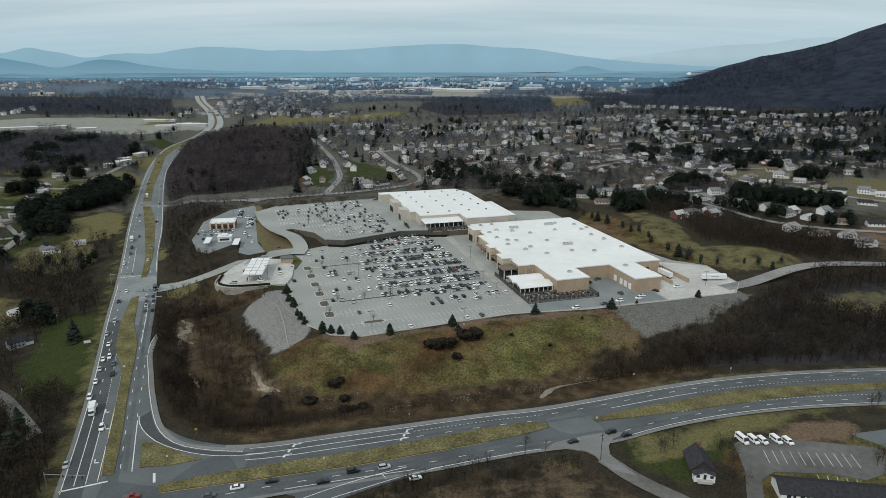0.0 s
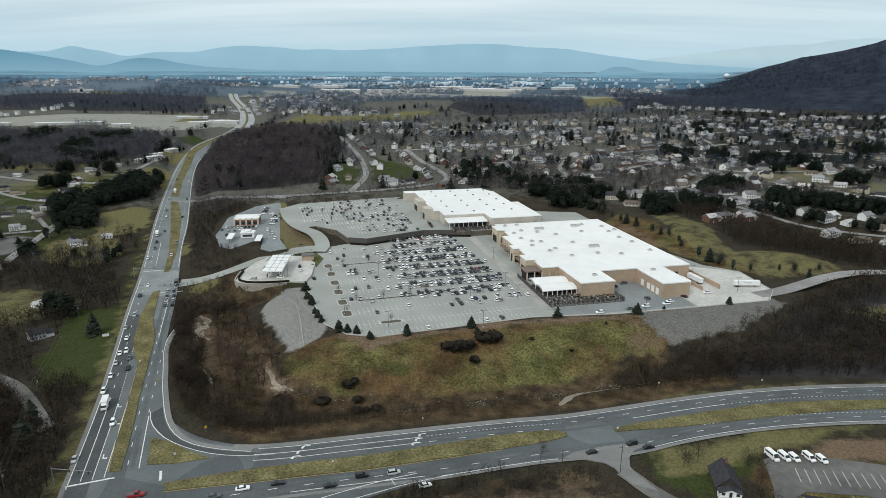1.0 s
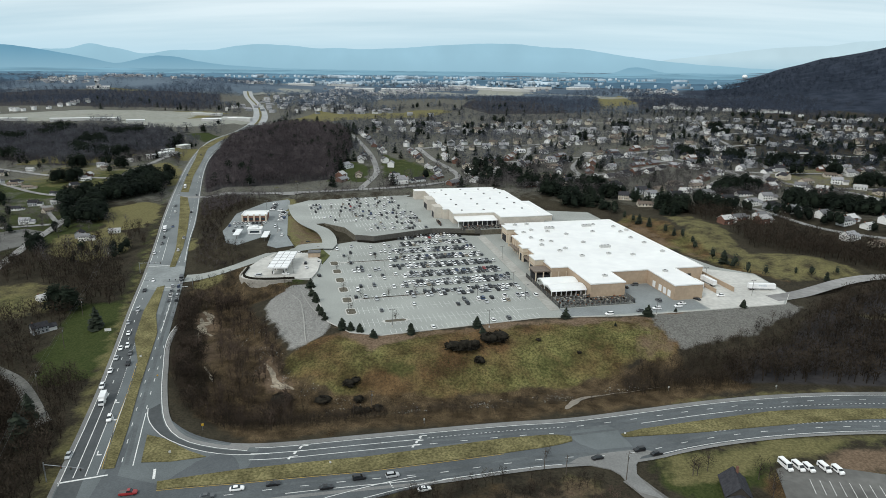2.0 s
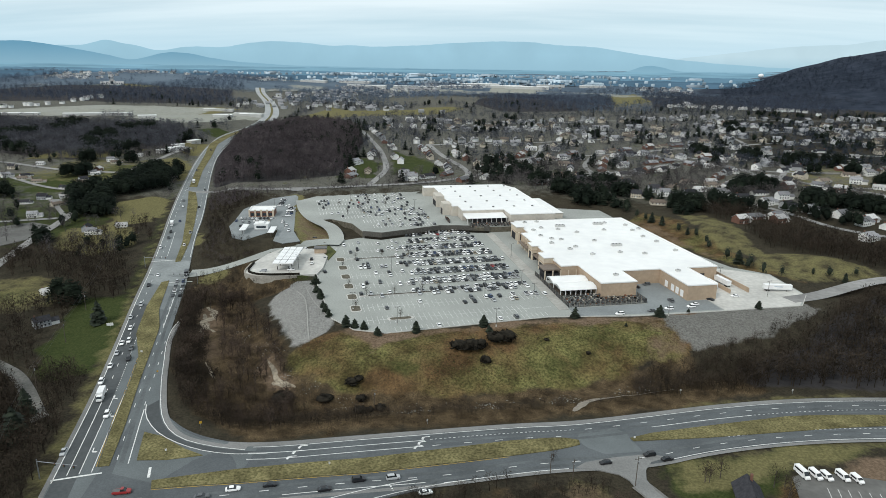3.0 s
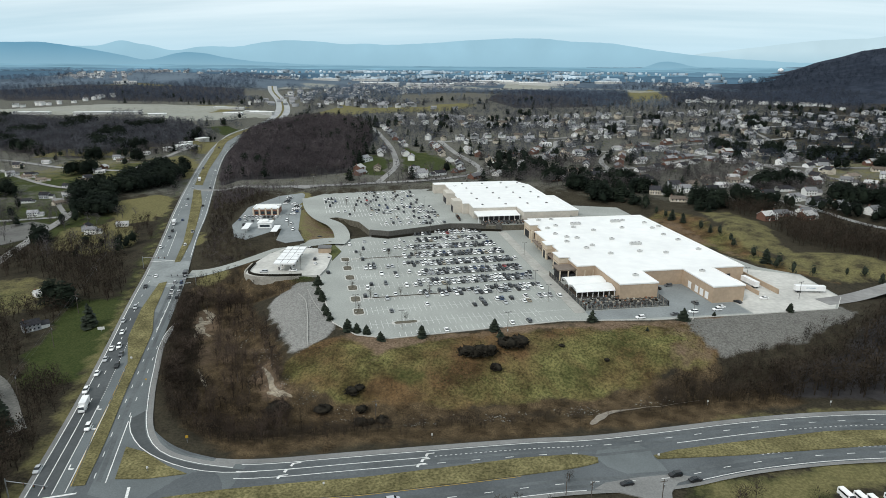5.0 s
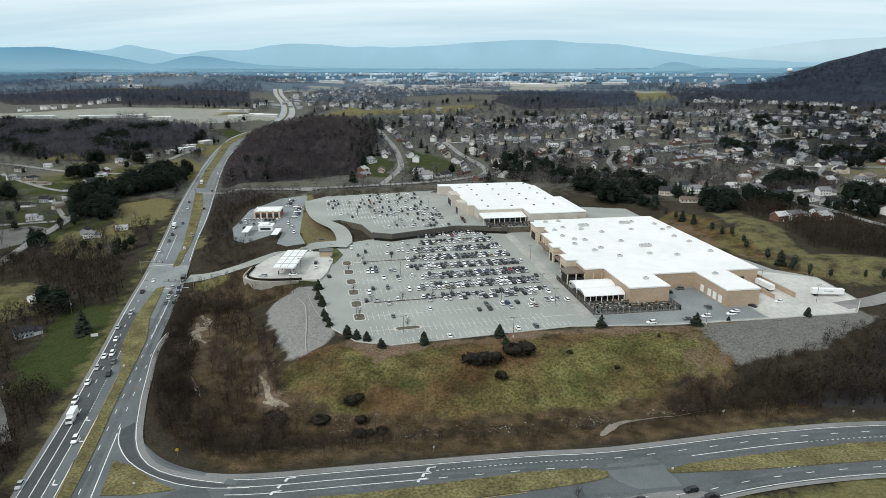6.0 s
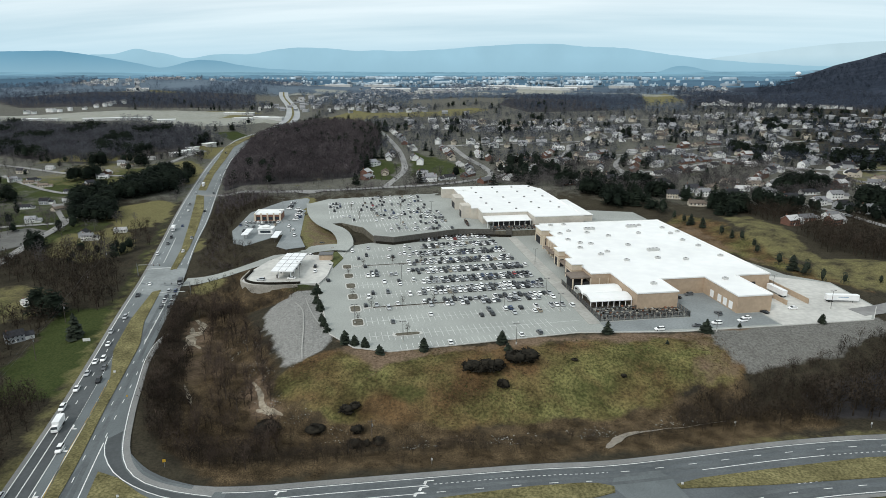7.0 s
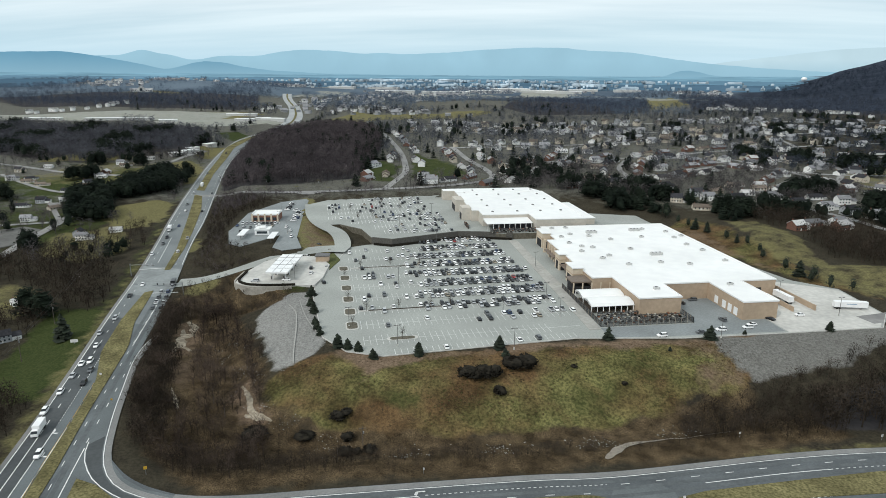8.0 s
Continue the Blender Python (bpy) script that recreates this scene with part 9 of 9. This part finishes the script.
scatter_stones("hollow_stones", [(-150, 320), (-120, 275), (-95, 250), (-60, 238), (-10, 246), (40, 262), (90, 288), (90, 296), (40, 272), (-10, 256), (-60, 248), (-95, 262), (-125, 310)], 1.3, (0.14, 0.36), "scattered stones along a hollow", 3, 7.0, STONE)

CREEK = smooth([(29, 251), (31, 254), (34.5, 259), (38, 262.5), (43, 264.5), (49, 266.5), (53, 268.6), (58, 269), (66, 273), (76, 277)])
WATER = mat("shallow sandy water", (0.23, 0.195, 0.15), (0.15, 0.125, 0.095), 0.6, 0.35)
SAND = mat("pale creek sand", (0.37, 0.32, 0.25), (0.19, 0.16, 0.12), 0.5, 1.0)
bed = offset(CREEK, 0)
wid = (np.interp(bed[:, 0], [29, 32, 38, 43, 50, 76], [0.5, 1.5, 1.2, 0.7, 0.3, 0.1]) * (1 + 0.35 * wob(bed[:, 0], bed[:, 1], 3.0, 1.0)))[:, None]
tang = np.gradient(bed, axis=0)
tang /= np.linalg.norm(tang, axis=1)[:, None]
nrm_ = np.stack([-tang[:, 1], tang[:, 0]], 1)
strip("creek", bed + nrm_ * wid, bed - nrm_ * wid, 60, lambda x, y: ground_z(x, y) + 0.25, WATER, "narrow sandy creek in a hollow", "creek")
def sand_run(line, w0, seed):
    """Washed-out sand along a gully, with a ragged width."""
    c = resample(smooth(line), 60)
    tg = np.gradient(c, axis=0)
    tg /= np.linalg.norm(tg, axis=1)[:, None]
    nn = np.stack([-tg[:, 1], tg[:, 0]], 1)
    taper = np.sin(np.linspace(0.25, 2.9, 60)) ** 0.6
    wl = (w0 * taper * (1 + 0.7 * wob(c[:, 0], c[:, 1], 4.0, seed)))[:, None].clip(0.15, 9)
    wr = (w0 * taper * (1 + 0.7 * wob(c[:, 0], c[:, 1], 3.0, seed + 2)))[:, None].clip(0.15, 9)
    strip("sand_scar", c + nn * wl, c - nn * wr, 60, lambda x, y: ground_z(x, y) + 0.22, SAND, "patch of bare washed-out sand in a hollow", "ground")


for n_, (ln, w_) in enumerate(SCARS):
    sand_run(ln, w_, 1.0 + n_)

strip("gravel_drive", offset(DRIVE, 3.0), offset(DRIVE, -3.0), 40, lambda x, y: ground_z(x, y) + 0.3, mat("grey gravel", (0.19, 0.185, 0.17), (0.13, 0.127, 0.118), 0.7, 1.0, bump=0.05, big=0.15), "curved grey gravel drive", "drive")
TRACK = mat("trodden pale stone", (0.34, 0.335, 0.31), (0.27, 0.265, 0.25), 0.8, 1.0)
for pts in ([(-120, 345), (-112, 335), (-107, 322), (-102, 308), (-97, 292), (-94, 284)], [(-116, 350), (-108, 334), (-101, 322), (-94, 312)]):
    t_ = smooth(pts)
    strip("trodden_path", offset(t_, 0.28), offset(t_, -0.28), 30, lambda x, y: ground_z(x, y) + 0.42, TRACK, "narrow trodden path across broken stone", "path")
